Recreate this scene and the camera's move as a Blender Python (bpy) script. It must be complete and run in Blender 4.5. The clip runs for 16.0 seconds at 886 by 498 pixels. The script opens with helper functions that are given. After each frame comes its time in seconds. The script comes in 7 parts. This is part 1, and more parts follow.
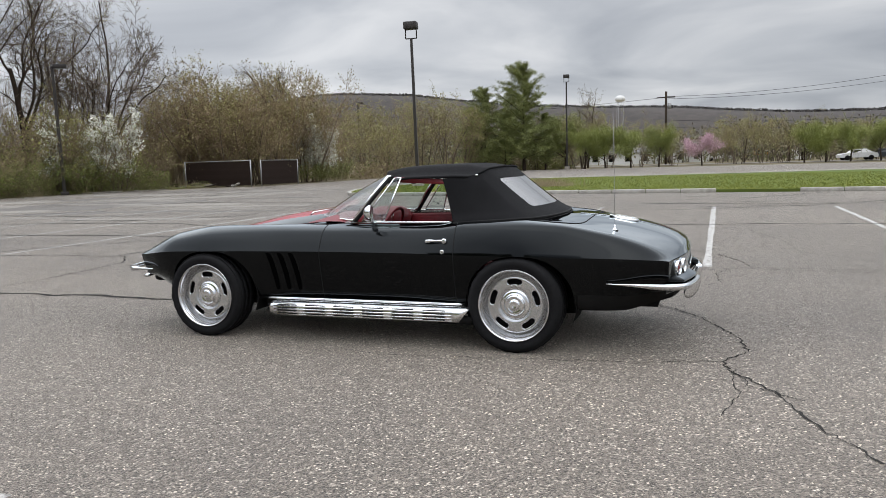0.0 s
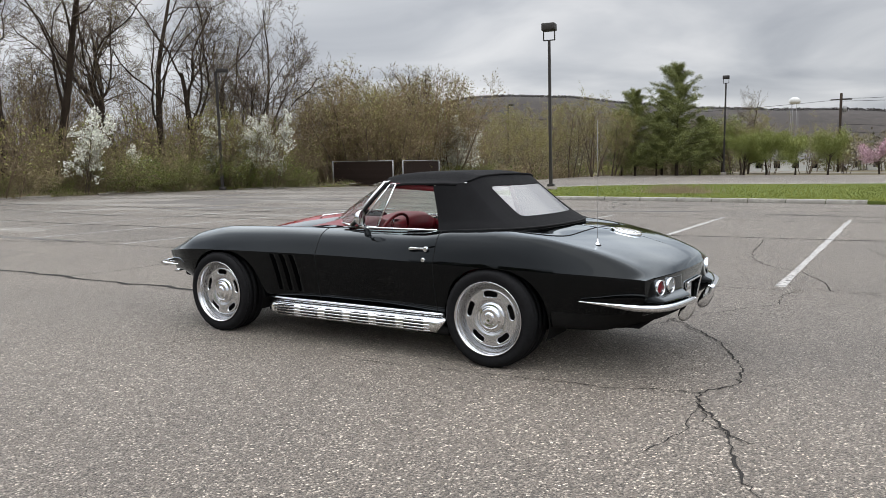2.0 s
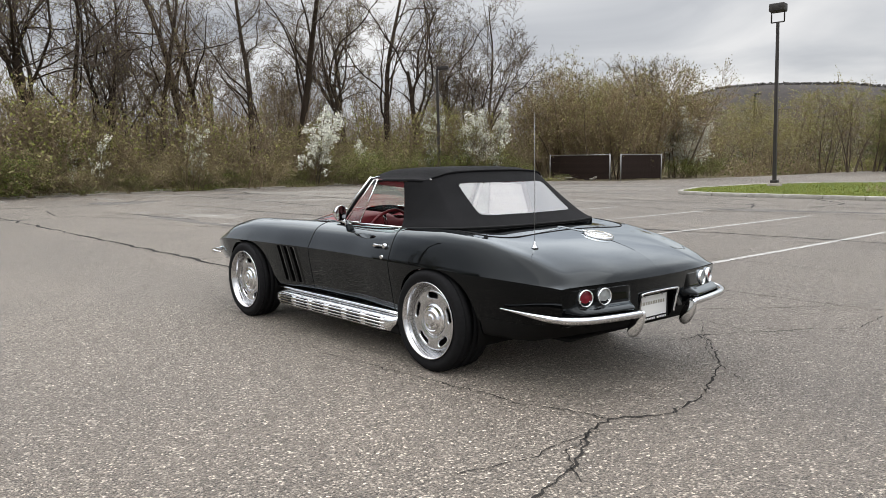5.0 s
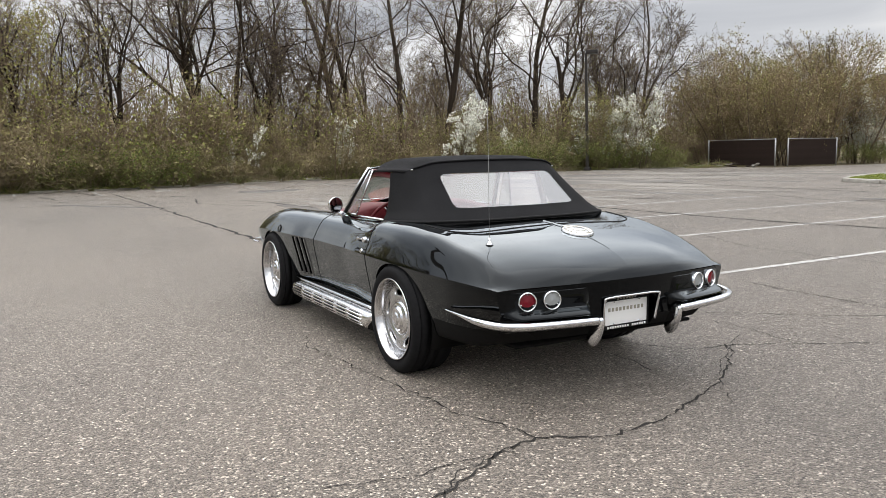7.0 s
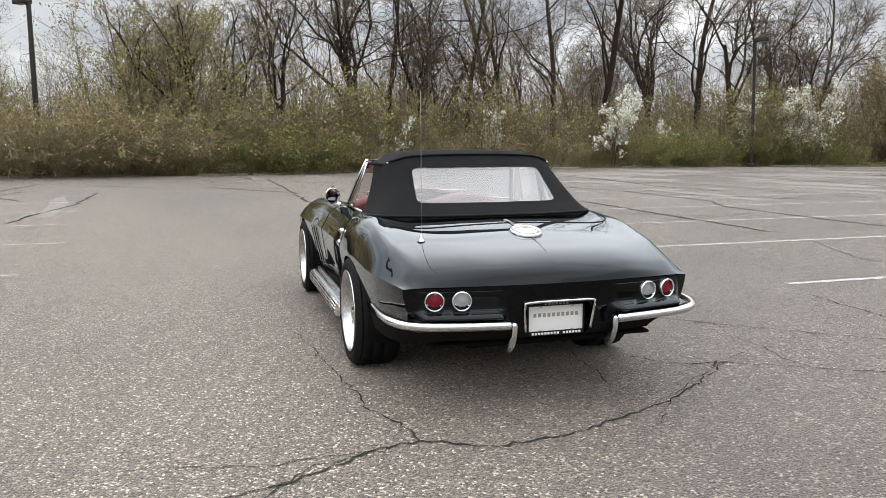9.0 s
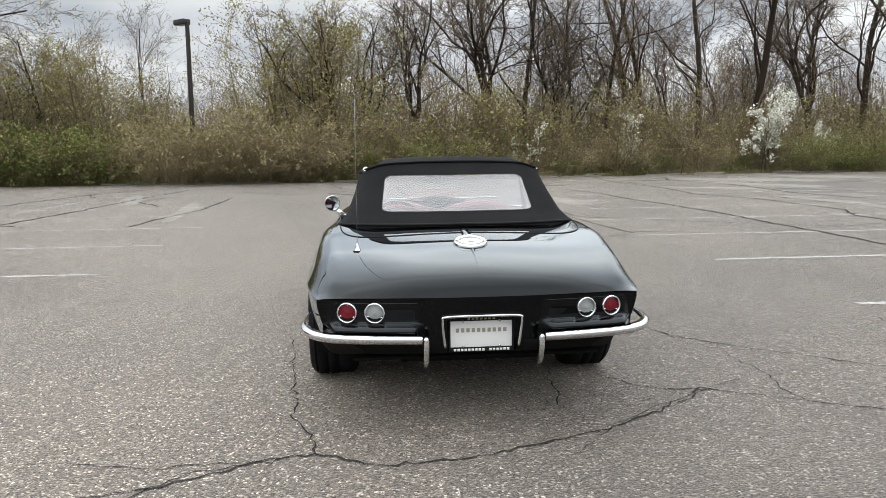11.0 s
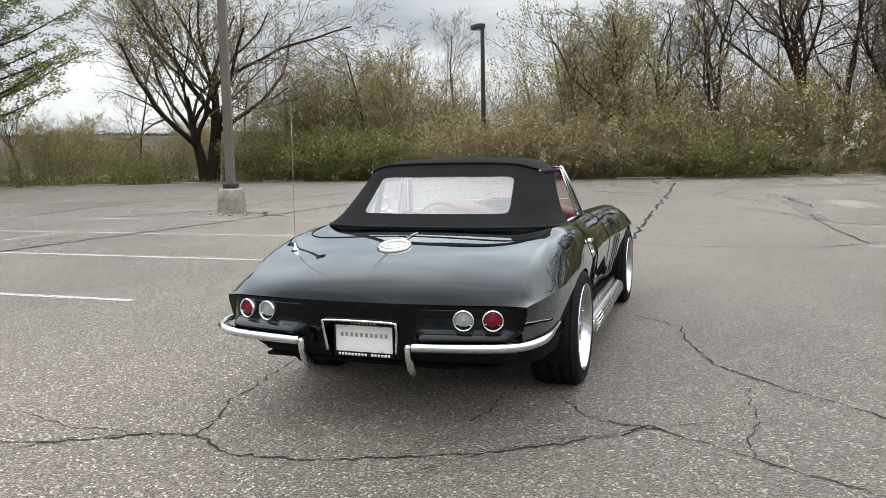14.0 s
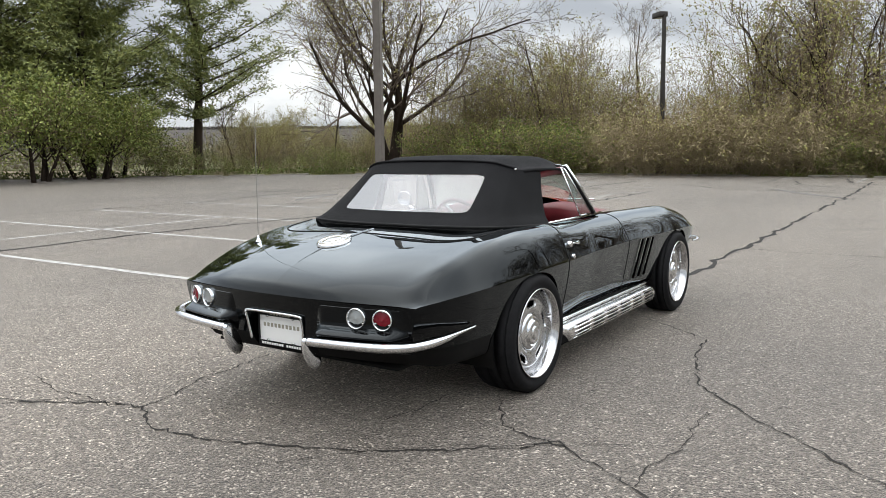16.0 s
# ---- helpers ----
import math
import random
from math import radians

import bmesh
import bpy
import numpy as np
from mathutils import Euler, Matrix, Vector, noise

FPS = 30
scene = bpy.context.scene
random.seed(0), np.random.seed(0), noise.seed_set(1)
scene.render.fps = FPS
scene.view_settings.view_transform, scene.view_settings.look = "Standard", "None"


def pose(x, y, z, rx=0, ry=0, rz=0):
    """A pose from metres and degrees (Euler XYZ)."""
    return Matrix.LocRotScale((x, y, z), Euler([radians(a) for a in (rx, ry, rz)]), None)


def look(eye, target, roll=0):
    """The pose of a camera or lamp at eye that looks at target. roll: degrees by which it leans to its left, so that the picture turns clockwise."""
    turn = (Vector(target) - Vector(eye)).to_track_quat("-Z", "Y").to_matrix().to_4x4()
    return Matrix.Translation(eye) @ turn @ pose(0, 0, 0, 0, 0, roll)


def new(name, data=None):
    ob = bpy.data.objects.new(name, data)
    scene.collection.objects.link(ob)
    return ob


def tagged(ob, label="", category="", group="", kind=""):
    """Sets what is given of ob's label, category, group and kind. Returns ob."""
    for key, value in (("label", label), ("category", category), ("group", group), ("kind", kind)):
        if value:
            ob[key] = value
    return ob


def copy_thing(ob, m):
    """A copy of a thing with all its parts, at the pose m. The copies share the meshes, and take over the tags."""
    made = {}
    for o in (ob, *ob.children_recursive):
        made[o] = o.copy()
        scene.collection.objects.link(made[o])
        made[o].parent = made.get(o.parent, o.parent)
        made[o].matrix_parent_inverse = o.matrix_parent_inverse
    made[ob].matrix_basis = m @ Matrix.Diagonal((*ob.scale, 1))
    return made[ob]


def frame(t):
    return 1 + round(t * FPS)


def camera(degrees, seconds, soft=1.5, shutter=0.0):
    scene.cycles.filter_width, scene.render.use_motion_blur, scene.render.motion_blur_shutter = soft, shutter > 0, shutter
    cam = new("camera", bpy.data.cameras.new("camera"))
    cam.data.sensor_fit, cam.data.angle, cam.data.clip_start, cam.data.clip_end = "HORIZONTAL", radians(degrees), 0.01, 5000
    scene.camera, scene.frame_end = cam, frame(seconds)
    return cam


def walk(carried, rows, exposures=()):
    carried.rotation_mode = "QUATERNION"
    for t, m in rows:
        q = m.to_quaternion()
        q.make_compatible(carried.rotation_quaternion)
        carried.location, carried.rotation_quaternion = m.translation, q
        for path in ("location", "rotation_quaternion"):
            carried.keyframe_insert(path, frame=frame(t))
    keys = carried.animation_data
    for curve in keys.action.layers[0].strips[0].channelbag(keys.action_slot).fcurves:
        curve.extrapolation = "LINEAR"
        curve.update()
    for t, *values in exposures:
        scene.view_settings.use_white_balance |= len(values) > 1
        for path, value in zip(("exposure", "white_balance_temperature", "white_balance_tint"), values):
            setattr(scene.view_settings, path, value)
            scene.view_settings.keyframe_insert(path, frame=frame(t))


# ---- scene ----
cam = camera(59.9, 16.0, soft=0.8)
EXPOSURES = ((0, -0.12, 6600, 10), (4, -0.05, 6780, 10), (7, 0.08, 6880, 11), (11, 0.12, 6720, 8), (16, 0.18, 6720, 8))
PATH = [
    (0, (1.236, -5.885, 1.322), (0.585, -4.007, 1.095), -1.6),
    (0.5, (1.534, -5.813, 1.326), (0.785, -3.972, 1.102), -1.5),
    (1, (1.773, -5.634, 1.335), (0.93, -3.834, 1.113), -1.2),
    (1.5, (2.018, -5.459, 1.334), (1.088, -3.701, 1.115), -0.9),
    (2, (2.275, -5.305, 1.336), (1.264, -3.593, 1.121), -0.6),
    (2.5, (2.499, -5.093, 1.346), (1.408, -3.43, 1.132), -0.5),
    (3, (2.771, -4.905, 1.337), (1.6, -3.299, 1.122), -0.4),
    (3.5, (3.065, -4.74, 1.335), (1.811, -3.198, 1.117), -0.4),
    (4, (3.286, -4.505, 1.334), (1.946, -3.037, 1.112), -0.4),
    (6.3, (4.037, -3.279, 1.335), (2.39, -2.169, 1.099), -0.9),
    (6.5, (4.078, -3.165, 1.327), (2.408, -2.091, 1.087), -1.0),
    (7, (4.125, -2.831, 1.33), (2.394, -1.862, 1.079), -1.1),
    (7.5, (4.269, -2.511, 1.325), (2.482, -1.649, 1.065), -1.0),
    (8, (4.409, -2.214, 1.319), (2.576, -1.459, 1.053), -0.8),
    (8.2, (4.443, -2.085, 1.331), (2.594, -1.371, 1.062), -0.6),
    (10.3, (4.67, -0.975, 1.345), (2.717, -0.629, 1.089), -0.4),
    (10.5, (4.647, -0.84, 1.35), (2.687, -0.537, 1.095), -0.5),
    (11, (4.661, -0.513, 1.336), (2.685, -0.33, 1.084), -0.7),
    (11.5, (4.633, -0.189, 1.354), (2.649, -0.139, 1.108), -1.1),
    (12, (4.647, 0.173, 1.35), (2.664, 0.078, 1.108), -1.4),
    (12.5, (4.648, 0.517, 1.328), (2.676, 0.284, 1.085), -1.6),
    (13, (4.571, 0.846, 1.344), (2.622, 0.468, 1.1), -1.5),
    (13.5, (4.473, 1.201, 1.347), (2.557, 0.685, 1.1), -1.4),
    (14, (4.345, 1.527, 1.339), (2.467, 0.887, 1.09), -1.2),
    (14.5, (4.189, 1.84, 1.352), (2.357, 1.079, 1.102), -1.1),
    (15, (4.059, 2.157, 1.365), (2.278, 1.281, 1.111), -1.0),
    (15.5, (3.89, 2.446, 1.346), (2.17, 1.458, 1.09), -0.9),
    (16, (3.735, 2.742, 1.345), (2.082, 1.646, 1.086), -0.8),
]
walk(cam, [(t, look(eye, target, roll)) for t, eye, target, roll in PATH], EXPOSURES)

# ---- world and light: an overcast afternoon ----
def build_world():
    w = bpy.data.worlds.new("overcast_sky")
    scene.world = w
    w.use_nodes = True
    nt = w.node_tree
    nt.nodes.clear()
    N, L = nt.nodes.new, nt.links.new
    out = N("ShaderNodeOutputWorld")
    sky = N("ShaderNodeTexSky")
    sky.sky_type, sky.sun_disc = "NISHITA", False
    sky.sun_elevation, sky.sun_rotation = radians(SUN_UP), radians(SUN_TURN)
    clear = N("ShaderNodeBackground")
    clear.inputs["Strength"].default_value = 0.10
    L(sky.outputs[0], clear.inputs["Color"])
    co = N("ShaderNodeTexCoord")
    sep = N("ShaderNodeSeparateXYZ")
    L(co.outputs["Generated"], sep.inputs[0])
    # stretch the clouds towards the horizon, as a flat deck does
    up = N("ShaderNodeMath"); up.operation = "MAXIMUM"; up.inputs[1].default_value = 0.0
    L(sep.outputs["Z"], up.inputs[0])
    low = N("ShaderNodeMath"); low.operation = "ADD"; low.inputs[1].default_value = 0.17
    L(up.outputs[0], low.inputs[0])
    dx = N("ShaderNodeMath"); dx.operation = "DIVIDE"
    dy = N("ShaderNodeMath"); dy.operation = "DIVIDE"
    L(sep.outputs["X"], dx.inputs[0]); L(low.outputs[0], dx.inputs[1])
    L(sep.outputs["Y"], dy.inputs[0]); L(low.outputs[0], dy.inputs[1])
    com = N("ShaderNodeCombineXYZ")
    L(dx.outputs[0], com.inputs[0]); L(dy.outputs[0], com.inputs[1])
    big = N("ShaderNodeTexNoise")
    big.inputs["Scale"].default_value, big.inputs["Detail"].default_value = 0.95, 8.0
    big.inputs["Roughness"].default_value, big.inputs["Distortion"].default_value = 0.46, 0.5
    L(com.outputs[0], big.inputs["Vector"])
    ramp = N("ShaderNodeValToRGB")
    e = ramp.color_ramp.elements
    e[0].position, e[0].color = 0.36, (0.385, 0.415, 0.47, 1)
    e[1].position, e[1].color = 0.66, (0.80, 0.82, 0.855, 1)
    m = ramp.color_ramp.elements.new(0.50)
    m.color = (0.565, 0.595, 0.645, 1)
    L(big.outputs["Fac"], ramp.inputs[0])
    # the cloud deck is brighter overhead than at the horizon
    lift = N("ShaderNodeMapRange")
    lift.inputs["From Min"].default_value, lift.inputs["From Max"].default_value = 0.23, 0.76
    lift.inputs["To Min"].default_value, lift.inputs["To Max"].default_value = 1.0, SKY_TOP
    L(up.outputs[0], lift.inputs["Value"])
    # the cloud is thinner towards the west
    thin = N("ShaderNodeMapRange")
    thin.interpolation_type = "SMOOTHSTEP"
    thin.inputs["From Min"].default_value, thin.inputs["From Max"].default_value = 0.25, -0.85
    thin.inputs["To Min"].default_value, thin.inputs["To Max"].default_value = 0.97, 1.17
    L(sep.outputs["X"], thin.inputs["Value"])
    glow = N("ShaderNodeMath"); glow.operation = "MULTIPLY"
    L(lift.outputs[0], glow.inputs[0]); L(thin.outputs[0], glow.inputs[1])
    cloud = N("ShaderNodeBackground")
    L(ramp.outputs[0], cloud.inputs["Color"])
    L(glow.outputs[0], cloud.inputs["Strength"])
    mix = N("ShaderNodeMixShader")
    mix.inputs[0].default_value = 0.93
    L(clear.outputs[0], mix.inputs[1]); L(cloud.outputs[0], mix.inputs[2])
    L(mix.outputs[0], out.inputs[0])


SUN_UP, SUN_TURN, SKY_TOP = 76.0, 90.0, 4.35
build_world()
sun = new("sun", bpy.data.lights.new("sun", "SUN"))
sun.data.energy, sun.data.angle, sun.data.color = 0.8, radians(75), (1.0, 0.98, 0.95)
sun.matrix_world = look((14, 2, 60), (0, 0, 0))

# ---- materials ----
def material(name, colour=(0.5, 0.5, 0.5), rough=0.6, metal=0.0, **kw):
    m = bpy.data.materials.new(name)
    m.use_nodes = True
    b = m.node_tree.nodes["Principled BSDF"]
    b.inputs["Base Color"].default_value = (*colour, 1)
    b.inputs["Roughness"].default_value, b.inputs["Metallic"].default_value = rough, metal
    for k, v in kw.items():
        b.inputs[k.replace("_", " ")].default_value = v
    return m


def nodes_of(m):
    nt = m.node_tree
    return nt, nt.nodes.new, nt.links.new, nt.nodes["Principled BSDF"]


def noise_of(m, scale, detail=4.0, rough=0.55, stretch=(1, 1, 1), space="Object"):
    nt, N, L, b = nodes_of(m)
    co, mp, nz = N("ShaderNodeTexCoord"), N("ShaderNodeMapping"), N("ShaderNodeTexNoise")
    mp.inputs["Scale"].default_value = stretch
    nz.inputs["Scale"].default_value, nz.inputs["Detail"].default_value, nz.inputs["Roughness"].default_value = scale, detail, rough
    L(co.outputs[space], mp.inputs[0]); L(mp.outputs[0], nz.inputs["Vector"])
    return nz.outputs["Fac"]


def ramp_of(m, fac, *stops):
    nt, N, L, b = nodes_of(m)
    r = N("ShaderNodeValToRGB")
    el = r.color_ramp.elements
    while len(el) < len(stops):
        el.new(0.5)
    for e, (p, c) in zip(el, stops):
        e.position, e.color = p, (*c, 1)
    L(fac, r.inputs[0])
    return r.outputs[0]


def mix_of(m, a, b_, fac, blend="MIX"):
    nt, N, L, b = nodes_of(m)
    x = N("ShaderNodeMix")
    x.data_type, x.blend_type = "RGBA", blend
    for sock, v in ((x.inputs[6], a), (x.inputs[7], b_), (x.inputs[0], fac)):
        if isinstance(v, (int, float)):
            sock.default_value = v
        elif isinstance(v, tuple):
            sock.default_value = (*v, 1)
        else:
            L(v, sock)
    return x.outputs[2]


def bump_of(m, height, strength=0.3, distance=0.01):
    nt, N, L, b = nodes_of(m)
    bp = N("ShaderNodeBump")
    bp.inputs["Strength"].default_value, bp.inputs["Distance"].default_value = strength, distance
    L(height, bp.inputs["Height"])
    L(bp.outputs[0], b.inputs["Normal"])


def colour_of(m, socket):
    nt, N, L, b = nodes_of(m)
    L(socket, b.inputs["Base Color"])


def mottled(name, dark, light, scale, rough=0.8, bump=0.3, distance=0.01, detail=6.0, stretch=(1, 1, 1), metal=0.0):
    """Two tones at two scales with a fine relief."""
    m = material(name, light, rough, metal)
    fine = noise_of(m, scale, detail, 0.65, stretch)
    broad = noise_of(m, scale * 0.13, 3.0, 0.5, stretch)
    c1 = ramp_of(m, fine, (0.3, dark), (0.7, light))
    mid = tuple((a + b) / 2 for a, b in zip(dark, light))
    c2 = ramp_of(m, broad, (0.35, mid), (0.65, light))
    colour_of(m, mix_of(m, c1, c2, 0.4))
    if bump:
        bump_of(m, fine, bump, distance)
    return m


def leafy(name, *tones, rough=0.6):
    """Leaves: each one takes its own tone."""
    m = material(name, tones[0], rough)
    nt, N, L, b = nodes_of(m)
    g = N("ShaderNodeNewGeometry")
    stops = [(i / max(1, len(tones) - 1), t) for i, t in enumerate(tones)]
    colour_of(m, ramp_of(m, g.outputs["Random Per Island"], *stops))
    return m


def make_asphalt():
    m = material("weathered_asphalt", (0.16, 0.15, 0.14), 0.66, Specular_IOR_Level=0.5, Sheen_Weight=0.42, Sheen_Roughness=0.25, Sheen_Tint=(1.0, 0.9, 0.77, 1))
    nt, N, L, b = nodes_of(m)
    co = N("ShaderNodeTexCoord")
    chips = N("ShaderNodeTexVoronoi")
    chips.inputs["Scale"].default_value = 96.0
    L(co.outputs["Object"], chips.inputs["Vector"])
    fine = noise_of(m, 82.0, 3.5, 0.85)
    broad = noise_of(m, 0.35, 5.0, 0.6)
    wide = noise_of(m, 0.055, 4.0, 0.55, (0.45, 1.3, 1))
    tone = ramp_of(m, chips.outputs["Color"], (0.1, ASPHALT_DARK), (0.45, ASPHALT_MID), (0.75, ASPHALT_CHIP), (0.95, ASPHALT_LIGHT))
    tone = mix_of(m, tone, ramp_of(m, fine, (0.38, (0.10, 0.10, 0.095)), (0.62, (1.80, 1.79, 1.78))), 0.95, "MULTIPLY")
    tone = mix_of(m, tone, ramp_of(m, broad, (0.3, (0.80, 0.79, 0.79)), (0.72, (1.12, 1.10, 1.08))), 0.9, "MULTIPLY")
    tone = mix_of(m, tone, ramp_of(m, wide, (0.36, (0.74, 0.73, 0.73)), (0.62, (1.24, 1.22, 1.20))), 0.9, "MULTIPLY")
    streak = noise_of(m, 0.16, 5.0, 0.6, (0.55, 1.6, 1))
    tone = mix_of(m, tone, ramp_of(m, streak, (0.33, (0.66, 0.65, 0.65)), (0.47, (0.98, 0.97, 0.96)), (0.75, (1.12, 1.10, 1.07))), 0.85, "MULTIPLY")
    # fine old cracks wander over the outer lot, in broken stretches
    warp, cell, edge, gone, ring_ = N("ShaderNodeMix"), N("ShaderNodeTexVoronoi"), N("ShaderNodeMapRange"), N("ShaderNodeMath"), N("ShaderNodeVectorMath")
    wob = N("ShaderNodeTexNoise")
    wob.inputs["Scale"].default_value, wob.inputs["Detail"].default_value = 0.9, 6.0
    L(co.outputs["Object"], wob.inputs["Vector"])
    warp.data_type, warp.blend_type = "RGBA", "ADD"
    warp.inputs[0].default_value = 1.0
    L(co.outputs["Object"], warp.inputs[6]); L(wob.outputs["Color"], warp.inputs[7])
    cell.feature = "DISTANCE_TO_EDGE"
    cell.inputs["Scale"].default_value = 0.27
    L(warp.outputs[2], cell.inputs["Vector"])
    edge.inputs["From Min"].default_value, edge.inputs["From Max"].default_value = 0.0025, 0.009
    edge.inputs["To Min"].default_value, edge.inputs["To Max"].default_value = 0.75, 0.0
    L(cell.outputs["Distance"], edge.inputs["Value"])
    ring_.operation = "LENGTH"
    L(co.outputs["Object"], ring_.inputs[0])
    outer = N("ShaderNodeMapRange")
    outer.inputs["From Min"].default_value, outer.inputs["From Max"].default_value = 7.5, 11.0
    L(ring_.outputs["Value"], outer.inputs["Value"])
    patchy = ramp_of(m, noise_of(m, 0.11, 3.0, 0.5), (0.46, (0, 0, 0)), (0.58, (1, 1, 1)))
    gone.operation = "MULTIPLY"
    L(edge.outputs[0], gone.inputs[0]); L(outer.outputs[0], gone.inputs[1])
    both = N("ShaderNodeMath"); both.operation = "MULTIPLY"
    L(gone.outputs[0], both.inputs[0]); L(patchy, both.inputs[1])
    tone = mix_of(m, tone, (0.025, 0.022, 0.02), both.outputs[0])
    colour_of(m, tone)
    h = N("ShaderNodeMath"); h.operation = "SUBTRACT"
    L(fine, h.inputs[0]); L(chips.outputs["Distance"], h.inputs[1])
    bump_of(m, h.outputs[0], 0.9, 0.006)
    return m


ASPHALT_DARK, ASPHALT_MID, ASPHALT_CHIP, ASPHALT_LIGHT = (0.027, 0.023, 0.020), (0.087, 0.076, 0.0645), (0.160, 0.141, 0.121), (0.60, 0.555, 0.485)
ASPHALT = make_asphalt()
TAR = mottled("crack_tar", (0.012, 0.011, 0.010), (0.034, 0.031, 0.028), 9.0, 0.85, 0.4, 0.004)
nodes_of(TAR)[3].inputs["Specular IOR Level"].default_value = 0.22
PATCH = mottled("asphalt_patch", (0.070, 0.064, 0.057), (0.145, 0.131, 0.116), 22.0, 0.9, 0.4, 0.004)
PALEPATCH = mottled("worn_pale_asphalt", (0.11, 0.10, 0.088), (0.25, 0.23, 0.20), 16.0, 0.9, 0.4, 0.004)


def make_line_paint():
    m = material("worn_line_paint", (0.6, 0.6, 0.57), 0.8)
    worn = noise_of(m, 14.0, 6.0, 0.75)
    colour_of(m, ramp_of(m, worn, (0.36, (0.12, 0.11, 0.10)), (0.5, (0.38, 0.37, 0.348)), (0.75, (0.55, 0.54, 0.51))))
    bump_of(m, worn, 0.3, 0.003)
    return m


LINE = make_line_paint()
CONCRETE = mottled("old_concrete", (0.17, 0.155, 0.13), (0.47, 0.45, 0.405), 7.0, 0.9, 0.4, 0.01)
GRASS_SOIL = mottled("grass_soil", (0.060, 0.088, 0.018), (0.10, 0.125, 0.03), 1.2, 0.95, 0.6, 0.03)
STAINED = mottled("stained_concrete", (0.085, 0.072, 0.056), (0.34, 0.31, 0.265), 6.0, 0.9, 0.6, 0.02)
LEAF_LITTER = mottled("leaf_litter", (0.085, 0.070, 0.044), (0.21, 0.18, 0.115), 1.6, 0.95, 0.7, 0.05)
MEADOW = mottled("pale_meadow", (0.065, 0.07, 0.03), (0.13, 0.125, 0.062), 0.4, 0.95, 0.4, 0.05)

# car
def make_car_paint():
    """Deep black lacquer: little gloss seen square on, a mirror at a slant."""
    m = material("black_car_paint", (0.0016, 0.0017, 0.0019), 0.3, 0.0, Specular_IOR_Level=0.0)
    nt, N, L, b = nodes_of(m)
    out = nt.nodes["Material Output"]
    lw, po, ad, gl, mx = N("ShaderNodeLayerWeight"), N("ShaderNodeMath"), N("ShaderNodeMath"), N("ShaderNodeBsdfGlossy"), N("ShaderNodeMixShader")
    lw.inputs["Blend"].default_value = 0.5
    po.operation, po.inputs[1].default_value = "POWER", 4.3
    ad.operation, ad.inputs[1].default_value, ad.inputs[2].default_value = "MULTIPLY_ADD", 1.50, 0.018
    gl.inputs["Roughness"].default_value = 0.016
    gl.inputs["Color"].default_value = (0.90, 0.965, 1.0, 1)
    L(lw.outputs["Facing"], po.inputs[0]); L(po.outputs[0], ad.inputs[0])
    cap = N("ShaderNodeMath")
    cap.operation, cap.inputs[1].default_value = "MINIMUM", 0.78
    L(ad.outputs[0], cap.inputs[0])
    L(cap.outputs[0], mx.inputs[0]); L(b.outputs[0], mx.inputs[1]); L(gl.outputs[0], mx.inputs[2]); L(mx.outputs[0], out.inputs[0])
    return m


PAINT = make_car_paint()
RED_STRIPE = material("red_hood_paint", (0.30, 0.012, 0.014), 0.05, 0.0, IOR=1.5)


def make_chrome():
    m = material("chrome", (0.78, 0.79, 0.80), 0.07, 1.0)
    nt, N, L, b = nodes_of(m)
    r = N("ShaderNodeMapRange")
    r.inputs["To Min"].default_value, r.inputs["To Max"].default_value = 0.04, 0.14
    L(noise_of(m, 18.0, 4.0), r.inputs["Value"]); L(r.outputs[0], b.inputs["Roughness"])
    return m


CHROME = make_chrome()
ALLOY = material("polished_alloy", (0.64, 0.64, 0.65), 0.14, 1.0)
ALLOY_SATIN = material("satin_silver_paint", (0.60, 0.605, 0.61), 0.26, 0.95)
# near-black colour that stands for the shade inside the fender vents
VENT_SHADE = material("vent_shade", (0.0015, 0.0015, 0.0016), 0.9, 0.0, Specular_IOR_Level=0.0)
BRUSHED = material("bright_side_pipe", (0.86, 0.86, 0.86), 0.22, 1.0)
RUBBER = mottled("tyre_rubber", (0.0055, 0.0055, 0.006), (0.013, 0.013, 0.014), 40.0, 0.7, 0.2, 0.002)
BLACK_TRIM = mottled("black_rubber_trim", (0.006, 0.006, 0.006), (0.016, 0.016, 0.016), 30.0, 0.7, 0.1, 0.002)
UNDERBODY = mottled("dark_underbody", (0.004, 0.004, 0.004), (0.012, 0.0115, 0.011), 8.0, 0.9, 0.2, 0.005)


def make_canvas():
    m = material("black_canvas", (0.012, 0.012, 0.013), 0.95, Specular_IOR_Level=0.2)
    nt, N, L, b = nodes_of(m)
    weave = noise_of(m, 420.0, 2.0, 0.5, (1, 1, 2.2))
    fold = noise_of(m, 4.0, 3.0, 0.5)
    colour_of(m, ramp_of(m, fold, (0.3, (0.0048, 0.0048, 0.0054)), (0.7, (0.0095, 0.0095, 0.0105))))
    bump_of(m, mix_of(m, weave, fold, 0.5), 0.35, 0.006)
    return m


CANVAS = make_canvas()
VINYL_RED = mottled("red_vinyl", (0.095, 0.005, 0.009), (0.17, 0.009, 0.015), 25.0, 0.45, 0.15, 0.002)
CARPET_RED = mottled("dark_red_carpet", (0.03, 0.004, 0.005), (0.08, 0.008, 0.01), 90.0, 0.95, 0.4, 0.003)


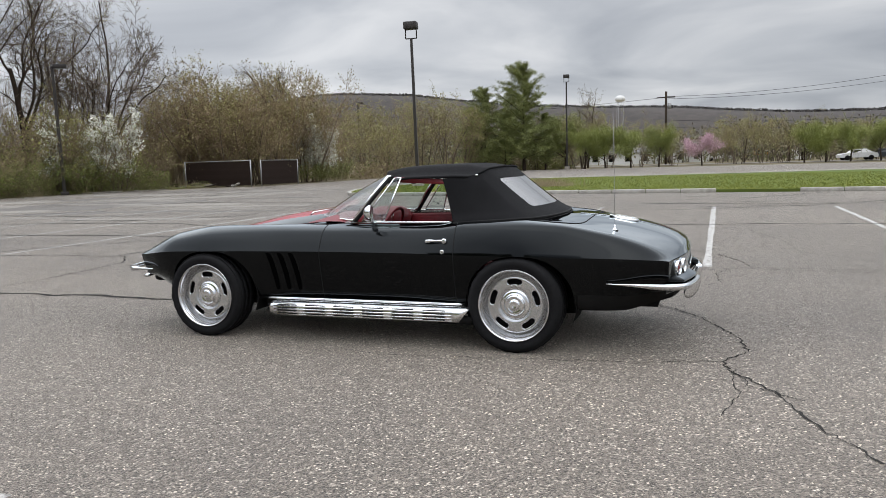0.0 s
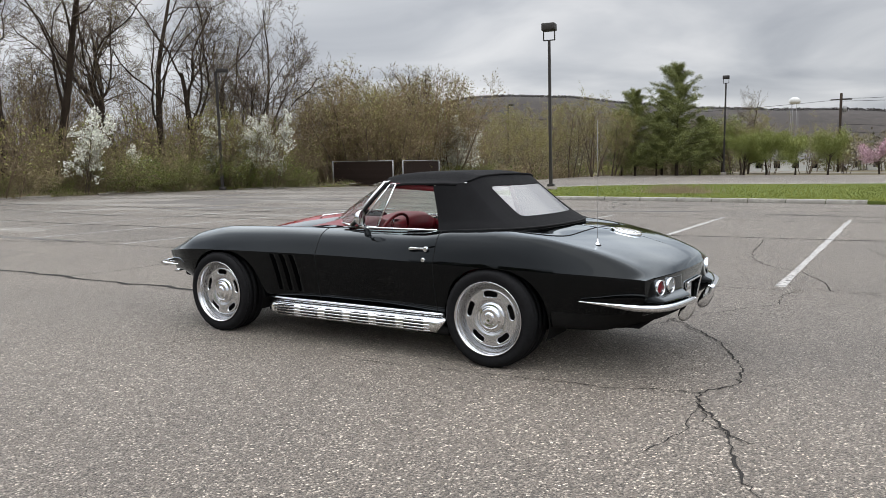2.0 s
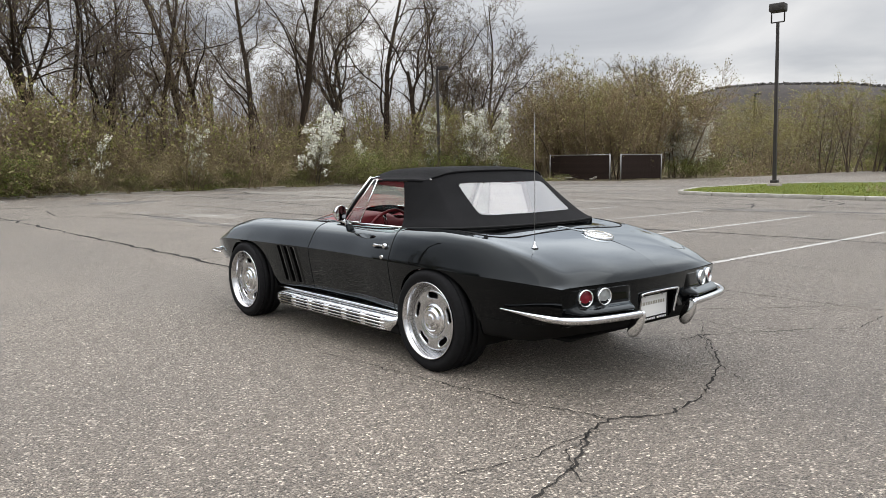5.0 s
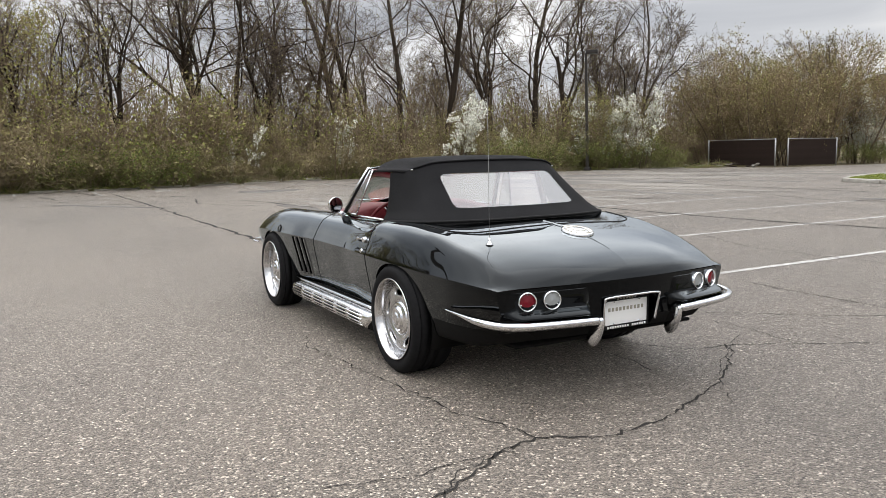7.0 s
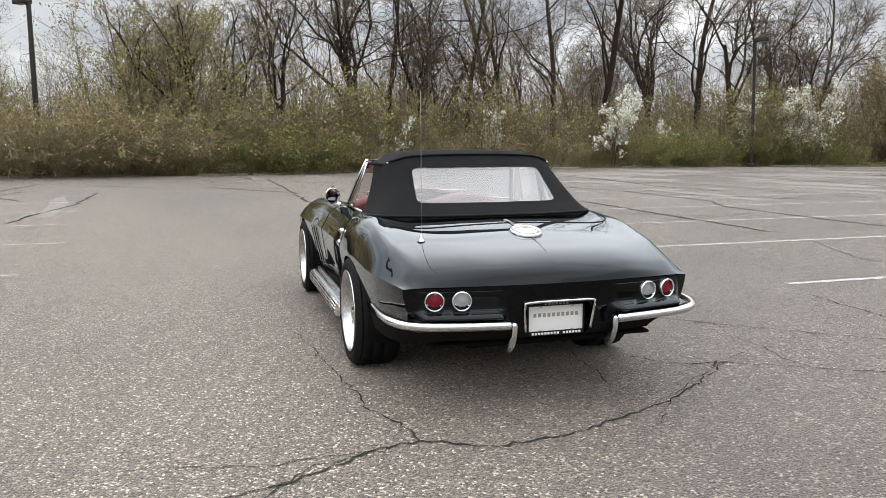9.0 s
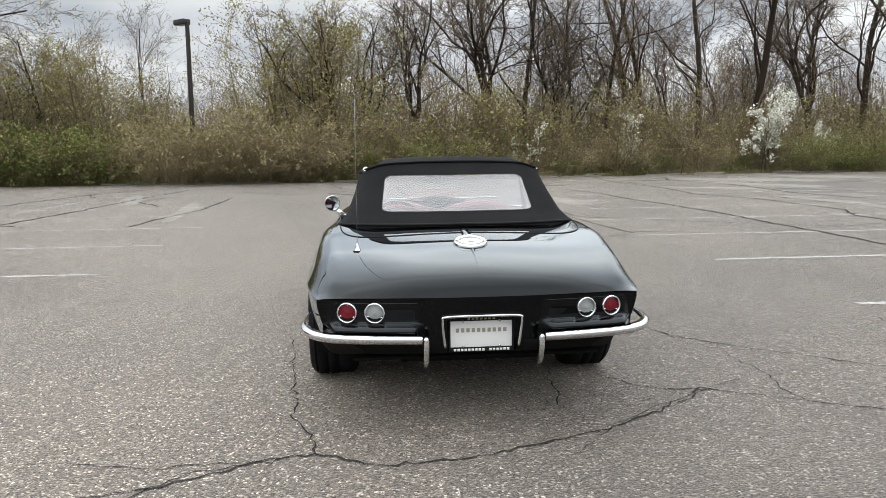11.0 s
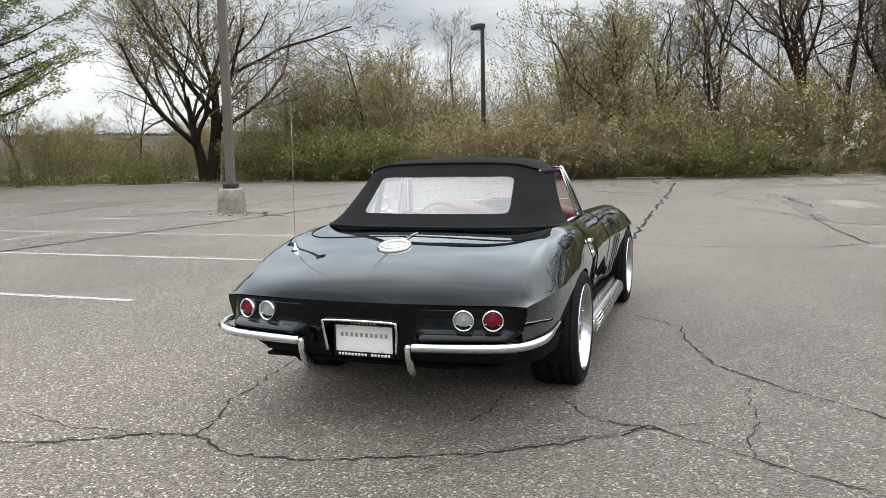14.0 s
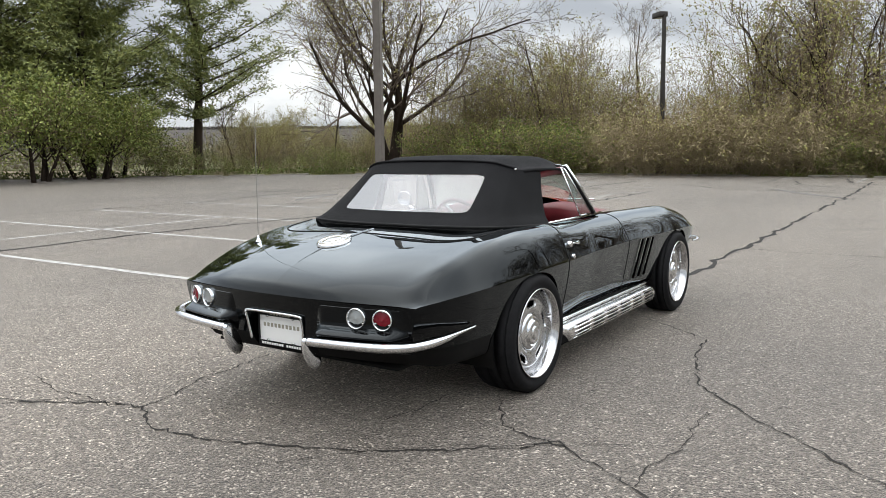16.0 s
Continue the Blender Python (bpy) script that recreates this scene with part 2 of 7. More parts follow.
def make_glass(name, tint, rough=0.0, clear=0.88):
    """Thin glazing: mostly see-through, with the sky's reflection on it."""
    m = bpy.data.materials.new(name)
    m.use_nodes = True
    nt = m.node_tree
    nt.nodes.clear()
    N, L = nt.nodes.new, nt.links.new
    out, tr, gl, mx, fr = N("ShaderNodeOutputMaterial"), N("ShaderNodeBsdfTransparent"), N("ShaderNodeBsdfGlossy"), N("ShaderNodeMixShader"), N("ShaderNodeLayerWeight")
    tr.inputs[0].default_value = (*tint, 1)
    gl.inputs["Roughness"].default_value = rough
    po, ad = N("ShaderNodeMath"), N("ShaderNodeMath")
    po.operation, po.inputs[1].default_value = "POWER", 3.2
    ad.operation, ad.inputs[1].default_value, ad.inputs[2].default_value = "MULTIPLY_ADD", 0.85, 0.07
    L(fr.outputs["Facing"], po.inputs[0]); L(po.outputs[0], ad.inputs[0])
    L(ad.outputs[0], mx.inputs[0]); L(tr.outputs[0], mx.inputs[1]); L(gl.outputs[0], mx.inputs[2]); L(mx.outputs[0], out.inputs[0])
    return m


GLASS = make_glass("windscreen_glass", (0.74, 0.83, 0.80))


def make_vinyl_window():
    m = bpy.data.materials.new("hazy_clear_vinyl")
    m.use_nodes = True
    nt = m.node_tree
    nt.nodes.clear()
    N, L = nt.nodes.new, nt.links.new
    out, tr, df, gl = N("ShaderNodeOutputMaterial"), N("ShaderNodeBsdfTransparent"), N("ShaderNodeBsdfDiffuse"), N("ShaderNodeBsdfGlossy")
    m1, m2 = N("ShaderNodeMixShader"), N("ShaderNodeMixShader")
    tr.inputs[0].default_value = (0.86, 0.86, 0.9, 1)
    df.inputs[0].default_value = (0.46, 0.46, 0.475, 1)
    gl.inputs["Roughness"].default_value = 0.04
    lw, po, ad = N("ShaderNodeLayerWeight"), N("ShaderNodeMath"), N("ShaderNodeMath")
    po.operation, po.inputs[1].default_value = "POWER", 3.0
    ad.operation, ad.inputs[1].default_value, ad.inputs[2].default_value = "MULTIPLY_ADD", 0.95, 0.06
    L(lw.outputs["Facing"], po.inputs[0]); L(po.outputs[0], ad.inputs[0]); L(ad.outputs[0], m2.inputs[0])
    m1.inputs[0].default_value = 0.27
    L(tr.outputs[0], m1.inputs[1]); L(df.outputs[0], m1.inputs[2]); L(m1.outputs[0], m2.inputs[1]); L(gl.outputs[0], m2.inputs[2]); L(m2.outputs[0], out.inputs[0])
    return m


VINYL_WINDOW = make_vinyl_window()
LENS_RED = material("red_lens", (0.15, 0.002, 0.010), 0.08)
LENS_CLEAR = material("clear_lens", (0.34, 0.36, 0.36), 0.1, 0.3)
PLATE_WHITE = material("plate_white", (0.86, 0.86, 0.84), 0.35)
LETTER_GREY = material("plate_grey_letters", (0.33, 0.31, 0.25), 0.4)

# roadside
POLE_BROWN = mottled("brown_pole_paint", (0.012, 0.010, 0.009), (0.032, 0.026, 0.023), 6.0, 0.6, 0.15, 0.004)
POLE_GREY = mottled("weathered_pole", (0.075, 0.063, 0.054), (0.14, 0.122, 0.106), 5.0, 0.6, 0.15, 0.004)
GALVANISED = mottled("galvanised_steel", (0.2, 0.2, 0.2), (0.36, 0.36, 0.36), 8.0, 0.5, 0.1, 0.003, metal=0.6)
SLAT_BROWN = mottled("brown_fence_slats", (0.012, 0.008, 0.0065), (0.032, 0.021, 0.017), 3.0, 0.7, 0.2, 0.004)
BARK = mottled("grey_brown_bark", (0.060, 0.046, 0.035), (0.155, 0.122, 0.093), 6.0, 0.95, 0.6, 0.03, stretch=(1, 1, 0.25))
BARK_DARK = mottled("dark_bark", (0.018, 0.013, 0.010), (0.052, 0.039, 0.029), 6.0, 0.95, 0.6, 0.03, stretch=(1, 1, 0.25))
TWIG = mottled("bare_twigs", (0.11, 0.080, 0.052), (0.25, 0.19, 0.13), 2.0, 0.95, 0.0)
TWIG_DARK = mottled("dark_bare_twigs", (0.064, 0.051, 0.041), (0.165, 0.130, 0.102), 2.0, 0.95, 0.0)
TWIG_RED = mottled("reddish_brown_twigs", (0.14, 0.096, 0.06), (0.31, 0.23, 0.15), 2.0, 0.95, 0.0)
TWIG_TAN = mottled("tan_brush_stems", (0.17, 0.135, 0.085), (0.37, 0.30, 0.19), 2.0, 0.95, 0.0)
BUDS = leafy("olive_buds", (0.235, 0.20, 0.085), (0.32, 0.295, 0.105), (0.38, 0.34, 0.15), (0.235, 0.245, 0.08))
SPRING = leafy("spring_leaves", (0.17, 0.19, 0.05), (0.25, 0.27, 0.07), (0.34, 0.335, 0.11), (0.20, 0.22, 0.06))
GREEN = leafy("green_leaves", (0.072, 0.105, 0.026), (0.115, 0.15, 0.036), (0.16, 0.19, 0.054), (0.09, 0.118, 0.036))
FRESH = leafy("fresh_tree_leaves", (0.135, 0.165, 0.032), (0.195, 0.225, 0.042), (0.25, 0.27, 0.06), (0.155, 0.185, 0.036))
BLOSSOM = leafy("white_blossom", (0.80, 0.79, 0.72), (0.88, 0.87, 0.82), (0.74, 0.75, 0.62), (0.85, 0.85, 0.8))
PINK = leafy("pink_blossom", (0.45, 0.28, 0.34), (0.55, 0.36, 0.42), (0.38, 0.25, 0.27))
NEEDLES = leafy("pine_needles", (0.095, 0.115, 0.032), (0.155, 0.18, 0.045), (0.22, 0.235, 0.06), (0.12, 0.145, 0.04))
DRY_LEAVES = leafy("dry_brush_leaves", (0.31, 0.25, 0.145), (0.16, 0.125, 0.07), (0.22, 0.21, 0.085), (0.35, 0.285, 0.165))
GRASS_BLADES = leafy("grass_blades", (0.155, 0.185, 0.036), (0.19, 0.215, 0.043), (0.225, 0.235, 0.058), (0.165, 0.195, 0.04))
for m_ in (RUBBER, UNDERBODY, BLACK_TRIM, GRASS_SOIL, GRASS_BLADES, LEAF_LITTER, MEADOW, BUDS, SPRING, GREEN, DRY_LEAVES, TWIG, TWIG_DARK, TWIG_RED, TWIG_TAN, BARK, BARK_DARK, SLAT_BROWN):
    m_.node_tree.nodes["Principled BSDF"].inputs["Specular IOR Level"].default_value = 0.12

# ---- mesh tools ----
def part(name, bm, mat, parent=None, label="", smooth=True):
    """Links a bmesh as one mesh object under its thing."""
    me = bpy.data.meshes.new(name)
    bm.normal_update()
    if smooth:
        for f in bm.faces:
            f.smooth = True
    bm.to_mesh(me)
    bm.free()
    for mm in mat if isinstance(mat, (list, tuple)) else (mat,):
        me.materials.append(mm)
    ob = new(name, me)
    ob.parent = parent
    if label:
        ob["label"] = label
    return ob


def raw_part(name, verts, faces, mat, parent=None, label="", smooth=False):
    me = bpy.data.meshes.new(name)
    me.from_pydata(verts, [], faces)
    if smooth:
        me.polygons.foreach_set("use_smooth", [True] * len(me.polygons))
    me.materials.append(mat)
    me.update()
    ob = new(name, me)
    ob.parent = parent
    if label:
        ob["label"] = label
    return ob


def thing(name, label, category, m=None, group="", kind=""):
    ob = tagged(new(name), label, category, group, kind)
    ob.empty_display_size = 0.1
    if m is not None:
        ob.matrix_basis = m
    return ob


def box(bm, c, s, bevel=0.0, m=None):
    mat = Matrix.Translation(c) @ Matrix.Diagonal((*s, 1))
    r = bmesh.ops.create_cube(bm, size=1.0, matrix=(m @ mat) if m is not None else mat)
    if bevel:
        es = list({e for v in r["verts"] for e in v.link_edges})
        bmesh.ops.bevel(bm, geom=es, offset=bevel, segments=2, affect="EDGES", profile=0.5)


def grid(bm, rows, close_u=False, close_v=False):
    vs = [[bm.verts.new(p) for p in r] for r in rows]
    n, k = len(vs), len(vs[0])
    for i in range(n - (0 if close_u else 1)):
        for j in range(k - (0 if close_v else 1)):
            a, b, c, d = vs[i][j], vs[i][(j + 1) % k], vs[(i + 1) % n][(j + 1) % k], vs[(i + 1) % n][j]
            if len({a, b, c, d}) == 4:
                bm.faces.new((a, b, c, d))
    return vs


def curve_points(pts, per=8):
    """A smooth line through the points."""
    P = [Vector(p) for p in pts]
    out = []
    for i in range(len(P) - 1):
        a, b, c, d = P[max(i - 1, 0)], P[i], P[i + 1], P[min(i + 2, len(P) - 1)]
        for k in range(per):
            t = k / per
            out.append(0.5 * ((2 * b) + (c - a) * t + (2 * a - 5 * b + 4 * c - d) * t * t + (3 * b - a - 3 * c + d) * t ** 3))
    out.append(P[-1])
    return out


def sweep(bm, pts, section, up=(0, 0, 1), scale=None, caps=True):
    """Sweeps a closed 2D section (side, up) along a line; scale: one factor or (a, b) for each point."""
    pts = [Vector(p) for p in pts]
    up = Vector(up)
    rows = []
    for i, p in enumerate(pts):
        d = (pts[min(i + 1, len(pts) - 1)] - pts[max(i - 1, 0)]).normalized()
        side = d.cross(up)
        side = side.normalized() if side.length > 1e-5 else Vector((1, 0, 0))
        u = side.cross(d)
        s = scale[i] if scale else 1.0
        sa, sb = s if isinstance(s, tuple) else (s, s)
        rows.append([p + side * a * sa + u * b * sb for a, b in section])
    vs = grid(bm, rows, close_v=True)
    if caps:
        bm.faces.new(vs[0][::-1]); bm.faces.new(vs[-1])
    return vs


def ring(n, a, b=None):
    b = a if b is None else b
    return [(a * math.cos(2 * math.pi * i / n), b * math.sin(2 * math.pi * i / n)) for i in range(n)]


def tube(bm, pts, r, n=8, caps=True):
    d = (Vector(pts[-1]) - Vector(pts[0])).normalized()
    sweep(bm, pts, ring(n, r), (0, 1, 0.02) if abs(d.z) > 0.9 else (0, 0, 1), caps=caps)


def lathe(bm, profile, n=48, axis="Y", c=(0, 0, 0)):
    """Turns a profile of (along the axis, radius) into a round body."""
    rows = []
    for i in range(n):
        a = 2 * math.pi * i / n
        rows.append([Vector(c) + (Vector((r * math.cos(a), h, r * math.sin(a))) if axis == "Y" else Vector((r * math.cos(a), r * math.sin(a), h))) for h, r in profile])
    grid(bm, rows, close_u=True)
    bmesh.ops.remove_doubles(bm, verts=bm.verts, dist=1e-5)


def table(rows, x):
    """Each column of the rows at x, smoothly (rows run with x in the first column)."""
    xs = [r[0] for r in rows]
    if x <= xs[0]:
        return list(rows[0][1:])
    if x >= xs[-1]:
        return list(rows[-1][1:])
    i = max(k for k in range(len(xs) - 1) if xs[k] <= x)
    h = xs[i + 1] - xs[i]
    t = (x - xs[i]) / h
    out = []
    for c in range(1, len(rows[0])):
        def slope(k):
            if k <= 0 or k >= len(rows) - 1:
                k2 = min(max(k, 0), len(rows) - 1)
                a, b = (0, 1) if k2 == 0 else (len(rows) - 2, len(rows) - 1)
                return (rows[b][c] - rows[a][c]) / (xs[b] - xs[a])
            s0 = (rows[k][c] - rows[k - 1][c]) / (xs[k] - xs[k - 1])
            s1 = (rows[k + 1][c] - rows[k][c]) / (xs[k + 1] - xs[k])
            return 0.0 if s0 * s1 <= 0 else 2 * s0 * s1 / (s0 + s1)
        p0, p1, m0, m1 = rows[i][c], rows[i + 1][c], slope(i) * h, slope(i + 1) * h
        out.append((2 * t ** 3 - 3 * t * t + 1) * p0 + (t ** 3 - 2 * t * t + t) * m0 + (-2 * t ** 3 + 3 * t * t) * p1 + (t ** 3 - t * t) * m1)
    return out


def add_tube(T, pts, radii, sides):
    V, F = T
    base = len(V)
    prev = None
    for i, p in enumerate(pts):
        d = (pts[min(i + 1, len(pts) - 1)] - pts[max(i - 1, 0)])
        d = d.normalized() if d.length > 1e-9 else Vector((0, 0, 1))
        a = d.cross(Vector((0.31, 0.95, 0.05)))
        if a.length < 0.1:
            a = d.cross(Vector((1, 0, 0)))
        a.normalize()
        b = d.cross(a)
        for k in range(sides):
            t = 2 * math.pi * k / sides
            q = p + (a * math.cos(t) + b * math.sin(t)) * radii[i]
            V.append((q.x, q.y, q.z))
        if i:
            o, n = base + (i - 1) * sides, base + i * sides
            for k in range(sides):
                F.append((o + k, o + (k + 1) % sides, n + (k + 1) % sides, n + k))


def smooth_step(a, b, x):
    t = min(1.0, max(0.0, (x - a) / (b - a)))
    return t * t * (3 - 2 * t)


def cut(bm, f, verts=None):
    """Cuts away where f(v.co) < 0, with the rim snapped onto f = 0."""
    verts = list(verts or bm.verts)
    val = {v: f(v.co) for v in verts}
    mixed = [fc for fc in bm.faces if len(fc.verts) > 3 and all(v in val for v in fc.verts) and min(val[v] for v in fc.verts) < 0 < max(val[v] for v in fc.verts)]
    bmesh.ops.triangulate(bm, faces=mixed)
    moves = {}
    for e in bm.edges:
        a, b = e.verts
        if a in val and b in val and val[a] * val[b] < 0:
            t = val[a] / (val[a] - val[b])
            p = a.co.lerp(b.co, t)
            v, w = (a, t) if t < 0.5 else (b, 1 - t)
            if v not in moves or w < moves[v][0]:
                moves[v] = (w, p)
    for v, (w, p) in moves.items():
        v.co = p
        val[v] = 0.0
    gone = [fc for fc in bm.faces if any(v in val and val[v] < -1e-6 for v in fc.verts)]
    bmesh.ops.delete(bm, geom=gone, context="FACES")
    return set(v for v in moves if v.is_valid)

# ---- ground ----
def sheet(bm, pts, z):
    vs = [bm.verts.new((x, y, z)) for x, y in pts]
    f = bm.faces.new(vs)
    f.normal_update()
    if f.normal.z < 0:
        f.normal_flip()
    return f


def ground_height(x, y):
    """The land lies level round the lot and rises a little far off."""
    d = math.hypot(x + 5, y - 5)
    return -0.06 + 0.006 * max(0.0, d - 130)


def build_ground():
    bm = bmesh.new()
    rows = []
    radii = [0.5, 20, 40, 60, 80, 100, 130, 170, 230, 320, 450, 650, 900, 1300, 1900, 2800]
    for r in radii:
        rows.append([(-5 + r * math.cos(a), 5 + r * math.sin(a), ground_height(-5 + r * math.cos(a), 5 + r * math.sin(a))) for a in np.linspace(0, 2 * math.pi, 65)[:-1]])
    vs = grid(bm, rows, close_v=True)
    bm.faces.new(vs[0])
    tagged(part("ground", bm, LEAF_LITTER), "brown leaf-littered open ground reaching to the far hills", "ground", kind="structure")


def edge_line(a, b, n, wobble, seed):
    rnd = random.Random(seed)
    return [(a[0] + (b[0] - a[0]) * i / n + rnd.uniform(-wobble, wobble), a[1] + (b[1] - a[1]) * i / n + rnd.uniform(-wobble, wobble)) for i in range(n)]


# the lot's outline: the woods stand to the west, a drive to the north, more lot east
WEST = [(-19, -38), (-24, -33), (-29.3, -25), (-31.2, -18), (-31, -10), (-30.9, -4.5), (-30.3, 0), (-31.8, 6.5), (-33, 11), (-34, 18), (-34.2, 25), (-33.3, 29.5), (-31, 34.5), (-29.8, 37.2)]
LOT = [p for k, (a, b) in enumerate(zip(WEST, WEST[1:])) for p in edge_line(a, b, 4, 0.10, k)] + [(-29.8, 37.2), (-26.6, 38.0), (-25.8, 45), (-25.0, 55), (-27.5, 82), (60, 84), (60, -60), (-10, -60)]


def west_edge(y):
    return float(np.interp(y, [p[1] for p in WEST], [p[0] for p in WEST])) if y < 37.2 else -29.8 - 0.12 * (y - 37.2)


def build_lot():
    bm = bmesh.new()
    sheet(bm, LOT, 0.0)
    bmesh.ops.triangulate(bm, faces=bm.faces[:])
    tagged(part("parking_lot", bm, ASPHALT, smooth=False), "weathered grey-brown asphalt parking lot with cracks", "pavement", kind="structure")


def strip(bm, pts, widths, z):
    """A flat ribbon along a line."""
    P = [Vector((x, y, 0)) for x, y in pts]
    rows = []
    for i, p in enumerate(P):
        d = (P[min(i + 1, len(P) - 1)] - P[max(i - 1, 0)]).normalized()
        n = Vector((-d.y, d.x, 0))
        w = widths[i] if isinstance(widths, list) else widths
        rows.append([p - n * w / 2 + Vector((0, 0, z)), p + n * w / 2 + Vector((0, 0, z))])
    grid(bm, rows)


def wander(pts, step, amount, rnd):
    """A jagged line through the given turning points."""
    out = []
    for (x0, y0), (x1, y1) in zip(pts, pts[1:]):
        n = max(1, int(math.hypot(x1 - x0, y1 - y0) / step))
        for i in range(n):
            t = i / n
            k = 0 if i == 0 else amount
            out.append((x0 + (x1 - x0) * t + rnd.gauss(0, k), y0 + (y1 - y0) * t + rnd.gauss(0, k)))
    return out + [pts[-1]]


CRACKS = [
    ([(1.95, -2.35), (1.71, -1.82), (1.60, -1.38), (1.38, -1.02), (1.33, -0.79), (1.50, -0.48), (1.46, -0.1), (1.34, 0.22), (1.14, 0.68), (0.77, 1.2), (0.62, 1.3)], 0.014),
    ([(1.33, -0.79), (1.09, -0.82), (0.86, -0.93), (0.62, -0.93), (0.3, -0.98), (-0.1, -1.02), (-0.45, -1.05)], 0.009),
    ([(0.62, 1.3), (0.74, 1.45), (0.91, 1.75), (1.15, 2.16), (1.37, 2.42), (1.32, 3.04), (1.5, 3.5)], 0.010),
    ([(0.25, 0.8), (0.58, 0.98), (0.68, 1.38)], 0.010),
    ([(-2.05, 0.83), (-1.62, 1.38), (-1.2, 1.42), (-0.55, 1.62), (-0.18, 1.96), (0.02, 2.2), (0.4, 2.6), (0.9, 3.3)], 0.012),
    ([(-0.12, 1.77), (0.43, 1.81), (0.67, 1.74), (0.9, 1.76)], 0.007),
    ([(0.82, 0.44), (0.6, 0.5), (0.37, 0.49), (0.1, 0.55)], 0.008),
    ([(1.38, -1.0), (1.41, -1.48), (1.3, -1.9)], 0.006),
    ([(1.73, -1.52), (1.48, -1.31), (1.36, -0.9)], 0.008),
    ([(-1.2, -1.02), (-0.9, -1.12), (-0.55, -1.06)], 0.006),
    ([(1.48, 0.34), (1.2, 0.6), (0.93, 0.9), (0.5, 1.6)], 0.005),
    ([(0.32, 9.1), (0.40, 7.8), (0.46, 6.8), (0.58, 6.1), (0.82, 5.47), (1.36, 4.8), (1.64, 4.1), (1.72, 3.5), (2.4, 3.4), (3.4, 3.3), (6, 3.0)], 0.014),
    ([(-0.9, 3.42), (-0.4, 3.35), (0.5, 3.3), (1.2, 3.33), (1.7, 3.57), (2.4, 3.56), (5, 3.5)], 0.014),
    ([(3.1, 4.3), (2.4, 5.2), (2.3, 6.6), (1.9, 8.2)], 0.010),
    ([(-4.16, 6.33), (-3.3, 5.9), (-2.55, 5.6), (-1.73, 5.6), (-0.87, 5.64), (0.3, 5.5)], 0.016),
    ([(-6.68, 0.55), (-6.55, 1.3), (-6.62, 2.2), (-6.73, 3.0), (-7.25, 3.65)], 0.022),
    ([(-7.25, 3.65), (-7.6, 3.6), (-9.16, 3.5), (-10.6, 3.45), (-12, 3.5)], 0.034),
    ([(-8.3, 3.6), (-7.43, 3.62), (-7.38, 4.26), (-6.8, 5.0), (-7.0, 5.8), (-7.4, 6.7), (-7.6, 7.5), (-7.95, 8.45)], 0.024),
]
# long seams between the paving lanes, sealed with tar
SEAMS = [
    ([(-26.5, 0.45), (-20, 0.55), (-14, 0.5), (-10, 0.53), (-6.7, 0.55), (-4.1, 0.48), (-2.2, 0.5)], 0.045),
    ([(0.5, -8.3), (-1.76, -8.4), (-4.1, -8.48), (-7.0, -8.2), (-9.3, -7.9), (-13.4, -7.62), (-17.2, -7.58), (-21, -7.55), (-24.7, -7.3)], 0.06),
    ([(-10.1, -11.5), (-11.1, -10.7), (-12.4, -10.3), (-14.9, -10.4), (-17.1, -10.5), (-22.2, -10.1), (-25.4, -9.4), (-26.6, -7.8)], 0.05),
    ([(-2, -15.2), (-5.1, -14.9), (-8.2, -14.3), (-9.65, -14.0), (-12.4, -14.7), (-18, -15.2)], 0.045),
    ([(-10.2, -5.03), (-12.2, -4.92), (-14.35, -4.6), (-19, -4.7)], 0.045),
    ([(5.5, 9.6), (2.6, 9.5), (0.2, 9.28), (-3, 9.1), (-5.5, 8.75), (-7.6, 8.8), (-9.6, 8.9), (-10.7, 9.5), (-14.7, 9.6), (-17.1, 9.0), (-21.8, 9.5), (-24.8, 9.3), (-30, 9.8)], 0.05),
    ([(-5.16, 6.48), (-6.2, 6.52), (-8.05, 6.55), (-10.7, 6.65), (-13.3, 6.6), (-15.2, 6.4), (-18.6, 6.5), (-20.9, 6.05)], 0.05),
    ([(-17.3, 0.7), (-17.5, 3.5), (-15.6, 3.62), (-14.1, 3.8)], 0.03),
    ([(-16.8, 3.6), (-16.2, 5.6), (-15.6, 6.4)], 0.03),
    ([(-19.1, 0.55), (-19.0, 3.1), (-16.6, 3.7)], 0.03),
    ([(-22.8, 1.4), (-23, 3.35), (-23.9, 5.6), (-27.3, 7.6)], 0.045),
    ([(-14, 12.2), (-17, 11.9), (-22, 12.7), (-29, 12.2)], 0.05),
    ([(-3, 18.4), (-8, 17.8), (-13, 18.3), (-18, 19.2)], 0.05),
    ([(-0.6, 16.0), (5.7, 15.4), (12, 15.2)], 0.05),
    ([(8, 19.2), (2, 19.4), (-6, 19.8), (-12, 20.8)], 0.04),
]


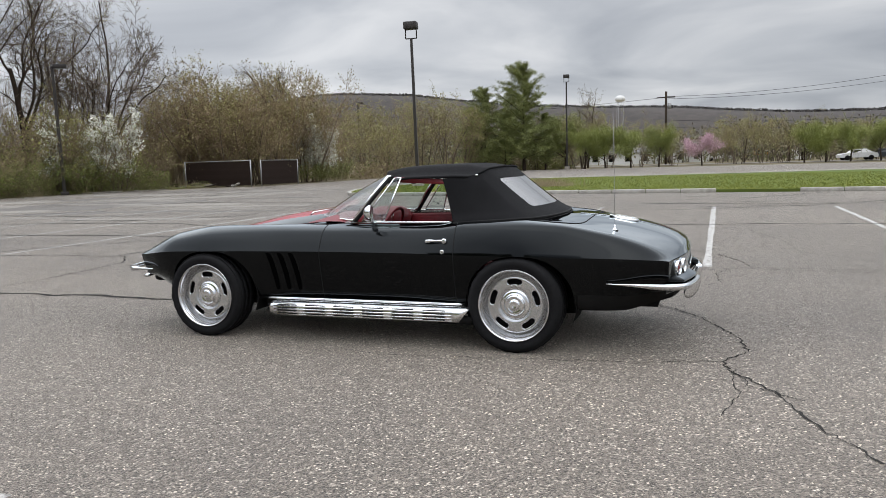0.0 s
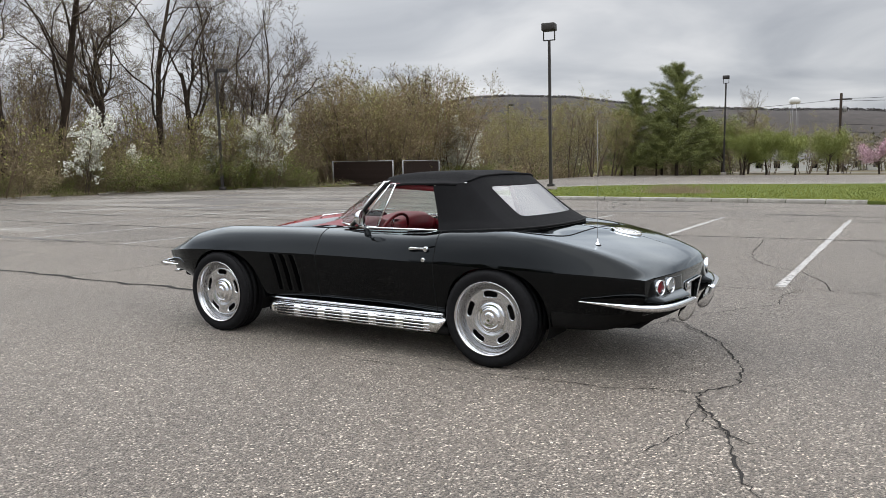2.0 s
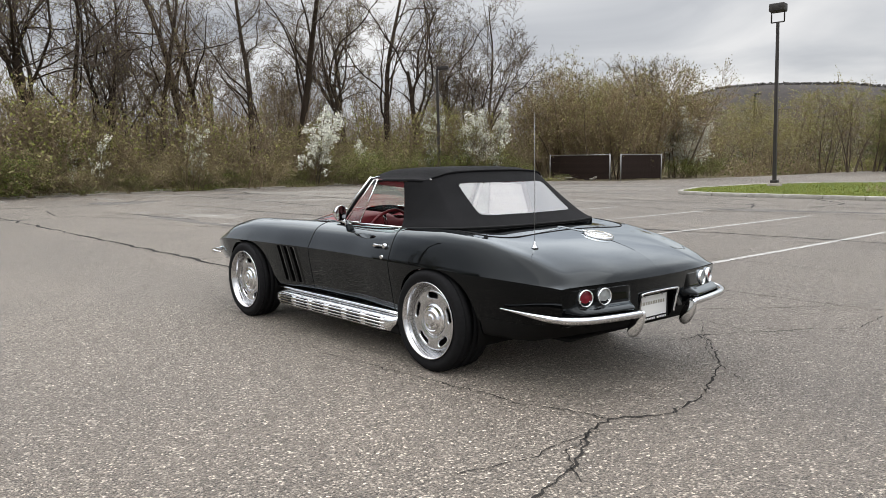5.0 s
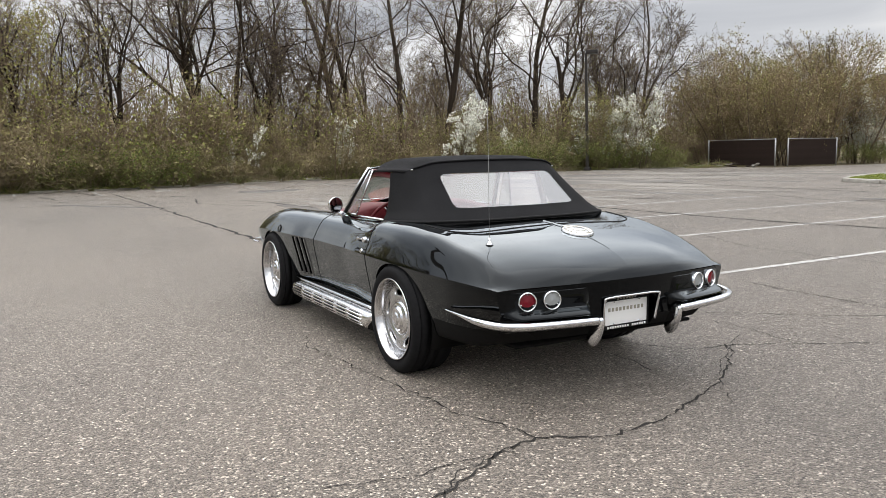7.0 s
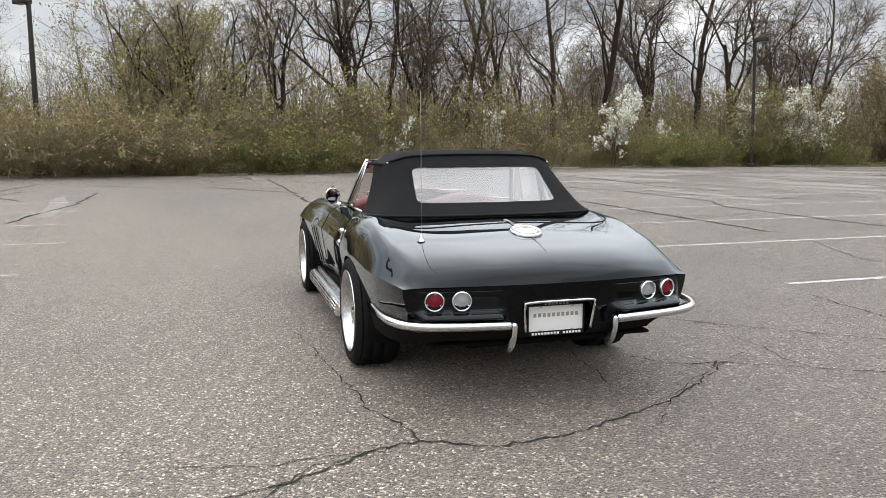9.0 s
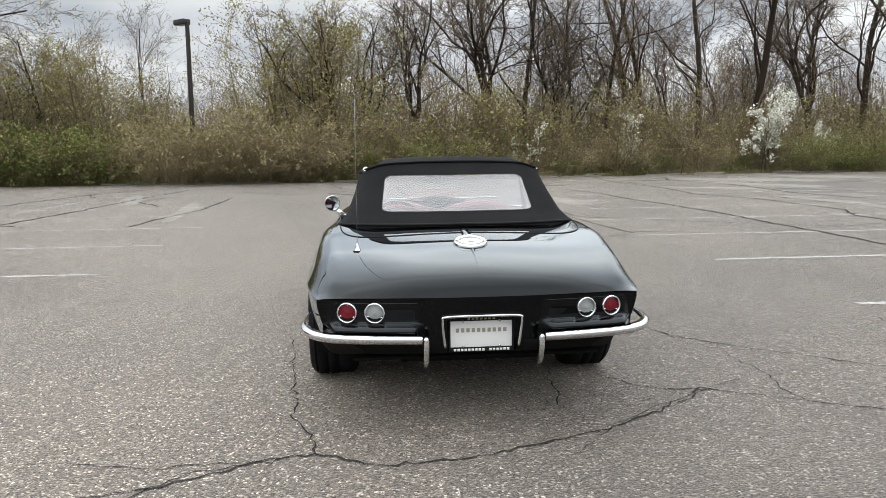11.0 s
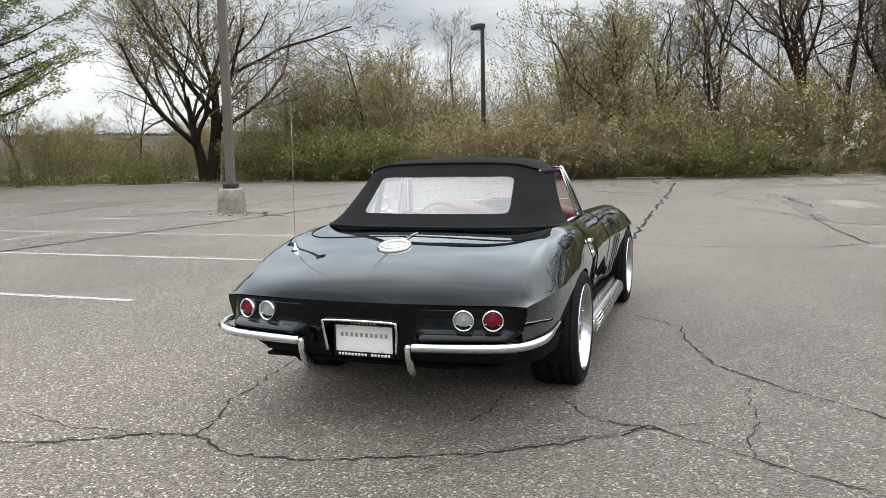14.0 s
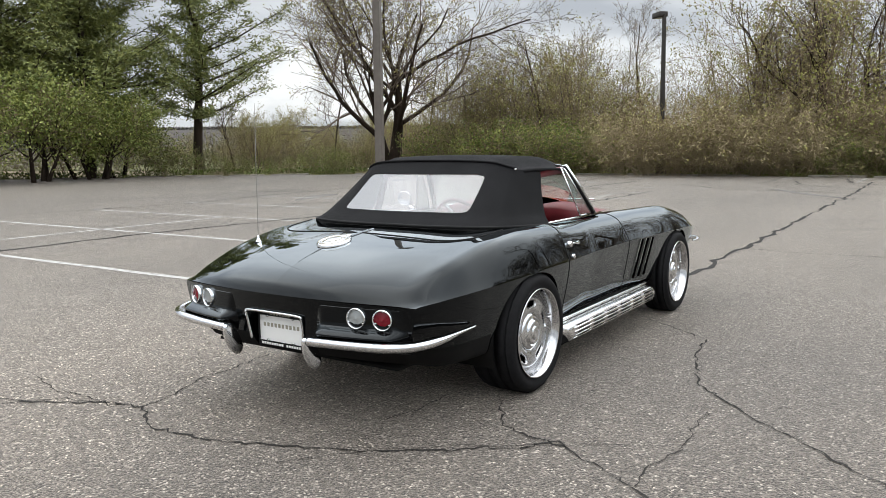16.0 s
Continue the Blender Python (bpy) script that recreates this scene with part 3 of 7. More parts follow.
def build_cracks():
    rnd = random.Random(7)
    bm = bmesh.new()
    for pts, w in CRACKS:
        line = wander(pts, 0.045, 0.011, rnd)
        strip(bm, line, [w * rnd.uniform(0.25, 1.3) for _ in line], 0.0045)
    tagged(part("pavement_crack", bm, TAR, smooth=False), "thin branching dark cracks in the asphalt", "crack", kind="structure")
    bm = bmesh.new()
    for pts, w in SEAMS:
        line = wander(pts, 0.25, 0.035, rnd)
        strip(bm, line, [w * rnd.uniform(0.7, 2.0) for _ in line], 0.005)
    for _ in range(60):  # old hairline seams wandering over the far lot
        x, y = rnd.choice((rnd.uniform(-33, -14), rnd.uniform(-33, -14), rnd.uniform(-12, 2))), rnd.uniform(14, 21)
        if x < -14:
            y = rnd.uniform(-24, 36)
        if rnd.random() < 0.15:
            x, y = rnd.uniform(-24, 12), rnd.uniform(42, 75)
        a, L = rnd.choice((0.05, 0.1, 1.5)) + rnd.gauss(0, 0.3), rnd.uniform(2, 9)
        pts = [(x, y), (x + L * 0.5 * math.cos(a), y + L * 0.5 * math.sin(a)), (x + L * math.cos(a + 0.3), y + L * math.sin(a + 0.3))]
        if all(inside(LOT, *p) and not inside(ISLAND, *p) for p in pts):
            line = wander(pts, 0.25, 0.05, rnd)
            w = rnd.uniform(0.02, 0.075)
            strip(bm, line, [w * rnd.uniform(0.3, 1.5) for _ in line], 0.005)
    tagged(part("tar_seam", bm, TAR, smooth=False), "long dark tar-sealed seams across the asphalt", "seam", kind="structure")


def build_lines():
    rnd = random.Random(3)
    rows = []
    for i in range(-9, 6):  # stalls north of the aisle
        x = 1.30 + 2.743 * i - (0.07 if i == 0 else 0.0)
        rows.append(((x, 3.6), (x + (0.15 if i == 0 else 0.06), 14.5)))
    for i in range(-9, 2):  # stalls south of the aisle
        x = 1.22 + 2.743 * i
        rows.append(((x, -3.6), (x - 0.03, -14.6)))
    for i in range(-3, 5):
        rows.append(((1.5 + 2.743 * i, 52.0), (1.6 + 2.743 * i, 57)))
    rows += [((-2.5, -9.86), (-7.1, -9.84)), ((-10.5, -9.3), (-13, -8.95)), ((-14.4, -8.88), (-20.2, -8.88))]
    for i in range(-7, 12):  # stalls along the west edge
        y = 0.0 + 2.72 * i
        e = west_edge(y)
        rows.append(((e + 0.5, y), (e + 3.3 + rnd.uniform(-0.9, 1.6), y + 0.02)))
    for a, b in rows:
        bm = bmesh.new()
        far = max(0.0, (-a[0] - 6) / 25)
        line = wander([a, b], 0.5, 0.004, rnd)
        strip(bm, line, [0.105 * rnd.uniform(0.75, 1.1) * (1 - 0.3 * far) for _ in line], 0.0035)
        tagged(part("parking_line", bm, LINE, smooth=False), "worn white painted parking stall line", "marking", "parking lines", "structure")


def ragged(cx, cy, a, b, turn, rnd, n=40):
    """An uneven blot, longer than wide, with a frayed rim."""
    ph = [rnd.uniform(0, 6.28) for _ in range(4)]
    pts = []
    for t in np.linspace(0, 2 * math.pi, n + 1)[:-1]:
        r = 1 + 0.22 * math.sin(2 * t + ph[0]) + 0.16 * math.sin(3 * t + ph[1]) + 0.12 * math.sin(5 * t + ph[2]) + 0.10 * math.sin(9 * t + ph[3]) + rnd.uniform(-0.07, 0.07)
        u, v = a * r * math.cos(t), b * r * math.sin(t)
        pts.append((cx + u * math.cos(turn) - v * math.sin(turn), cy + u * math.sin(turn) + v * math.cos(turn)))
    return pts


def build_patches():
    rnd = random.Random(11)
    spots = [((-20.5, 16.8), 3.6, 2.2, 0.9, 0), ((-23.2, 18.2), 2.6, 1.4, 1.1, 0), ((-31.0, 0.6), 0.7, 2.6, 0.0, 0), ((-24.0, 5.6), 0.8, 1.6, 0.2, 0), ((-18.0, 13.2), 1.8, 0.8, 0.4, 0), ((-26.0, 22.5), 2.8, 1.0, 1.2, 0), ((-13.0, -12.8), 1.3, 0.35, 0.5, 0), ((-5.2, 15.8), 2.2, 0.5, 0.2, 0),
             ((-26.5, 15.5), 3.4, 1.5, 0.7, 1), ((-22.5, 13.6), 2.8, 0.9, 0.3, 1), ((-28.5, 20), 2.6, 1.6, 1.1, 1), ((-21.5, 22.5), 3.0, 1.2, 0.6, 1), ((-16.5, 17.6), 2.4, 0.8, 0.3, 1), ((-29.5, 27), 2.2, 1.1, 1.2, 1), ((-24, 27.5), 3.4, 1.0, 0.5, 1), ((-13.6, 16.2), 2.4, 0.5, 0.2, 1), ((-19.5, 26.2), 2.2, 0.9, 0.9, 1)]
    for _ in range(46):  # pale worn stretches and dark streaks over the far lot
        x, y = (rnd.uniform(-32, -13), rnd.uniform(9, 34)) if rnd.random() < 0.75 else (rnd.uniform(-29, -14), rnd.uniform(-20, 8))
        spots.append(((x, y), rnd.uniform(0.9, 3.2), rnd.uniform(0.12, 0.5), rnd.gauss(0.35, 0.35), 0 if rnd.random() < 0.3 else 1))
    for k, ((cx, cy), a, b, turn, pale) in enumerate(spots):
        pts = ragged(cx, cy, a, b, turn, rnd)
        if not all(inside(LOT, *p) and not inside(ISLAND, *p) for p in pts):
            continue
        bm = bmesh.new()
        sheet(bm, pts, 0.0018 + 0.00004 * (k % 20))
        tagged(part("pavement_patch", bm, PALEPATCH if pale else PATCH, smooth=False), "pale worn asphalt stretch in the lot" if pale else "dark damp-looking asphalt patch in the lot", "patch", kind="structure")


# the grass island north of the stalls, with its kerb
ISLAND = [(-13.4, 24.2), (-12.7, 22.9), (-11.0, 22.3), (-4.4, 22.3), (1.5, 22.1), (8, 21.8), (30, 20.6), (58, 19.0), (58, 52), (10, 47.5), (-4, 42.5), (-9, 41.0), (-13.2, 37), (-14.6, 32.5), (-14.4, 27)]


def build_island():
    bm = bmesh.new()
    f = sheet(bm, ISLAND, 0.10)
    grid(bm, [[(x, y, z) for x, y in ISLAND] for z in (0.10, -0.05)], close_v=True)
    bmesh.ops.triangulate(bm, faces=[f])
    tagged(part("grass_island", bm, GRASS_SOIL, smooth=False), "green mown grass island in the lot", "lawn", kind="structure")
    rnd = random.Random(5)
    verts, faces = [], []
    for _ in range(60000):
        x, y = rnd.uniform(-14.5, 22), 22 + 20 * rnd.random() ** 1.5
        if not inside(ISLAND, x, y):
            continue
        h, a, w = rnd.uniform(0.02, 0.06), rnd.uniform(0, 6.28), rnd.uniform(0.012, 0.03)
        i = len(verts)
        lx, ly = rnd.uniform(-0.05, 0.05), rnd.uniform(-0.05, 0.05)
        verts += [(x - w * math.cos(a), y - w * math.sin(a), 0.095), (x + w * math.cos(a), y + w * math.sin(a), 0.095), (x + lx, y + ly, 0.1 + h)]
        faces.append((i, i + 1, i + 2))
    dry = ([], [])
    for _ in range(900):  # a clump of dead grass near the lamp
        c = Vector((-5.6 + rnd.gauss(0, 0.7), 27.5 + rnd.gauss(0, 0.5), 0.1))
        add_tube(dry, [c, c + Vector((rnd.gauss(0, 0.12), rnd.gauss(0, 0.12), rnd.uniform(0.1, 0.38)))], [0.008, 0.003], 3)
    tagged(raw_part("dead_grass", *dry, TWIG_TAN), "clump of dry tan grass on the island", "grass", kind="stuff")
    tagged(raw_part("lawn_grass", verts, faces, GRASS_BLADES), "short spring grass on the island", "grass", kind="stuff")
    # kerb stones along the near side, some missing
    runs = list(zip(ISLAND, ISLAND[1:]))[:7] + list(zip(ISLAND, ISLAND[1:]))[8:] + [(ISLAND[-1], ISLAND[0])]
    kerb = thing("kerb", "pale worn concrete kerb along the grass", "kerb", kind="structure")
    for (x0, y0), (x1, y1) in runs:
        L = math.hypot(x1 - x0, y1 - y0)
        k = max(1, round(L / 1.3))
        for i in range(k):
            ax, ay = x0 + (x1 - x0) * i / k, y0 + (y1 - y0) * i / k
            ex, ey = x0 + (x1 - x0) * (i + 1) / k, y0 + (y1 - y0) * (i + 1) / k
            if 2.1 < (ax + ex) / 2 < 3.9:
                continue
            bm = bmesh.new()
            box(bm, (0, 0, 0.06), (L / k - 0.02, 0.16, 0.16), 0.025)
            bm.transform(pose((ax + ex) / 2, (ay + ey) / 2, 0.0, 0, 0, math.degrees(math.atan2(ey - ay, ex - ax))))
            part("kerb_stone", bm, CONCRETE, kerb)


def build_edge_kerb():
    """A low broken concrete kerb between the lot and the woods."""
    rnd = random.Random(8)
    kerb = thing("edge_kerb", "low broken concrete kerb at the wood's edge", "kerb", kind="structure")
    for (x0, y0), (x1, y1) in zip(WEST, WEST[1:]):
        L = math.hypot(x1 - x0, y1 - y0)
        k = max(1, round(L / 2.4))
        for i in range(k):
            if rnd.random() < 0.22:
                continue
            t = (i + 0.5) / k
            bm = bmesh.new()
            box(bm, (0, 0, 0.01), (L / k * rnd.uniform(0.8, 0.99), 0.15, rnd.uniform(0.10, 0.15)), 0.025)
            bm.transform(pose(x0 + (x1 - x0) * t - 0.05, y0 + (y1 - y0) * t, 0.0, rnd.uniform(-4, 4), 0, math.degrees(math.atan2(y1 - y0, x1 - x0))))
            part("kerb_stone", bm, STAINED, kerb)


def inside(poly, x, y):
    hit = False
    for (x0, y0), (x1, y1) in zip(poly, poly[1:] + poly[:1]):
        if (y0 > y) != (y1 > y) and x < (x1 - x0) * (y - y0) / (y1 - y0) + x0:
            hit = not hit
    return hit


build_ground()
build_lot()
build_cracks()
build_lines()
build_patches()
build_island()
build_edge_kerb()

# ---- the car: x runs to its tail, 0 at the rear axle; y to its right side; z up ----
FRONT_AXLE = -2.489
ARCH_F, ARCH_R = (-2.44, 0.33, 0.385, 0.345), (0.03, 0.333, 0.375, 0.335)
# x: centre height, inner knot y and z, crown y and z, shoulder y and z, crease y and z
TOP = [
    (-3.28, 0.640, 0.38, 0.640, 0.62, 0.640, 0.75, 0.638, 0.805, 0.632),
    (-3.22, 0.668, 0.40, 0.668, 0.63, 0.672, 0.77, 0.660, 0.830, 0.640),
    (-3.05, 0.712, 0.42, 0.712, 0.65, 0.740, 0.79, 0.710, 0.864, 0.655),
    (-2.80, 0.752, 0.44, 0.752, 0.665, 0.808, 0.80, 0.772, 0.880, 0.668),
    (-2.45, 0.792, 0.45, 0.786, 0.67, 0.858, 0.80, 0.812, 0.886, 0.676),
    (-2.00, 0.838, 0.46, 0.822, 0.665, 0.866, 0.785, 0.820, 0.876, 0.680),
    (-1.65, 0.878, 0.52, 0.862, 0.66, 0.868, 0.77, 0.818, 0.852, 0.680),
    (-1.35, 0.895, 0.62, 0.874, 0.67, 0.868, 0.765, 0.816, 0.844, 0.680),
    (-0.95, 0.880, 0.63, 0.872, 0.68, 0.866, 0.765, 0.815, 0.845, 0.678),
    (-0.60, 0.880, 0.62, 0.878, 0.69, 0.874, 0.785, 0.826, 0.862, 0.676),
    (-0.35, 0.885, 0.58, 0.892, 0.70, 0.902, 0.805, 0.848, 0.876, 0.674),
    (-0.05, 0.892, 0.55, 0.894, 0.70, 0.908, 0.815, 0.852, 0.884, 0.672),
    (0.25, 0.898, 0.50, 0.886, 0.69, 0.886, 0.800, 0.850, 0.880, 0.668),
    (0.60, 0.866, 0.46, 0.846, 0.66, 0.826, 0.775, 0.800, 0.864, 0.662),
    (0.85, 0.810, 0.42, 0.794, 0.63, 0.770, 0.750, 0.748, 0.840, 0.656),
    (1.00, 0.758, 0.40, 0.745, 0.61, 0.722, 0.735, 0.704, 0.818, 0.650),
    (1.09, 0.702, 0.39, 0.694, 0.59, 0.676, 0.715, 0.662, 0.795, 0.645),
    (1.12, 0.652, 0.38, 0.652, 0.58, 0.650, 0.705, 0.647, 0.785, 0.640),
]
# x: lower edge height, how far the rocker tucks in
LOWER = [(-3.28, 0.45, 0.10), (-3.0, 0.38, 0.09), (-2.8, 0.34, 0.07), (-2.0, 0.31, 0.06), (-1.0, 0.305, 0.06), (-0.3, 0.31, 0.06), (0.4, 0.30, 0.06), (0.8, 0.30, 0.09), (1.0, 0.33, 0.15), (1.12, 0.37, 0.20)]


def end_bow(x, y, z):
    """Nose and tail are rounded in plan, and tuck under below the crease."""
    nose, tail = smooth_step(-2.75, -3.28, x), smooth_step(0.55, 1.12, x)
    zm = 0.64
    under = max(0.0, zm - z)
    return nose * (0.13 * abs(y / 0.80) ** 3.0 + 0.30 * under) - tail * (0.115 * abs(y / 0.80) ** 2.4 + 0.10 * under + 1.1 * max(0.0, under - 0.2) ** 1.4)


def body_section(x):
    """The half section at a station, from the centre over the crown to the crease and down to the rocker."""
    zc, yi, zi, yf, zf, ys, zs, ym, zm = table(TOP, x)
    zb, tuck = table(LOWER, x)
    knots = [(0, zc), (yi * 0.5, zc + (zi - zc) * 0.35), (yi, zi), (yf, zf), (ys, zs), (ym, zm)]
    top = curve_points([(0, a, b) for a, b in knots], 6)
    low = curve_points([(0, ym, zm), (0, ym - 0.004, zm - 0.05), (0, ym - 0.010 - tuck * 0.2, zm - 0.16), (0, ym - tuck, zb + 0.03), (0, ym - tuck - 0.03, zb)], 4)[1:]
    return [Vector((x + end_bow(x, p.y, p.z), p.y, p.z)) for p in top + low]


def body_point(x, u, side=1, lift=0.0):
    """A point on the skin: u from 0 (centre) to 5 (crease) and on to 9 (rocker)."""
    s = body_section(x)
    k = u * 6 if u <= 5 else 30 + (u - 5) * 4
    i = min(int(k), len(s) - 2)
    p = s[i].lerp(s[i + 1], k - i)
    q = body_section(x + 0.01)
    t = (q[i].lerp(q[i + 1], k - i) - p).normalized()
    n = t.cross(s[i + 1] - s[i]).normalized()
    if n.y < 0 and u > 3.5 or n.z < 0 and u <= 3.5:
        n.negate()
    p = p + n * lift
    return Vector((p.x, p.y * side, p.z))


DOOR_A, DOOR_B = -1.49, -0.43


def stations():
    xs = []
    marks = [-3.28, -3.22, -2.85, -2.0, DOOR_A, DOOR_B, 0.45, 0.95, 1.07, 1.12]
    steps = [0.012, 0.025, 0.022, 0.03, 0.035, 0.022, 0.03, 0.02, 0.01]
    for a, b, st in zip(marks, marks[1:], steps):
        n = max(2, round((b - a) / st))
        xs += [a + (b - a) * i / n for i in range(n)]
    return xs + [marks[-1]]


def arch(c, wheel):
    cx, cz, rx, rz = wheel
    return (abs((c.x - cx) / rx) ** 2.3 + abs((c.z - cz) / rz) ** 2.3) ** (1 / 2.3) - 1 if c.z > cz - 0.2 else max(abs(c.x - cx) / rx - 1, -1)


def build_body(car):
    xs = stations()
    secs = [body_section(x) for x in xs]
    k = len(secs[0])
    for side in (-1, 1):  # each door is a part of its own
        bm = bmesh.new()
        ids = [i for i, x in enumerate(xs) if DOOR_A - 1e-6 <= x <= DOOR_B + 1e-6]
        rows = []
        for n, i in enumerate(ids):
            g = 0.003 if n == 0 else -0.003 if n == len(ids) - 1 else 0.0
            rows.append([Vector((p.x + g, side * p.y, p.z)) for p in secs[i][15:k]])
        grid(bm, rows)
        crease_sharp(bm)
        bmesh.ops.recalc_face_normals(bm, faces=bm.faces)
        part("door", bm, PAINT, car, "glossy black door with the window wound down")
    bm = bmesh.new()
    for side in (-1, 1):
        for lo, hi, a, b in ((-9, DOOR_A, 0, k), (DOOR_B, 9, 0, k), (DOOR_A, DOOR_B, 0, 13)):
            rows = [[Vector((p.x, side * p.y, p.z)) for p in secs[i][a:b]] for i, x in enumerate(xs) if lo - 1e-6 <= x <= hi + 1e-6]
            grid(bm, rows)
    # rear panel under the deck edge
    last = secs[-1][30:]
    rows = []
    for p in last:
        row = []
        for j in range(-24, 25):
            y = p.y * j / 24
            row.append(Vector((1.12 + end_bow(1.12, y, p.z), y, p.z + 0.012 * (1 - abs(j / 24) ** 2) * smooth_step(0.5, 0.64, p.z))))
        rows.append(row)
    grid(bm, rows)
    rows = []
    for p in secs[0][30:]:
        rows.append([Vector((-3.28 + end_bow(-3.28, p.y * j / 24, p.z), p.y * j / 24, p.z + 0.008 * (1 - abs(j / 24) ** 2) * smooth_step(0.5, 0.64, p.z))) for j in range(-24, 25)])
    grid(bm, rows)
    bmesh.ops.remove_doubles(bm, verts=bm.verts, dist=0.0006)
    # the recess for the plate
    def plate_hole(c):
        return (abs(c.y / (0.165 + 0.16 * (c.z - 0.36))) ** 8 + abs((c.z - 0.452) / 0.098) ** 8) ** 0.125 - 1
    cut(bm, plate_hole, [v for v in bm.verts if v.co.x > 0.9 and abs(v.co.y) < 0.5 and v.co.z < 0.62])
    edge = [e for e in bm.edges if e.is_boundary and all(v.co.x > 0.9 and abs(v.co.y) < 0.24 and 0.3 < v.co.z < 0.6 for v in e.verts)]
    r = bmesh.ops.extrude_edge_only(bm, edges=edge)
    for v in r["geom"]:
        if isinstance(v, bmesh.types.BMVert):
            v.co.x = 1.045
    inner = [e for e in r["geom"] if isinstance(e, bmesh.types.BMEdge)]
    bmesh.ops.contextual_create(bm, geom=inner)
    # the open cockpit
    hole = [f for f in bm.faces if -1.36 < f.calc_center_median().x < 0.02 and abs(f.calc_center_median().y) < 0.66 and f.calc_center_median().z > 0.8]
    bmesh.ops.delete(bm, geom=hole, context="FACES")
    for wheel in (ARCH_F, ARCH_R):
        near = [v for v in bm.verts if abs(v.co.x - wheel[0]) < 0.6 and abs(v.co.y) > 0.6 and v.co.z < 0.84]
        rim = cut(bm, lambda c, w=wheel: arch(c, w), near)
        edge = [e for e in bm.edges if e.is_boundary and all(abs(arch(v.co, wheel)) < 0.02 and v.co.z < 0.8 for v in e.verts)]
        r = bmesh.ops.extrude_edge_only(bm, edges=edge)
        for v in r["geom"]:
            if isinstance(v, bmesh.types.BMVert):
                v.co.y -= math.copysign(0.05, v.co.y)
    crease_sharp(bm)
    bmesh.ops.recalc_face_normals(bm, faces=bm.faces)
    # the body skin under the rear bumper is coloured dull black to imitate shade
    low = bm.copy()
    def under(f):
        c = f.calc_center_median()
        return c.x > 0.42 and c.z < 0.43 and (f.normal.z < -0.12 or c.z < 0.36)
    bmesh.ops.delete(bm, geom=[f for f in bm.faces if under(f)], context="FACES")
    bmesh.ops.delete(low, geom=[f for f in low.faces if not under(f)], context="FACES")
    part("shaded_tail_skin", low, UNDERBODY, car, "lower tail skin, its shade put in as dull black")
    part("body", bm, PAINT, car, "glossy black sports car body with sharp beltline crease")
    # floor and wheel houses
    bm = bmesh.new()
    box(bm, (-1.4, 0, 0.26), (3.2, 1.30, 0.05))
    box(bm, (-1.35, 0, 0.29), (1.30, 1.56, 0.06))
    box(bm, (0.62, 0, 0.40), (0.50, 1.02, 0.12), 0.04)
    # unseen flat pan and low tub, added to block light under the tail
    box(bm, (0.50, 0, 0.318), (0.86, 1.24, 0.016))
    box(bm, (0.56, 0, 0.292), (0.44, 0.80, 0.09), 0.035)
    box(bm, (-3.02, 0, 0.46), (0.3, 1.3, 0.14), 0.03)
    part("underbody", bm, UNDERBODY, car)
    for wheel, y0 in ((ARCH_F, 0.50), (ARCH_R, 0.50)):
        for side in (-1, 1):
            bm = bmesh.new()
            rows = [[(wheel[0] + (wheel[2] + 0.012) * math.cos(a), side * y, wheel[1] + (wheel[3] - 0.004) * math.sin(a)) for y in (y0, 0.835)] for a in np.linspace(-0.35, math.pi + 0.35, 25)]
            vs = grid(bm, rows)
            bm.faces.new([v[0] for v in vs])
            part("wheel_housing", bm, UNDERBODY, car)


def crease_sharp(bm):
    for e in bm.edges:
        if len(e.link_faces) == 2:
            e.link_faces[0].normal_update(); e.link_faces[1].normal_update()
            if e.link_faces[0].normal.length > 0 and e.link_faces[1].normal.length > 0 and e.calc_face_angle(0) > radians(28):
                e.smooth = False


def seam(bm, pts, w=0.004):
    sweep(bm, pts, [(-w / 2, -0.002), (w / 2, -0.002), (w / 2, 0.0012), (-w / 2, 0.0012)])


def build_seams(car):
    for side in (-1, 1):
        for x in (DOOR_A, DOOR_B):
            bm = bmesh.new()
            tube(bm, [body_point(x, u, side, 0.0002) for u in np.linspace(2.6, 8.6, 40)], 0.0028, 6)
            part("panel_gap", bm, BLACK_TRIM, car)
        bm = bmesh.new()
        tube(bm, [body_point(x, 8.45, side, 0.0) for x in np.linspace(-1.98, -0.40, 50)], 0.0035, 6)
        part("panel_gap", bm, BLACK_TRIM, car)
    # lid over the folding-top well
    bm = bmesh.new()
    loop = [(0.08, 3.05), (0.22, 3.0), (0.33, 2.85), (0.40, 2.5), (0.425, 2.0), (0.43, 1.2), (0.43, 0.0)]
    line = curve_points([(x, u, 0) for x, u in loop], 8)
    for side in (-1, 1):
        tube(bm, [body_point(p.x, p.y, side, 0.0006) for p in line], 0.0038, 6)
    part("panel_gap", bm, BLACK_TRIM, car)
    bm = bmesh.new()
    xs = np.linspace(0.32, 0.93, 40)
    sweep(bm, [body_point(x, 0.0, 1, 0.0006) for x in xs], [(-0.024, -0.0012), (-0.010, 0.0012), (0.0, 0.0060), (0.010, 0.0012), (0.024, -0.0012)], scale=[(max(0.06, smooth_step(0.93, 0.55, x)), max(0.2, smooth_step(0.93, 0.6, x))) for x in xs])
    part("deck_spine", bm, PAINT, car)


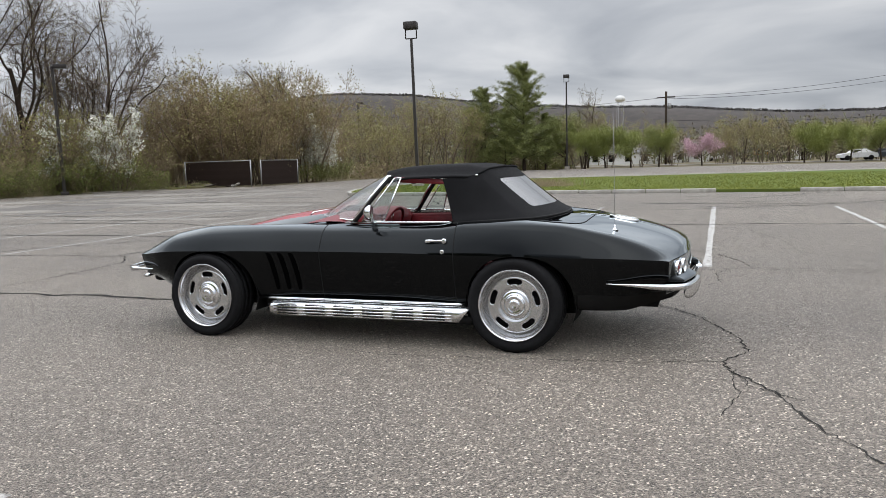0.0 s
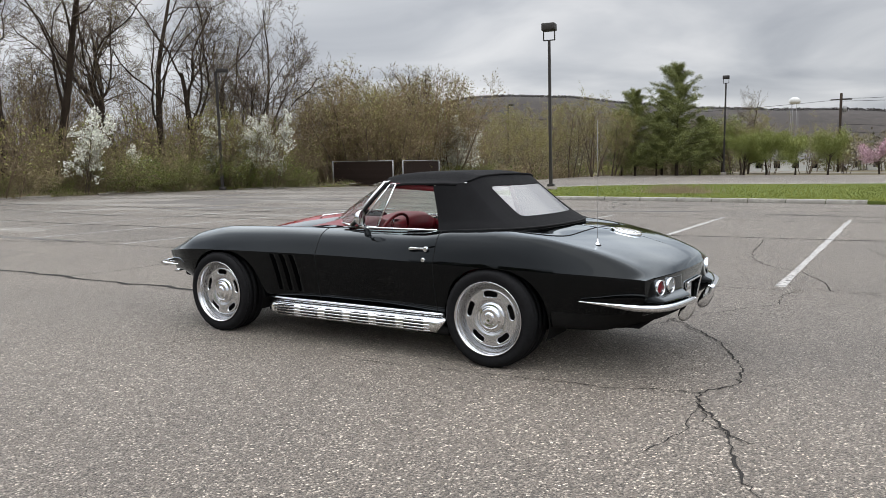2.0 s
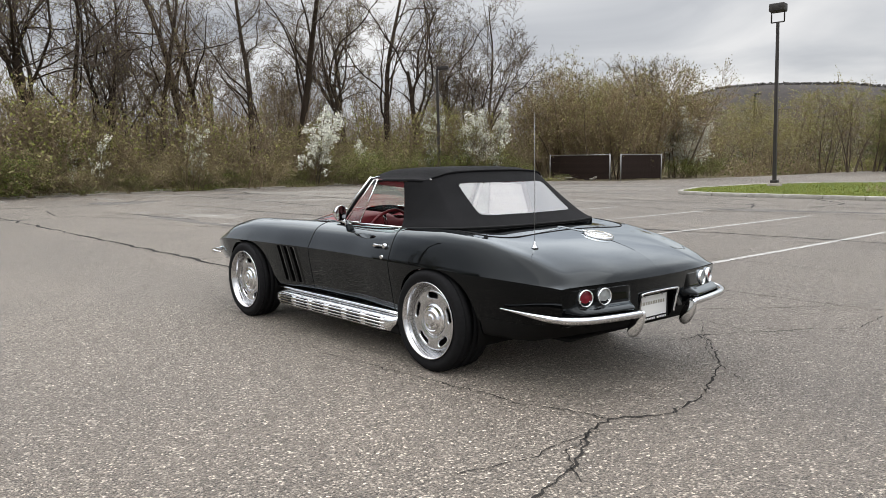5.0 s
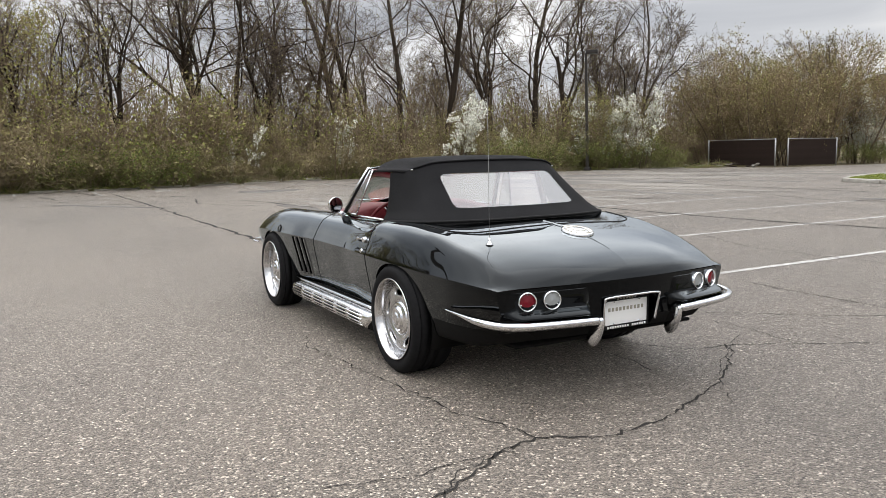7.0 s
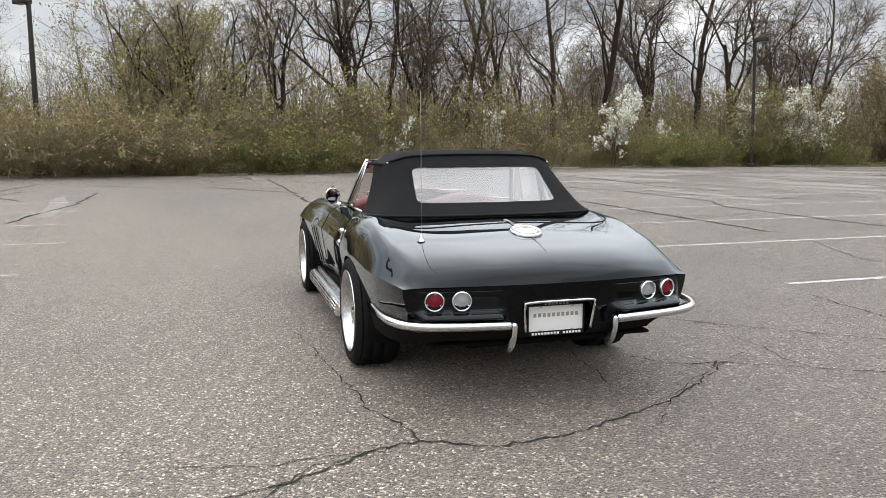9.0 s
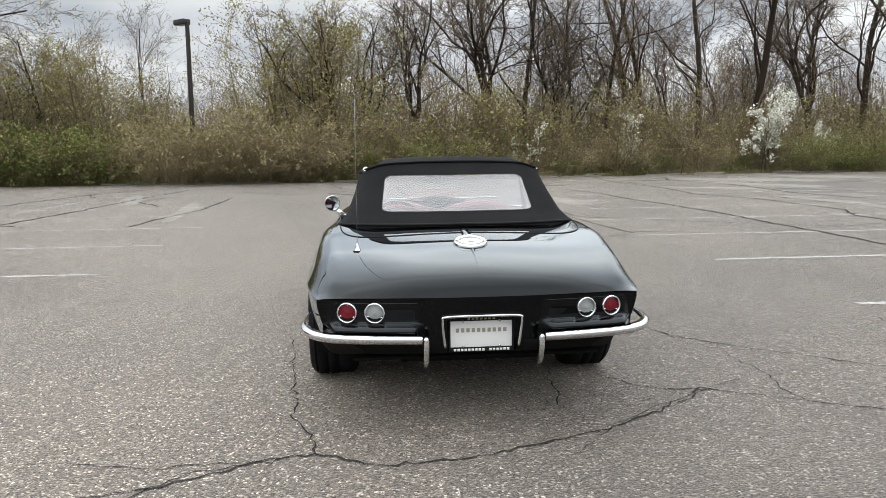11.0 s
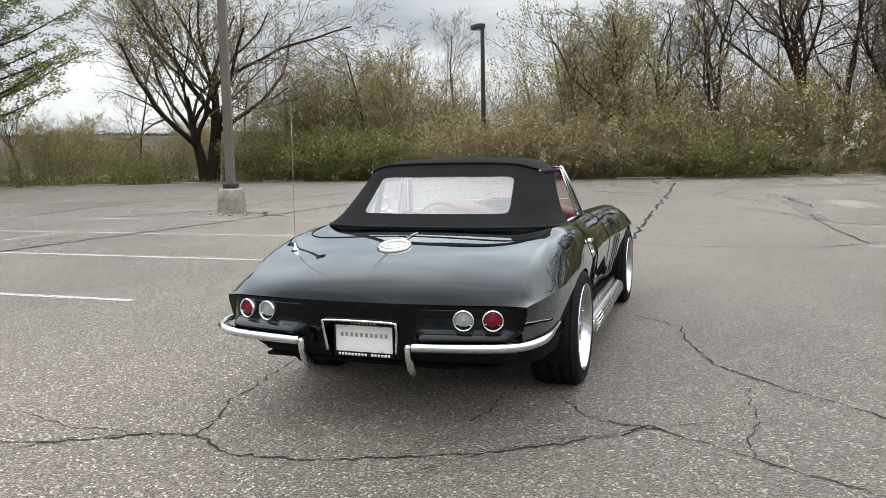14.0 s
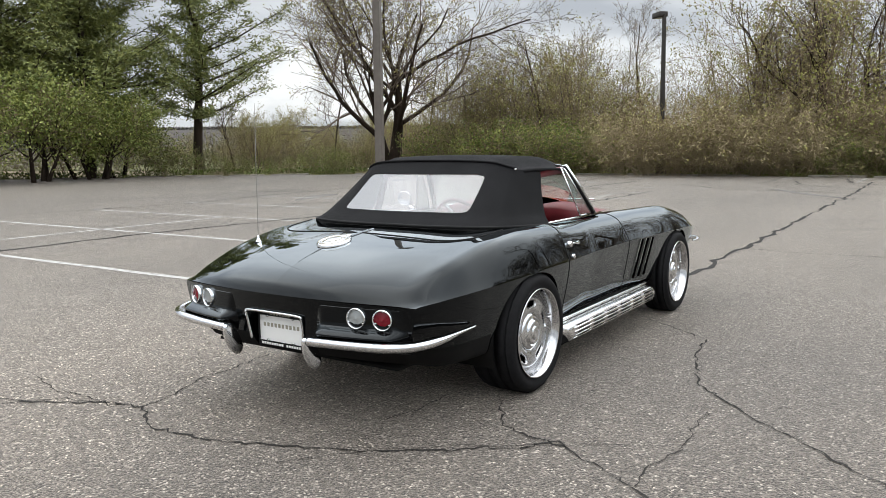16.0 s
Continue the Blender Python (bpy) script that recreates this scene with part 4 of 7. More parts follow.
def build_hood_scoop(car):
    """A raised tapering scoop along the bonnet, with a red painted top."""
    rows_t, rows_s = [], []
    for x in np.linspace(-2.95, -1.62, 30):
        t = (x + 2.95) / 1.33
        zc = table(TOP, x)[0]
        h = 0.048 * smooth_step(0.0, 0.75, t) + 0.004
        w = 0.10 + 0.17 * t
        rows_t.append([Vector((x, w * s, zc + h + (0.006 + 0.034 * smooth_step(0.0, 0.7, t)) * (1 - s * s))) for s in np.linspace(-1, 1, 9)])
        rows_s.append((x, w, zc, h))
    bm = bmesh.new()
    grid(bm, rows_t)
    scoop = part("hood_scoop", bm, RED_STRIPE, car, "red painted top of the bonnet scoop")
    bm = bmesh.new()
    for side in (-1, 1):
        grid(bm, [[Vector((x, side * w, zc + h)), Vector((x, side * (w + 0.015), zc + h - 0.004)), Vector((x, side * (w + 0.05 + h * 0.5), zc - 0.004))] for x, w, zc, h in rows_s])
    x, w, zc, h = rows_s[-1]
    bm.faces.new([bm.verts.new(p) for p in ((x, -w - 0.08, zc), (x, w + 0.08, zc), (x, w, zc + h), (x, -w, zc + h))])
    bmesh.ops.recalc_face_normals(bm, faces=bm.faces)
    part("scoop_flank", bm, PAINT, scoop)


def build_wheel(car, x, side, radius, width, face):
    """A polished slotted rally wheel with a low tyre."""
    w = tagged(new("wheel"), "polished five-slot wheel with a low-profile tyre")
    w.parent = car
    w.matrix_basis = pose(x, side * face, radius, 0, 0, 0 if side > 0 else 180)
    # in the wheel's own space +y is outward; y = 0 is the tyre's outer wall
    R, W = radius, width
    bm = bmesh.new()
    n = 90
    prof = [(-W + 0.02, 0.236), (-W + 0.004, 0.262), (-W, 0.29), (-W + 0.012, R - 0.018), (-W + 0.03, R - 0.004)]
    grooves = []
    for c in (-0.72, -0.42, -0.12):
        yc = W * c * 0.75 - W * 0.125 + 0.02
        prof += [(yc - 0.006, R), (yc - 0.005, R - 0.008), (yc + 0.005, R - 0.008), (yc + 0.006, R)]
    prof += [(-0.03, R - 0.004), (-0.012, R - 0.018), (0.0, 0.298), (-0.002, 0.275), (-0.008, 0.258), (-0.016, 0.240)]
    rows = []
    for i in range(n):
        a = 2 * math.pi * i / n
        row = []
        for j, (h, r) in enumerate(prof):
            rr = r - (0.0035 if i % 3 == 0 and r > R - 0.007 and (h > -0.065 or h < -W + 0.065) else 0.0)
            aa = a + 0.05 * math.sin(h / W * math.pi)
            row.append(Vector((rr * math.cos(aa), h, rr * math.sin(aa))))
        rows.append(row)
    grid(bm, rows, close_u=True)
    bmesh.ops.recalc_face_normals(bm, faces=bm.faces)
    tyre = part("tyre", bm, RUBBER, w, "black low-profile tyre with tread grooves")
    bm = bmesh.new()
    lathe(bm, [(-W + 0.03, 0.230), (-0.10, 0.219), (-0.088, 0.219), (-0.03, 0.226), (-0.012, 0.236), (-0.002, 0.241), (0.001, 0.246), (-0.003, 0.249), (-0.012, 0.247)], 72)
    bmesh.ops.recalc_face_normals(bm, faces=bm.faces)
    rim = part("rim", bm, ALLOY, w, "bright polished wheel rim with a deep lip")
    # slotted disc
    bm = bmesh.new()
    rr = [0.092, 0.098, 0.108, 0.118, 0.126, 0.132, 0.138, 0.143, 0.148, 0.153, 0.158, 0.163, 0.168, 0.173, 0.178, 0.183, 0.188, 0.195, 0.203, 0.212, 0.222]
    rows = []
    for i in range(150):
        a = 2 * math.pi * i / 150
        rows.append([Vector((r * math.cos(a), -0.085 + 0.034 * smooth_step(0.222, 0.185, r) - 0.010 * smooth_step(0.125, 0.10, r), r * math.sin(a))) for r in rr])
    grid(bm, rows, close_u=True)

    def slot(c):
        best = 9.0
        for q in range(5):
            a0 = math.pi / 2 + q * 2 * math.pi / 5
            r, a = math.hypot(c.x, c.z), (math.atan2(c.z, c.x) - a0 + math.pi) % (2 * math.pi) - math.pi
            u, v = a * 0.160, r - 0.160
            best = min(best, math.hypot(max(0.0, abs(u) - 0.033), v) - 0.0195)
        return best
    cut(bm, slot)
    rim_e = [e for e in bm.edges if e.is_boundary and 0.130 < math.hypot(e.verts[0].co.x, e.verts[0].co.z) < 0.19]
    r = bmesh.ops.extrude_edge_only(bm, edges=rim_e)
    for v in r["geom"]:
        if isinstance(v, bmesh.types.BMVert):
            v.co.y -= 0.02
    bmesh.ops.recalc_face_normals(bm, faces=bm.faces)
    part("disc", bm, ALLOY_SATIN, rim, "silver wheel centre with five oval slots")
    bm = bmesh.new()
    lathe(bm, [(-0.10, 0.0), (-0.10, 0.205), (-0.115, 0.21)], 40)
    part("brake_drum", bm, UNDERBODY, rim)
    bm = bmesh.new()
    lathe(bm, [(-0.03, 0.085), (-0.008, 0.084), (0.0, 0.078), (0.004, 0.068), (0.004, 0.060), (0.012, 0.056), (0.020, 0.050), (0.022, 0.040), (0.018, 0.036), (0.020, 0.030), (0.027, 0.026), (0.029, 0.018), (0.026, 0.012), (0.026, 0.0)], 40)
    bm.transform(Matrix.Translation((0, -0.052, 0)) @ Matrix.Diagonal((1.26, 1.0, 1.26, 1)))
    bmesh.ops.recalc_face_normals(bm, faces=bm.faces)
    part("centre_cap", bm, CHROME, rim, "stepped chrome centre cap")
    bm = bmesh.new()
    tube(bm, [(-0.205, -0.075, 0.05), (-0.20, -0.04, 0.048)], 0.004, 6)
    part("valve", bm, CHROME, rim)


def build_side_pipe(car, side):
    p = tagged(new("side_pipe"), "bright ribbed side exhaust cover under the door")
    p.parent = car
    sec = [(-0.070, -0.050), (-0.062, -0.058), (0.00, -0.060), (0.035, -0.048), (0.050, -0.020), (0.050, 0.015), (0.040, 0.040), (0.012, 0.056), (-0.060, 0.058)]
    bm = bmesh.new()
    xs = list(np.linspace(-1.93, -0.37, 40))
    rows = []
    for x in xs:
        f = min(1.0, 0.55 + 0.45 * smooth_step(-1.94, -1.86, x))
        e = 0.0
        rows.append([Vector((x + (0.05 * (b + 0.02) / 0.06 * smooth_step(-0.6, -0.37, x)), side * (0.856 + a * f), 0.250 + b * f)) for a, b in sec])
    vs = grid(bm, rows, close_v=True)
    bm.faces.new(vs[0]); bm.faces.new(vs[-1][::-1])
    bmesh.ops.recalc_face_normals(bm, faces=bm.faces)
    for e in bm.edges:
        e.smooth = True
    part("cover", bm, BRUSHED, p, "bright ribbed metal cover")
    # rows of raised ribs with dark slots between
    for j in range(5):
        ang = -0.85 + j * 0.44
        yy, zz = 0.856 + 0.050 * math.cos(ang) ** 0.6 - 0.002, 0.248 + 0.052 * math.sin(ang)
        bm = bmesh.new()
        sweep(bm, [(x, side * yy, zz) for x in (-1.86, -1.6, -1.3, -1.0, -0.7, -0.44)], ring(6, 0.0065, 0.0075))
        part("rib", bm, BRUSHED, p)
    for j in range(4):
        ang = -0.63 + j * 0.44
        yy, zz = 0.856 + 0.050 * math.cos(ang) ** 0.6 + 0.000, 0.248 + 0.052 * math.sin(ang)
        for q in range(6):
            a = -1.83 + q * 0.235
            bm = bmesh.new()
            sweep(bm, [(a, side * yy, zz), (a + 0.165, side * yy, zz)], ring(6, 0.0045, 0.005))
            part("slot", bm, BLACK_TRIM, p)
    bm = bmesh.new()
    rows = [[(x, side * (0.848 + 0.036 * math.cos(t)), 0.212 + 0.030 * math.sin(t)) for t in np.linspace(0, 2 * math.pi, 17)[:-1]] for x in (-0.55, -0.30)]
    rows.append([(-0.30, side * (0.848 + 0.028 * math.cos(t)), 0.212 + 0.023 * math.sin(t)) for t in np.linspace(0, 2 * math.pi, 17)[:-1]])
    rows.append([(-0.45, side * (0.848 + 0.028 * math.cos(t)), 0.212 + 0.023 * math.sin(t)) for t in np.linspace(0, 2 * math.pi, 17)[:-1]])
    vs = grid(bm, rows, close_v=True)
    bm.faces.new(vs[-1])
    bmesh.ops.recalc_face_normals(bm, faces=bm.faces)
    part("tail_pipe", bm, UNDERBODY, p, "dark exhaust outlet")
    bm = bmesh.new()
    sweep(bm, [(x, side * (0.822 if x > -1.9 else 0.82), 0.318) for x in np.linspace(-2.02, -0.36, 12)], [(-0.014, -0.006), (0.014, -0.006), (0.014, 0.006), (0.0, 0.010), (-0.014, 0.006)])
    part("sill_trim", bm, CHROME, p, "thin bright sill strip")


def build_bumpers(car):
    blade = [(-0.014, -0.016), (0.004, -0.020), (0.018, -0.010), (0.023, 0.004), (0.018, 0.016), (0.002, 0.022), (-0.026, 0.020), (-0.012, 0.0)]
    for side in (-1, 1):
        path = curve_points([(0.62, 0.860, 0.496), (0.76, 0.864, 0.492), (0.90, 0.860, 0.486), (1.0, 0.835, 0.480), (1.075, 0.78, 0.475), (1.125, 0.68, 0.471), (1.155, 0.52, 0.468), (1.17, 0.38, 0.466), (1.175, 0.29, 0.464)], 6)
        pts = [Vector((p.x, side * p.y, p.z)) for p in path]
        n = len(pts)
        sc = [0.25 + 0.75 * smooth_step(0, 0.35 * n, i) for i in range(n)]
        sc = [(max(0.45, s), s) for s in sc]
        bm = bmesh.new()
        sweep(bm, pts, [(-x, y) for x, y in blade] if side > 0 else blade, scale=sc)
        bmesh.ops.recalc_face_normals(bm, faces=bm.faces)
        b = part("rear_bumper", bm, CHROME, car, "slim chrome quarter bumper wrapping the corner")
        bm = bmesh.new()
        rim = curve_points([(1.150, 0, 0.482), (1.188, 0, 0.480), (1.198, 0, 0.460), (1.190, 0, 0.405), (1.160, 0, 0.345), (1.122, 0, 0.316), (1.092, 0, 0.322), (1.082, 0, 0.352), (1.100, 0, 0.405), (1.128, 0, 0.450), (1.150, 0, 0.482)], 4)[:-1]
        mid = sum((Vector(p) for p in rim), Vector()) / len(rim)
        rows = [[Vector((mid.x + (p.x - mid.x) * k, side * (0.272 + dy), mid.z + (p.z - mid.z) * k)) for p in rim] for dy, k in ((0.013, 0.80), (0.011, 0.93), (0.004, 1.0), (-0.004, 1.0), (-0.011, 0.93), (-0.013, 0.80))]
        vs = grid(bm, rows, close_v=True)
        bm.faces.new(vs[0]); bm.faces.new(vs[-1][::-1])
        bmesh.ops.recalc_face_normals(bm, faces=bm.faces)
        part("bumper_guard", bm, CHROME, b, "down-turned chrome bumper guard")
        path = curve_points([(-2.99, 0.862, 0.525), (-3.10, 0.866, 0.523), (-3.21, 0.835, 0.520), (-3.30, 0.74, 0.518), (-3.35, 0.55, 0.516), (-3.38, 0.28, 0.514)], 6)
        pts = [Vector((p.x, side * p.y, p.z)) for p in path]
        n = len(pts)
        bm = bmesh.new()
        sweep(bm, pts, [(x, y) for x, y in ([(-x, y) for x, y in blade] if side < 0 else blade)], scale=[(max(0.4, s), s) for s in [0.25 + 0.7 * smooth_step(0, 0.4 * n, i) for i in range(n)]])
        bmesh.ops.recalc_face_normals(bm, faces=bm.faces)
        part("front_bumper", bm, CHROME, car, "slim chrome front quarter bumper")
    bm = bmesh.new()
    for side in (-1, 1):
        sweep(bm, [(-3.20, side * 0.70, 0.44), (-3.28, side * 0.45, 0.44), (-3.3, 0, 0.44)], ring(8, 0.03, 0.012))
    part("grille_bar", bm, CHROME, car)


def build_tail_ledge(car):
    """Each pair of tail lamps sits in a dished panel over a sloping glossy shelf."""
    prof = [(0.630, -0.004), (0.626, 0.001), (0.61, 0.004), (0.58, 0.010), (0.556, 0.016), (0.546, 0.018), (0.539, 0.021), (0.534, 0.028), (0.528, 0.040), (0.520, 0.056), (0.512, 0.070), (0.506, 0.076), (0.499, 0.078), (0.485, 0.070), (0.455, 0.046), (0.43, 0.016), (0.42, -0.01)]
    for side in (-1, 1):
        bm = bmesh.new()
        rows = []
        for y in np.linspace(0.262, 0.760, 40):
            f = smooth_step(0.262, 0.335, y) * smooth_step(0.760, 0.69, y)
            g = smooth_step(0.262, 0.325, y) * smooth_step(0.760, 0.70, y)
            rows.append([Vector((rear_x(y, z) - 0.006 * (1 - g) + (dx * g if z > 0.535 else dx * f), side * y, z)) for z, dx in prof])
        grid(bm, rows)
        bmesh.ops.recalc_face_normals(bm, faces=bm.faces)
        crease_sharp(bm)
        part("lamp_panel", bm, PAINT, car, "glossy black dished panel and shelf round the tail lamps")


def rear_x(y, z):
    return 1.12 + end_bow(1.12, y, z)


def build_tail_lights(car):
    for side in (-1, 1):
        for y, mat, lab in ((0.638, LENS_RED, "round red tail lamp in a chrome ring"), (0.508, LENS_CLEAR, "round clear reversing lamp in a chrome ring")):
            z = 0.582
            x = rear_x(y, z)
            t = tagged(new("tail_light"), lab)
            t.parent = car
            t.matrix_basis = pose(x + 0.007, side * y, z, 0, -4, -90 + side * math.degrees(math.atan((rear_x(y - 0.05, z) - rear_x(y + 0.05, z)) / 0.1)))
            bm = bmesh.new()
            lathe(bm, [(-0.02, 0.050), (0.010, 0.050), (0.016, 0.0475), (0.017, 0.0445), (0.012, 0.042), (0.002, 0.0405)], 40)
            bmesh.ops.recalc_face_normals(bm, faces=bm.faces)
            part("bezel", bm, CHROME, t, "chrome bezel ring")
            bm = bmesh.new()
            prof = [(0.0, 0.042)]
            for q in range(8):
                r = 0.041 - q * 0.005
                prof += [(0.003 + 0.001 * q, r), (0.0045 + 0.001 * q, r - 0.0025)]
            prof += [(0.012, 0.0)]
            lathe(bm, prof, 36)
            bmesh.ops.recalc_face_normals(bm, faces=bm.faces)
            part("lens", bm, mat, t)
            for q in range(3):
                a = math.radians(90 + 120 * q)
                bm = bmesh.new()
                lathe(bm, [(0.004, 0.0035), (0.008, 0.003), (0.009, 0.0)], 8, c=(0.036 * math.cos(a), 0, 0.036 * math.sin(a)))
                part("screw", bm, CHROME, t)


def build_plate(car):
    x = 1.062
    pl = tagged(new("rear_number_plate"), "white dealer plate in a chrome and black frame")
    pl.parent = car
    pl.matrix_basis = pose(x, 0.0, 0.462, 90, 0, 90)
    # in the plate's space x runs to the right side, y up, z rearward
    bm = bmesh.new()
    box(bm, (0, 0, 0.0), (0.305, 0.155, 0.004), 0.0015)
    part("plate", bm, PLATE_WHITE, pl, "white metal plate")
    bm = bmesh.new()
    for c, s in (((0, 0.074, 0.005), (0.318, 0.020, 0.006)), ((0, -0.076, 0.005), (0.318, 0.024, 0.006)), ((-0.154, 0, 0.005), (0.010, 0.16, 0.006)), ((0.154, 0, 0.005), (0.010, 0.16, 0.006))):
        box(bm, c, s, 0.002)
    part("plate_frame", bm, BLACK_TRIM, pl, "black plate frame")
    for i in range(10):
        bm = bmesh.new()
        box(bm, (-0.115 + i * 0.0256, 0.018, 0.0028), (0.016, 0.020, 0.0016), 0.0006)
        part("lettering", bm, LETTER_GREY, pl)
    for i in range(16):
        if i == 9:
            continue
        bm = bmesh.new()
        box(bm, (-0.128 + i * 0.0172, -0.077, 0.0088), (0.0125, 0.012, 0.001))
        part("lettering", bm, PLATE_WHITE, pl)
    for i in range(7):
        bm = bmesh.new()
        box(bm, (-0.06 + i * 0.02, 0.075, 0.0088), (0.012, 0.008, 0.001))
        part("lettering", bm, LETTER_GREY, pl)
    for sx in (-1, 1):
        for y, z in ((0.064, 0.008), (-0.06, 0.008)):
            bm = bmesh.new()
            lathe(bm, [(z, 0.007), (z + 0.004, 0.006), (z + 0.005, 0.0)], 12, axis="Z", c=(sx * 0.088, y, 0))
            part("bolt", bm, CHROME, pl)
    bm = bmesh.new()
    tube(bm, curve_points([(-0.178, -0.055, 0.035), (-0.188, 0.03, 0.045), (-0.19, 0.078, 0.055), (-0.172, 0.096, 0.058), (0.0, 0.099, 0.06), (0.172, 0.096, 0.058), (0.19, 0.078, 0.055), (0.188, 0.03, 0.045), (0.178, -0.055, 0.035)], 6), 0.0065, 8)
    part("surround", bm, CHROME, pl, "chrome plate surround")


def build_windscreen(car):
    top, bottom = [], []
    for s in np.linspace(-1, 1, 25):
        bottom.append(Vector((-1.80 + 0.525 * abs(s) ** 2.2, 0.668 * s, 0.912 - 0.016 * s * s)))
        top.append(Vector((-1.14 + 0.115 * abs(s) ** 2.2, 0.562 * s, 1.258 - 0.034 * s * s)))
    ws = tagged(new("windscreen"), "raked curved windscreen in a bright metal frame")
    ws.parent = car
    bm = bmesh.new()
    grid(bm, [[b.lerp(t, k / 8) + Vector((-0.02 * math.sin(math.pi * k / 8), 0, 0.012 * math.sin(math.pi * k / 8))) for b, t in zip(bottom, top)] for k in range(9)])
    g = part("glass", bm, GLASS, ws, "clear windscreen glass")
    g.visible_shadow = False
    for side in (0, -1):
        bm = bmesh.new()
        a, b = bottom[side], top[side]
        sweep(bm, [a + Vector((-0.02, 0, -0.02)), a.lerp(b, 0.5) + Vector((-0.008, 0, 0.006)), b], [(-0.013, -0.010), (0.013, -0.010), (0.013, 0.006), (0.0, 0.011), (-0.013, 0.006)])
        part("pillar", bm, CHROME, ws, "bright metal windscreen pillar")
        bm = bmesh.new()
        tube(bm, [a + Vector((0.006, 0, -0.015)), a.lerp(b, 0.5) + Vector((0.014, 0, -0.002)), b + Vector((0.016, 0, -0.010))], 0.012, 8)
        part("weatherstrip", bm, BLACK_TRIM, ws, "black rubber weatherstrip")
    bm = bmesh.new()
    sweep(bm, [p + Vector((0.004, -0.012 * p.y, -0.010)) for p in top], [(-0.012, -0.010), (0.012, -0.010), (0.012, 0.008), (-0.012, 0.008)])
    part("header", bm, CHROME, ws)
    bm = bmesh.new()
    tube(bm, [p + Vector((0.020, -0.012 * p.y, -0.014)) for p in top], 0.012, 8)
    part("weatherstrip", bm, BLACK_TRIM, ws, "black rubber weatherstrip")
    bm = bmesh.new()
    tube(bm, bottom, 0.009, 6)
    part("base_trim", bm, CHROME, ws)
    for y0, y1 in ((-0.42, -0.06), (0.12, 0.5)):
        bm = bmesh.new()
        tube(bm, [(-1.83 + 0.12 * abs(y0), y0, 0.92), (-1.80 + 0.12 * abs(y0), y0, 0.945), (-1.72 + 0.1 * abs(y1), y1, 0.955)], 0.006, 6)
        part("wiper", bm, CHROME, ws)


def build_vent_window(car, side):
    v = tagged(new("vent_window"), "chrome-framed slanting vent window")
    v.parent = car
    a, b, d, c = Vector((-1.205, side * 0.672, 0.893)), Vector((-0.972, side * 0.580, 1.204)), Vector((-0.918, side * 0.580, 1.209)), Vector((-1.030, side * 0.672, 0.890))
    bm = bmesh.new()
    for p, q, r in ((a, b, 0.0045), (b, d, 0.0045), (d, c, 0.0065), (c, a, 0.005)):
        sweep(bm, [p, q], ring(8, r, r * 0.8), up=(0, 1, 0))
    part("frame", bm, CHROME, v, "chrome vent frame")
    bm = bmesh.new()
    bm.faces.new([bm.verts.new(p) for p in (a, b, d, c)])
    g = part("glass", bm, GLASS, v)
    g.visible_shadow = False


# the soft top: roof panel, then a skirt of side and rear panels
def roof_z(x, y):
    zc = table([(-1.16, 1.262), (-1.0, 1.288), (-0.75, 1.300), (-0.50, 1.302), (-0.33, 1.292)], x)[0]
    return zc - 0.012 * (y / 0.42) ** 2 - 0.062 * smooth_step(0.40, 0.56, abs(y))


def skirt_top(s):
    """The roof's edge, s from 0 (door glass) over the rear corner (0.5) to the middle of the rear bow (1)."""
    pts = [(-0.585, 0.600, 1.196), (-0.47, 0.590, 1.206), (-0.36, 0.560, 1.216), (-0.315, 0.515, 1.232), (-0.288, 0.42, 1.256), (-0.27, 0.22, 1.266), (-0.262, 0.0, 1.268)]
    return path_at(pts, s)


def skirt_foot(s):
    pts = [(-0.475, 0.700, 0.880), (-0.25, 0.705, 0.896), (-0.03, 0.690, 0.908), (0.075, 0.630, 0.912), (0.135, 0.47, 0.912), (0.175, 0.24, 0.912), (0.19, 0.0, 0.914)]
    return path_at(pts, s)


def path_at(pts, s):
    k = min(max(s, 0.0), 0.99999) * (len(pts) - 1)
    i = int(k)
    t = k - i
    P = [Vector(p) for p in pts]
    a, b, c, d = P[max(i - 1, 0)], P[i], P[i + 1], P[i + 2] if i + 2 < len(P) else Vector((P[i].x, -P[i].y, P[i].z))
    return 0.5 * ((2 * b) + (c - a) * t + (2 * a - 5 * b + 4 * c - d) * t * t + (3 * b - a - 3 * c + d) * t ** 3)


def skirt(s, h, side=1, lift=0.0):
    """s along the skirt, h from 0 (roof) to 1 (hem)."""
    a, b = skirt_top(s), skirt_foot(s)
    p = a.lerp(b, h)
    out = (Vector((p.x + 0.9, p.y * 1.5, 0)) if s > 0.45 else Vector((0.1, 1, 0))).normalized()
    flare = 0.018 * smooth_step(0.8, 1.0, h) - 0.010 * math.sin(math.pi * h)
    p = p + out * (flare + lift)
    return Vector((p.x, p.y * side, p.z))


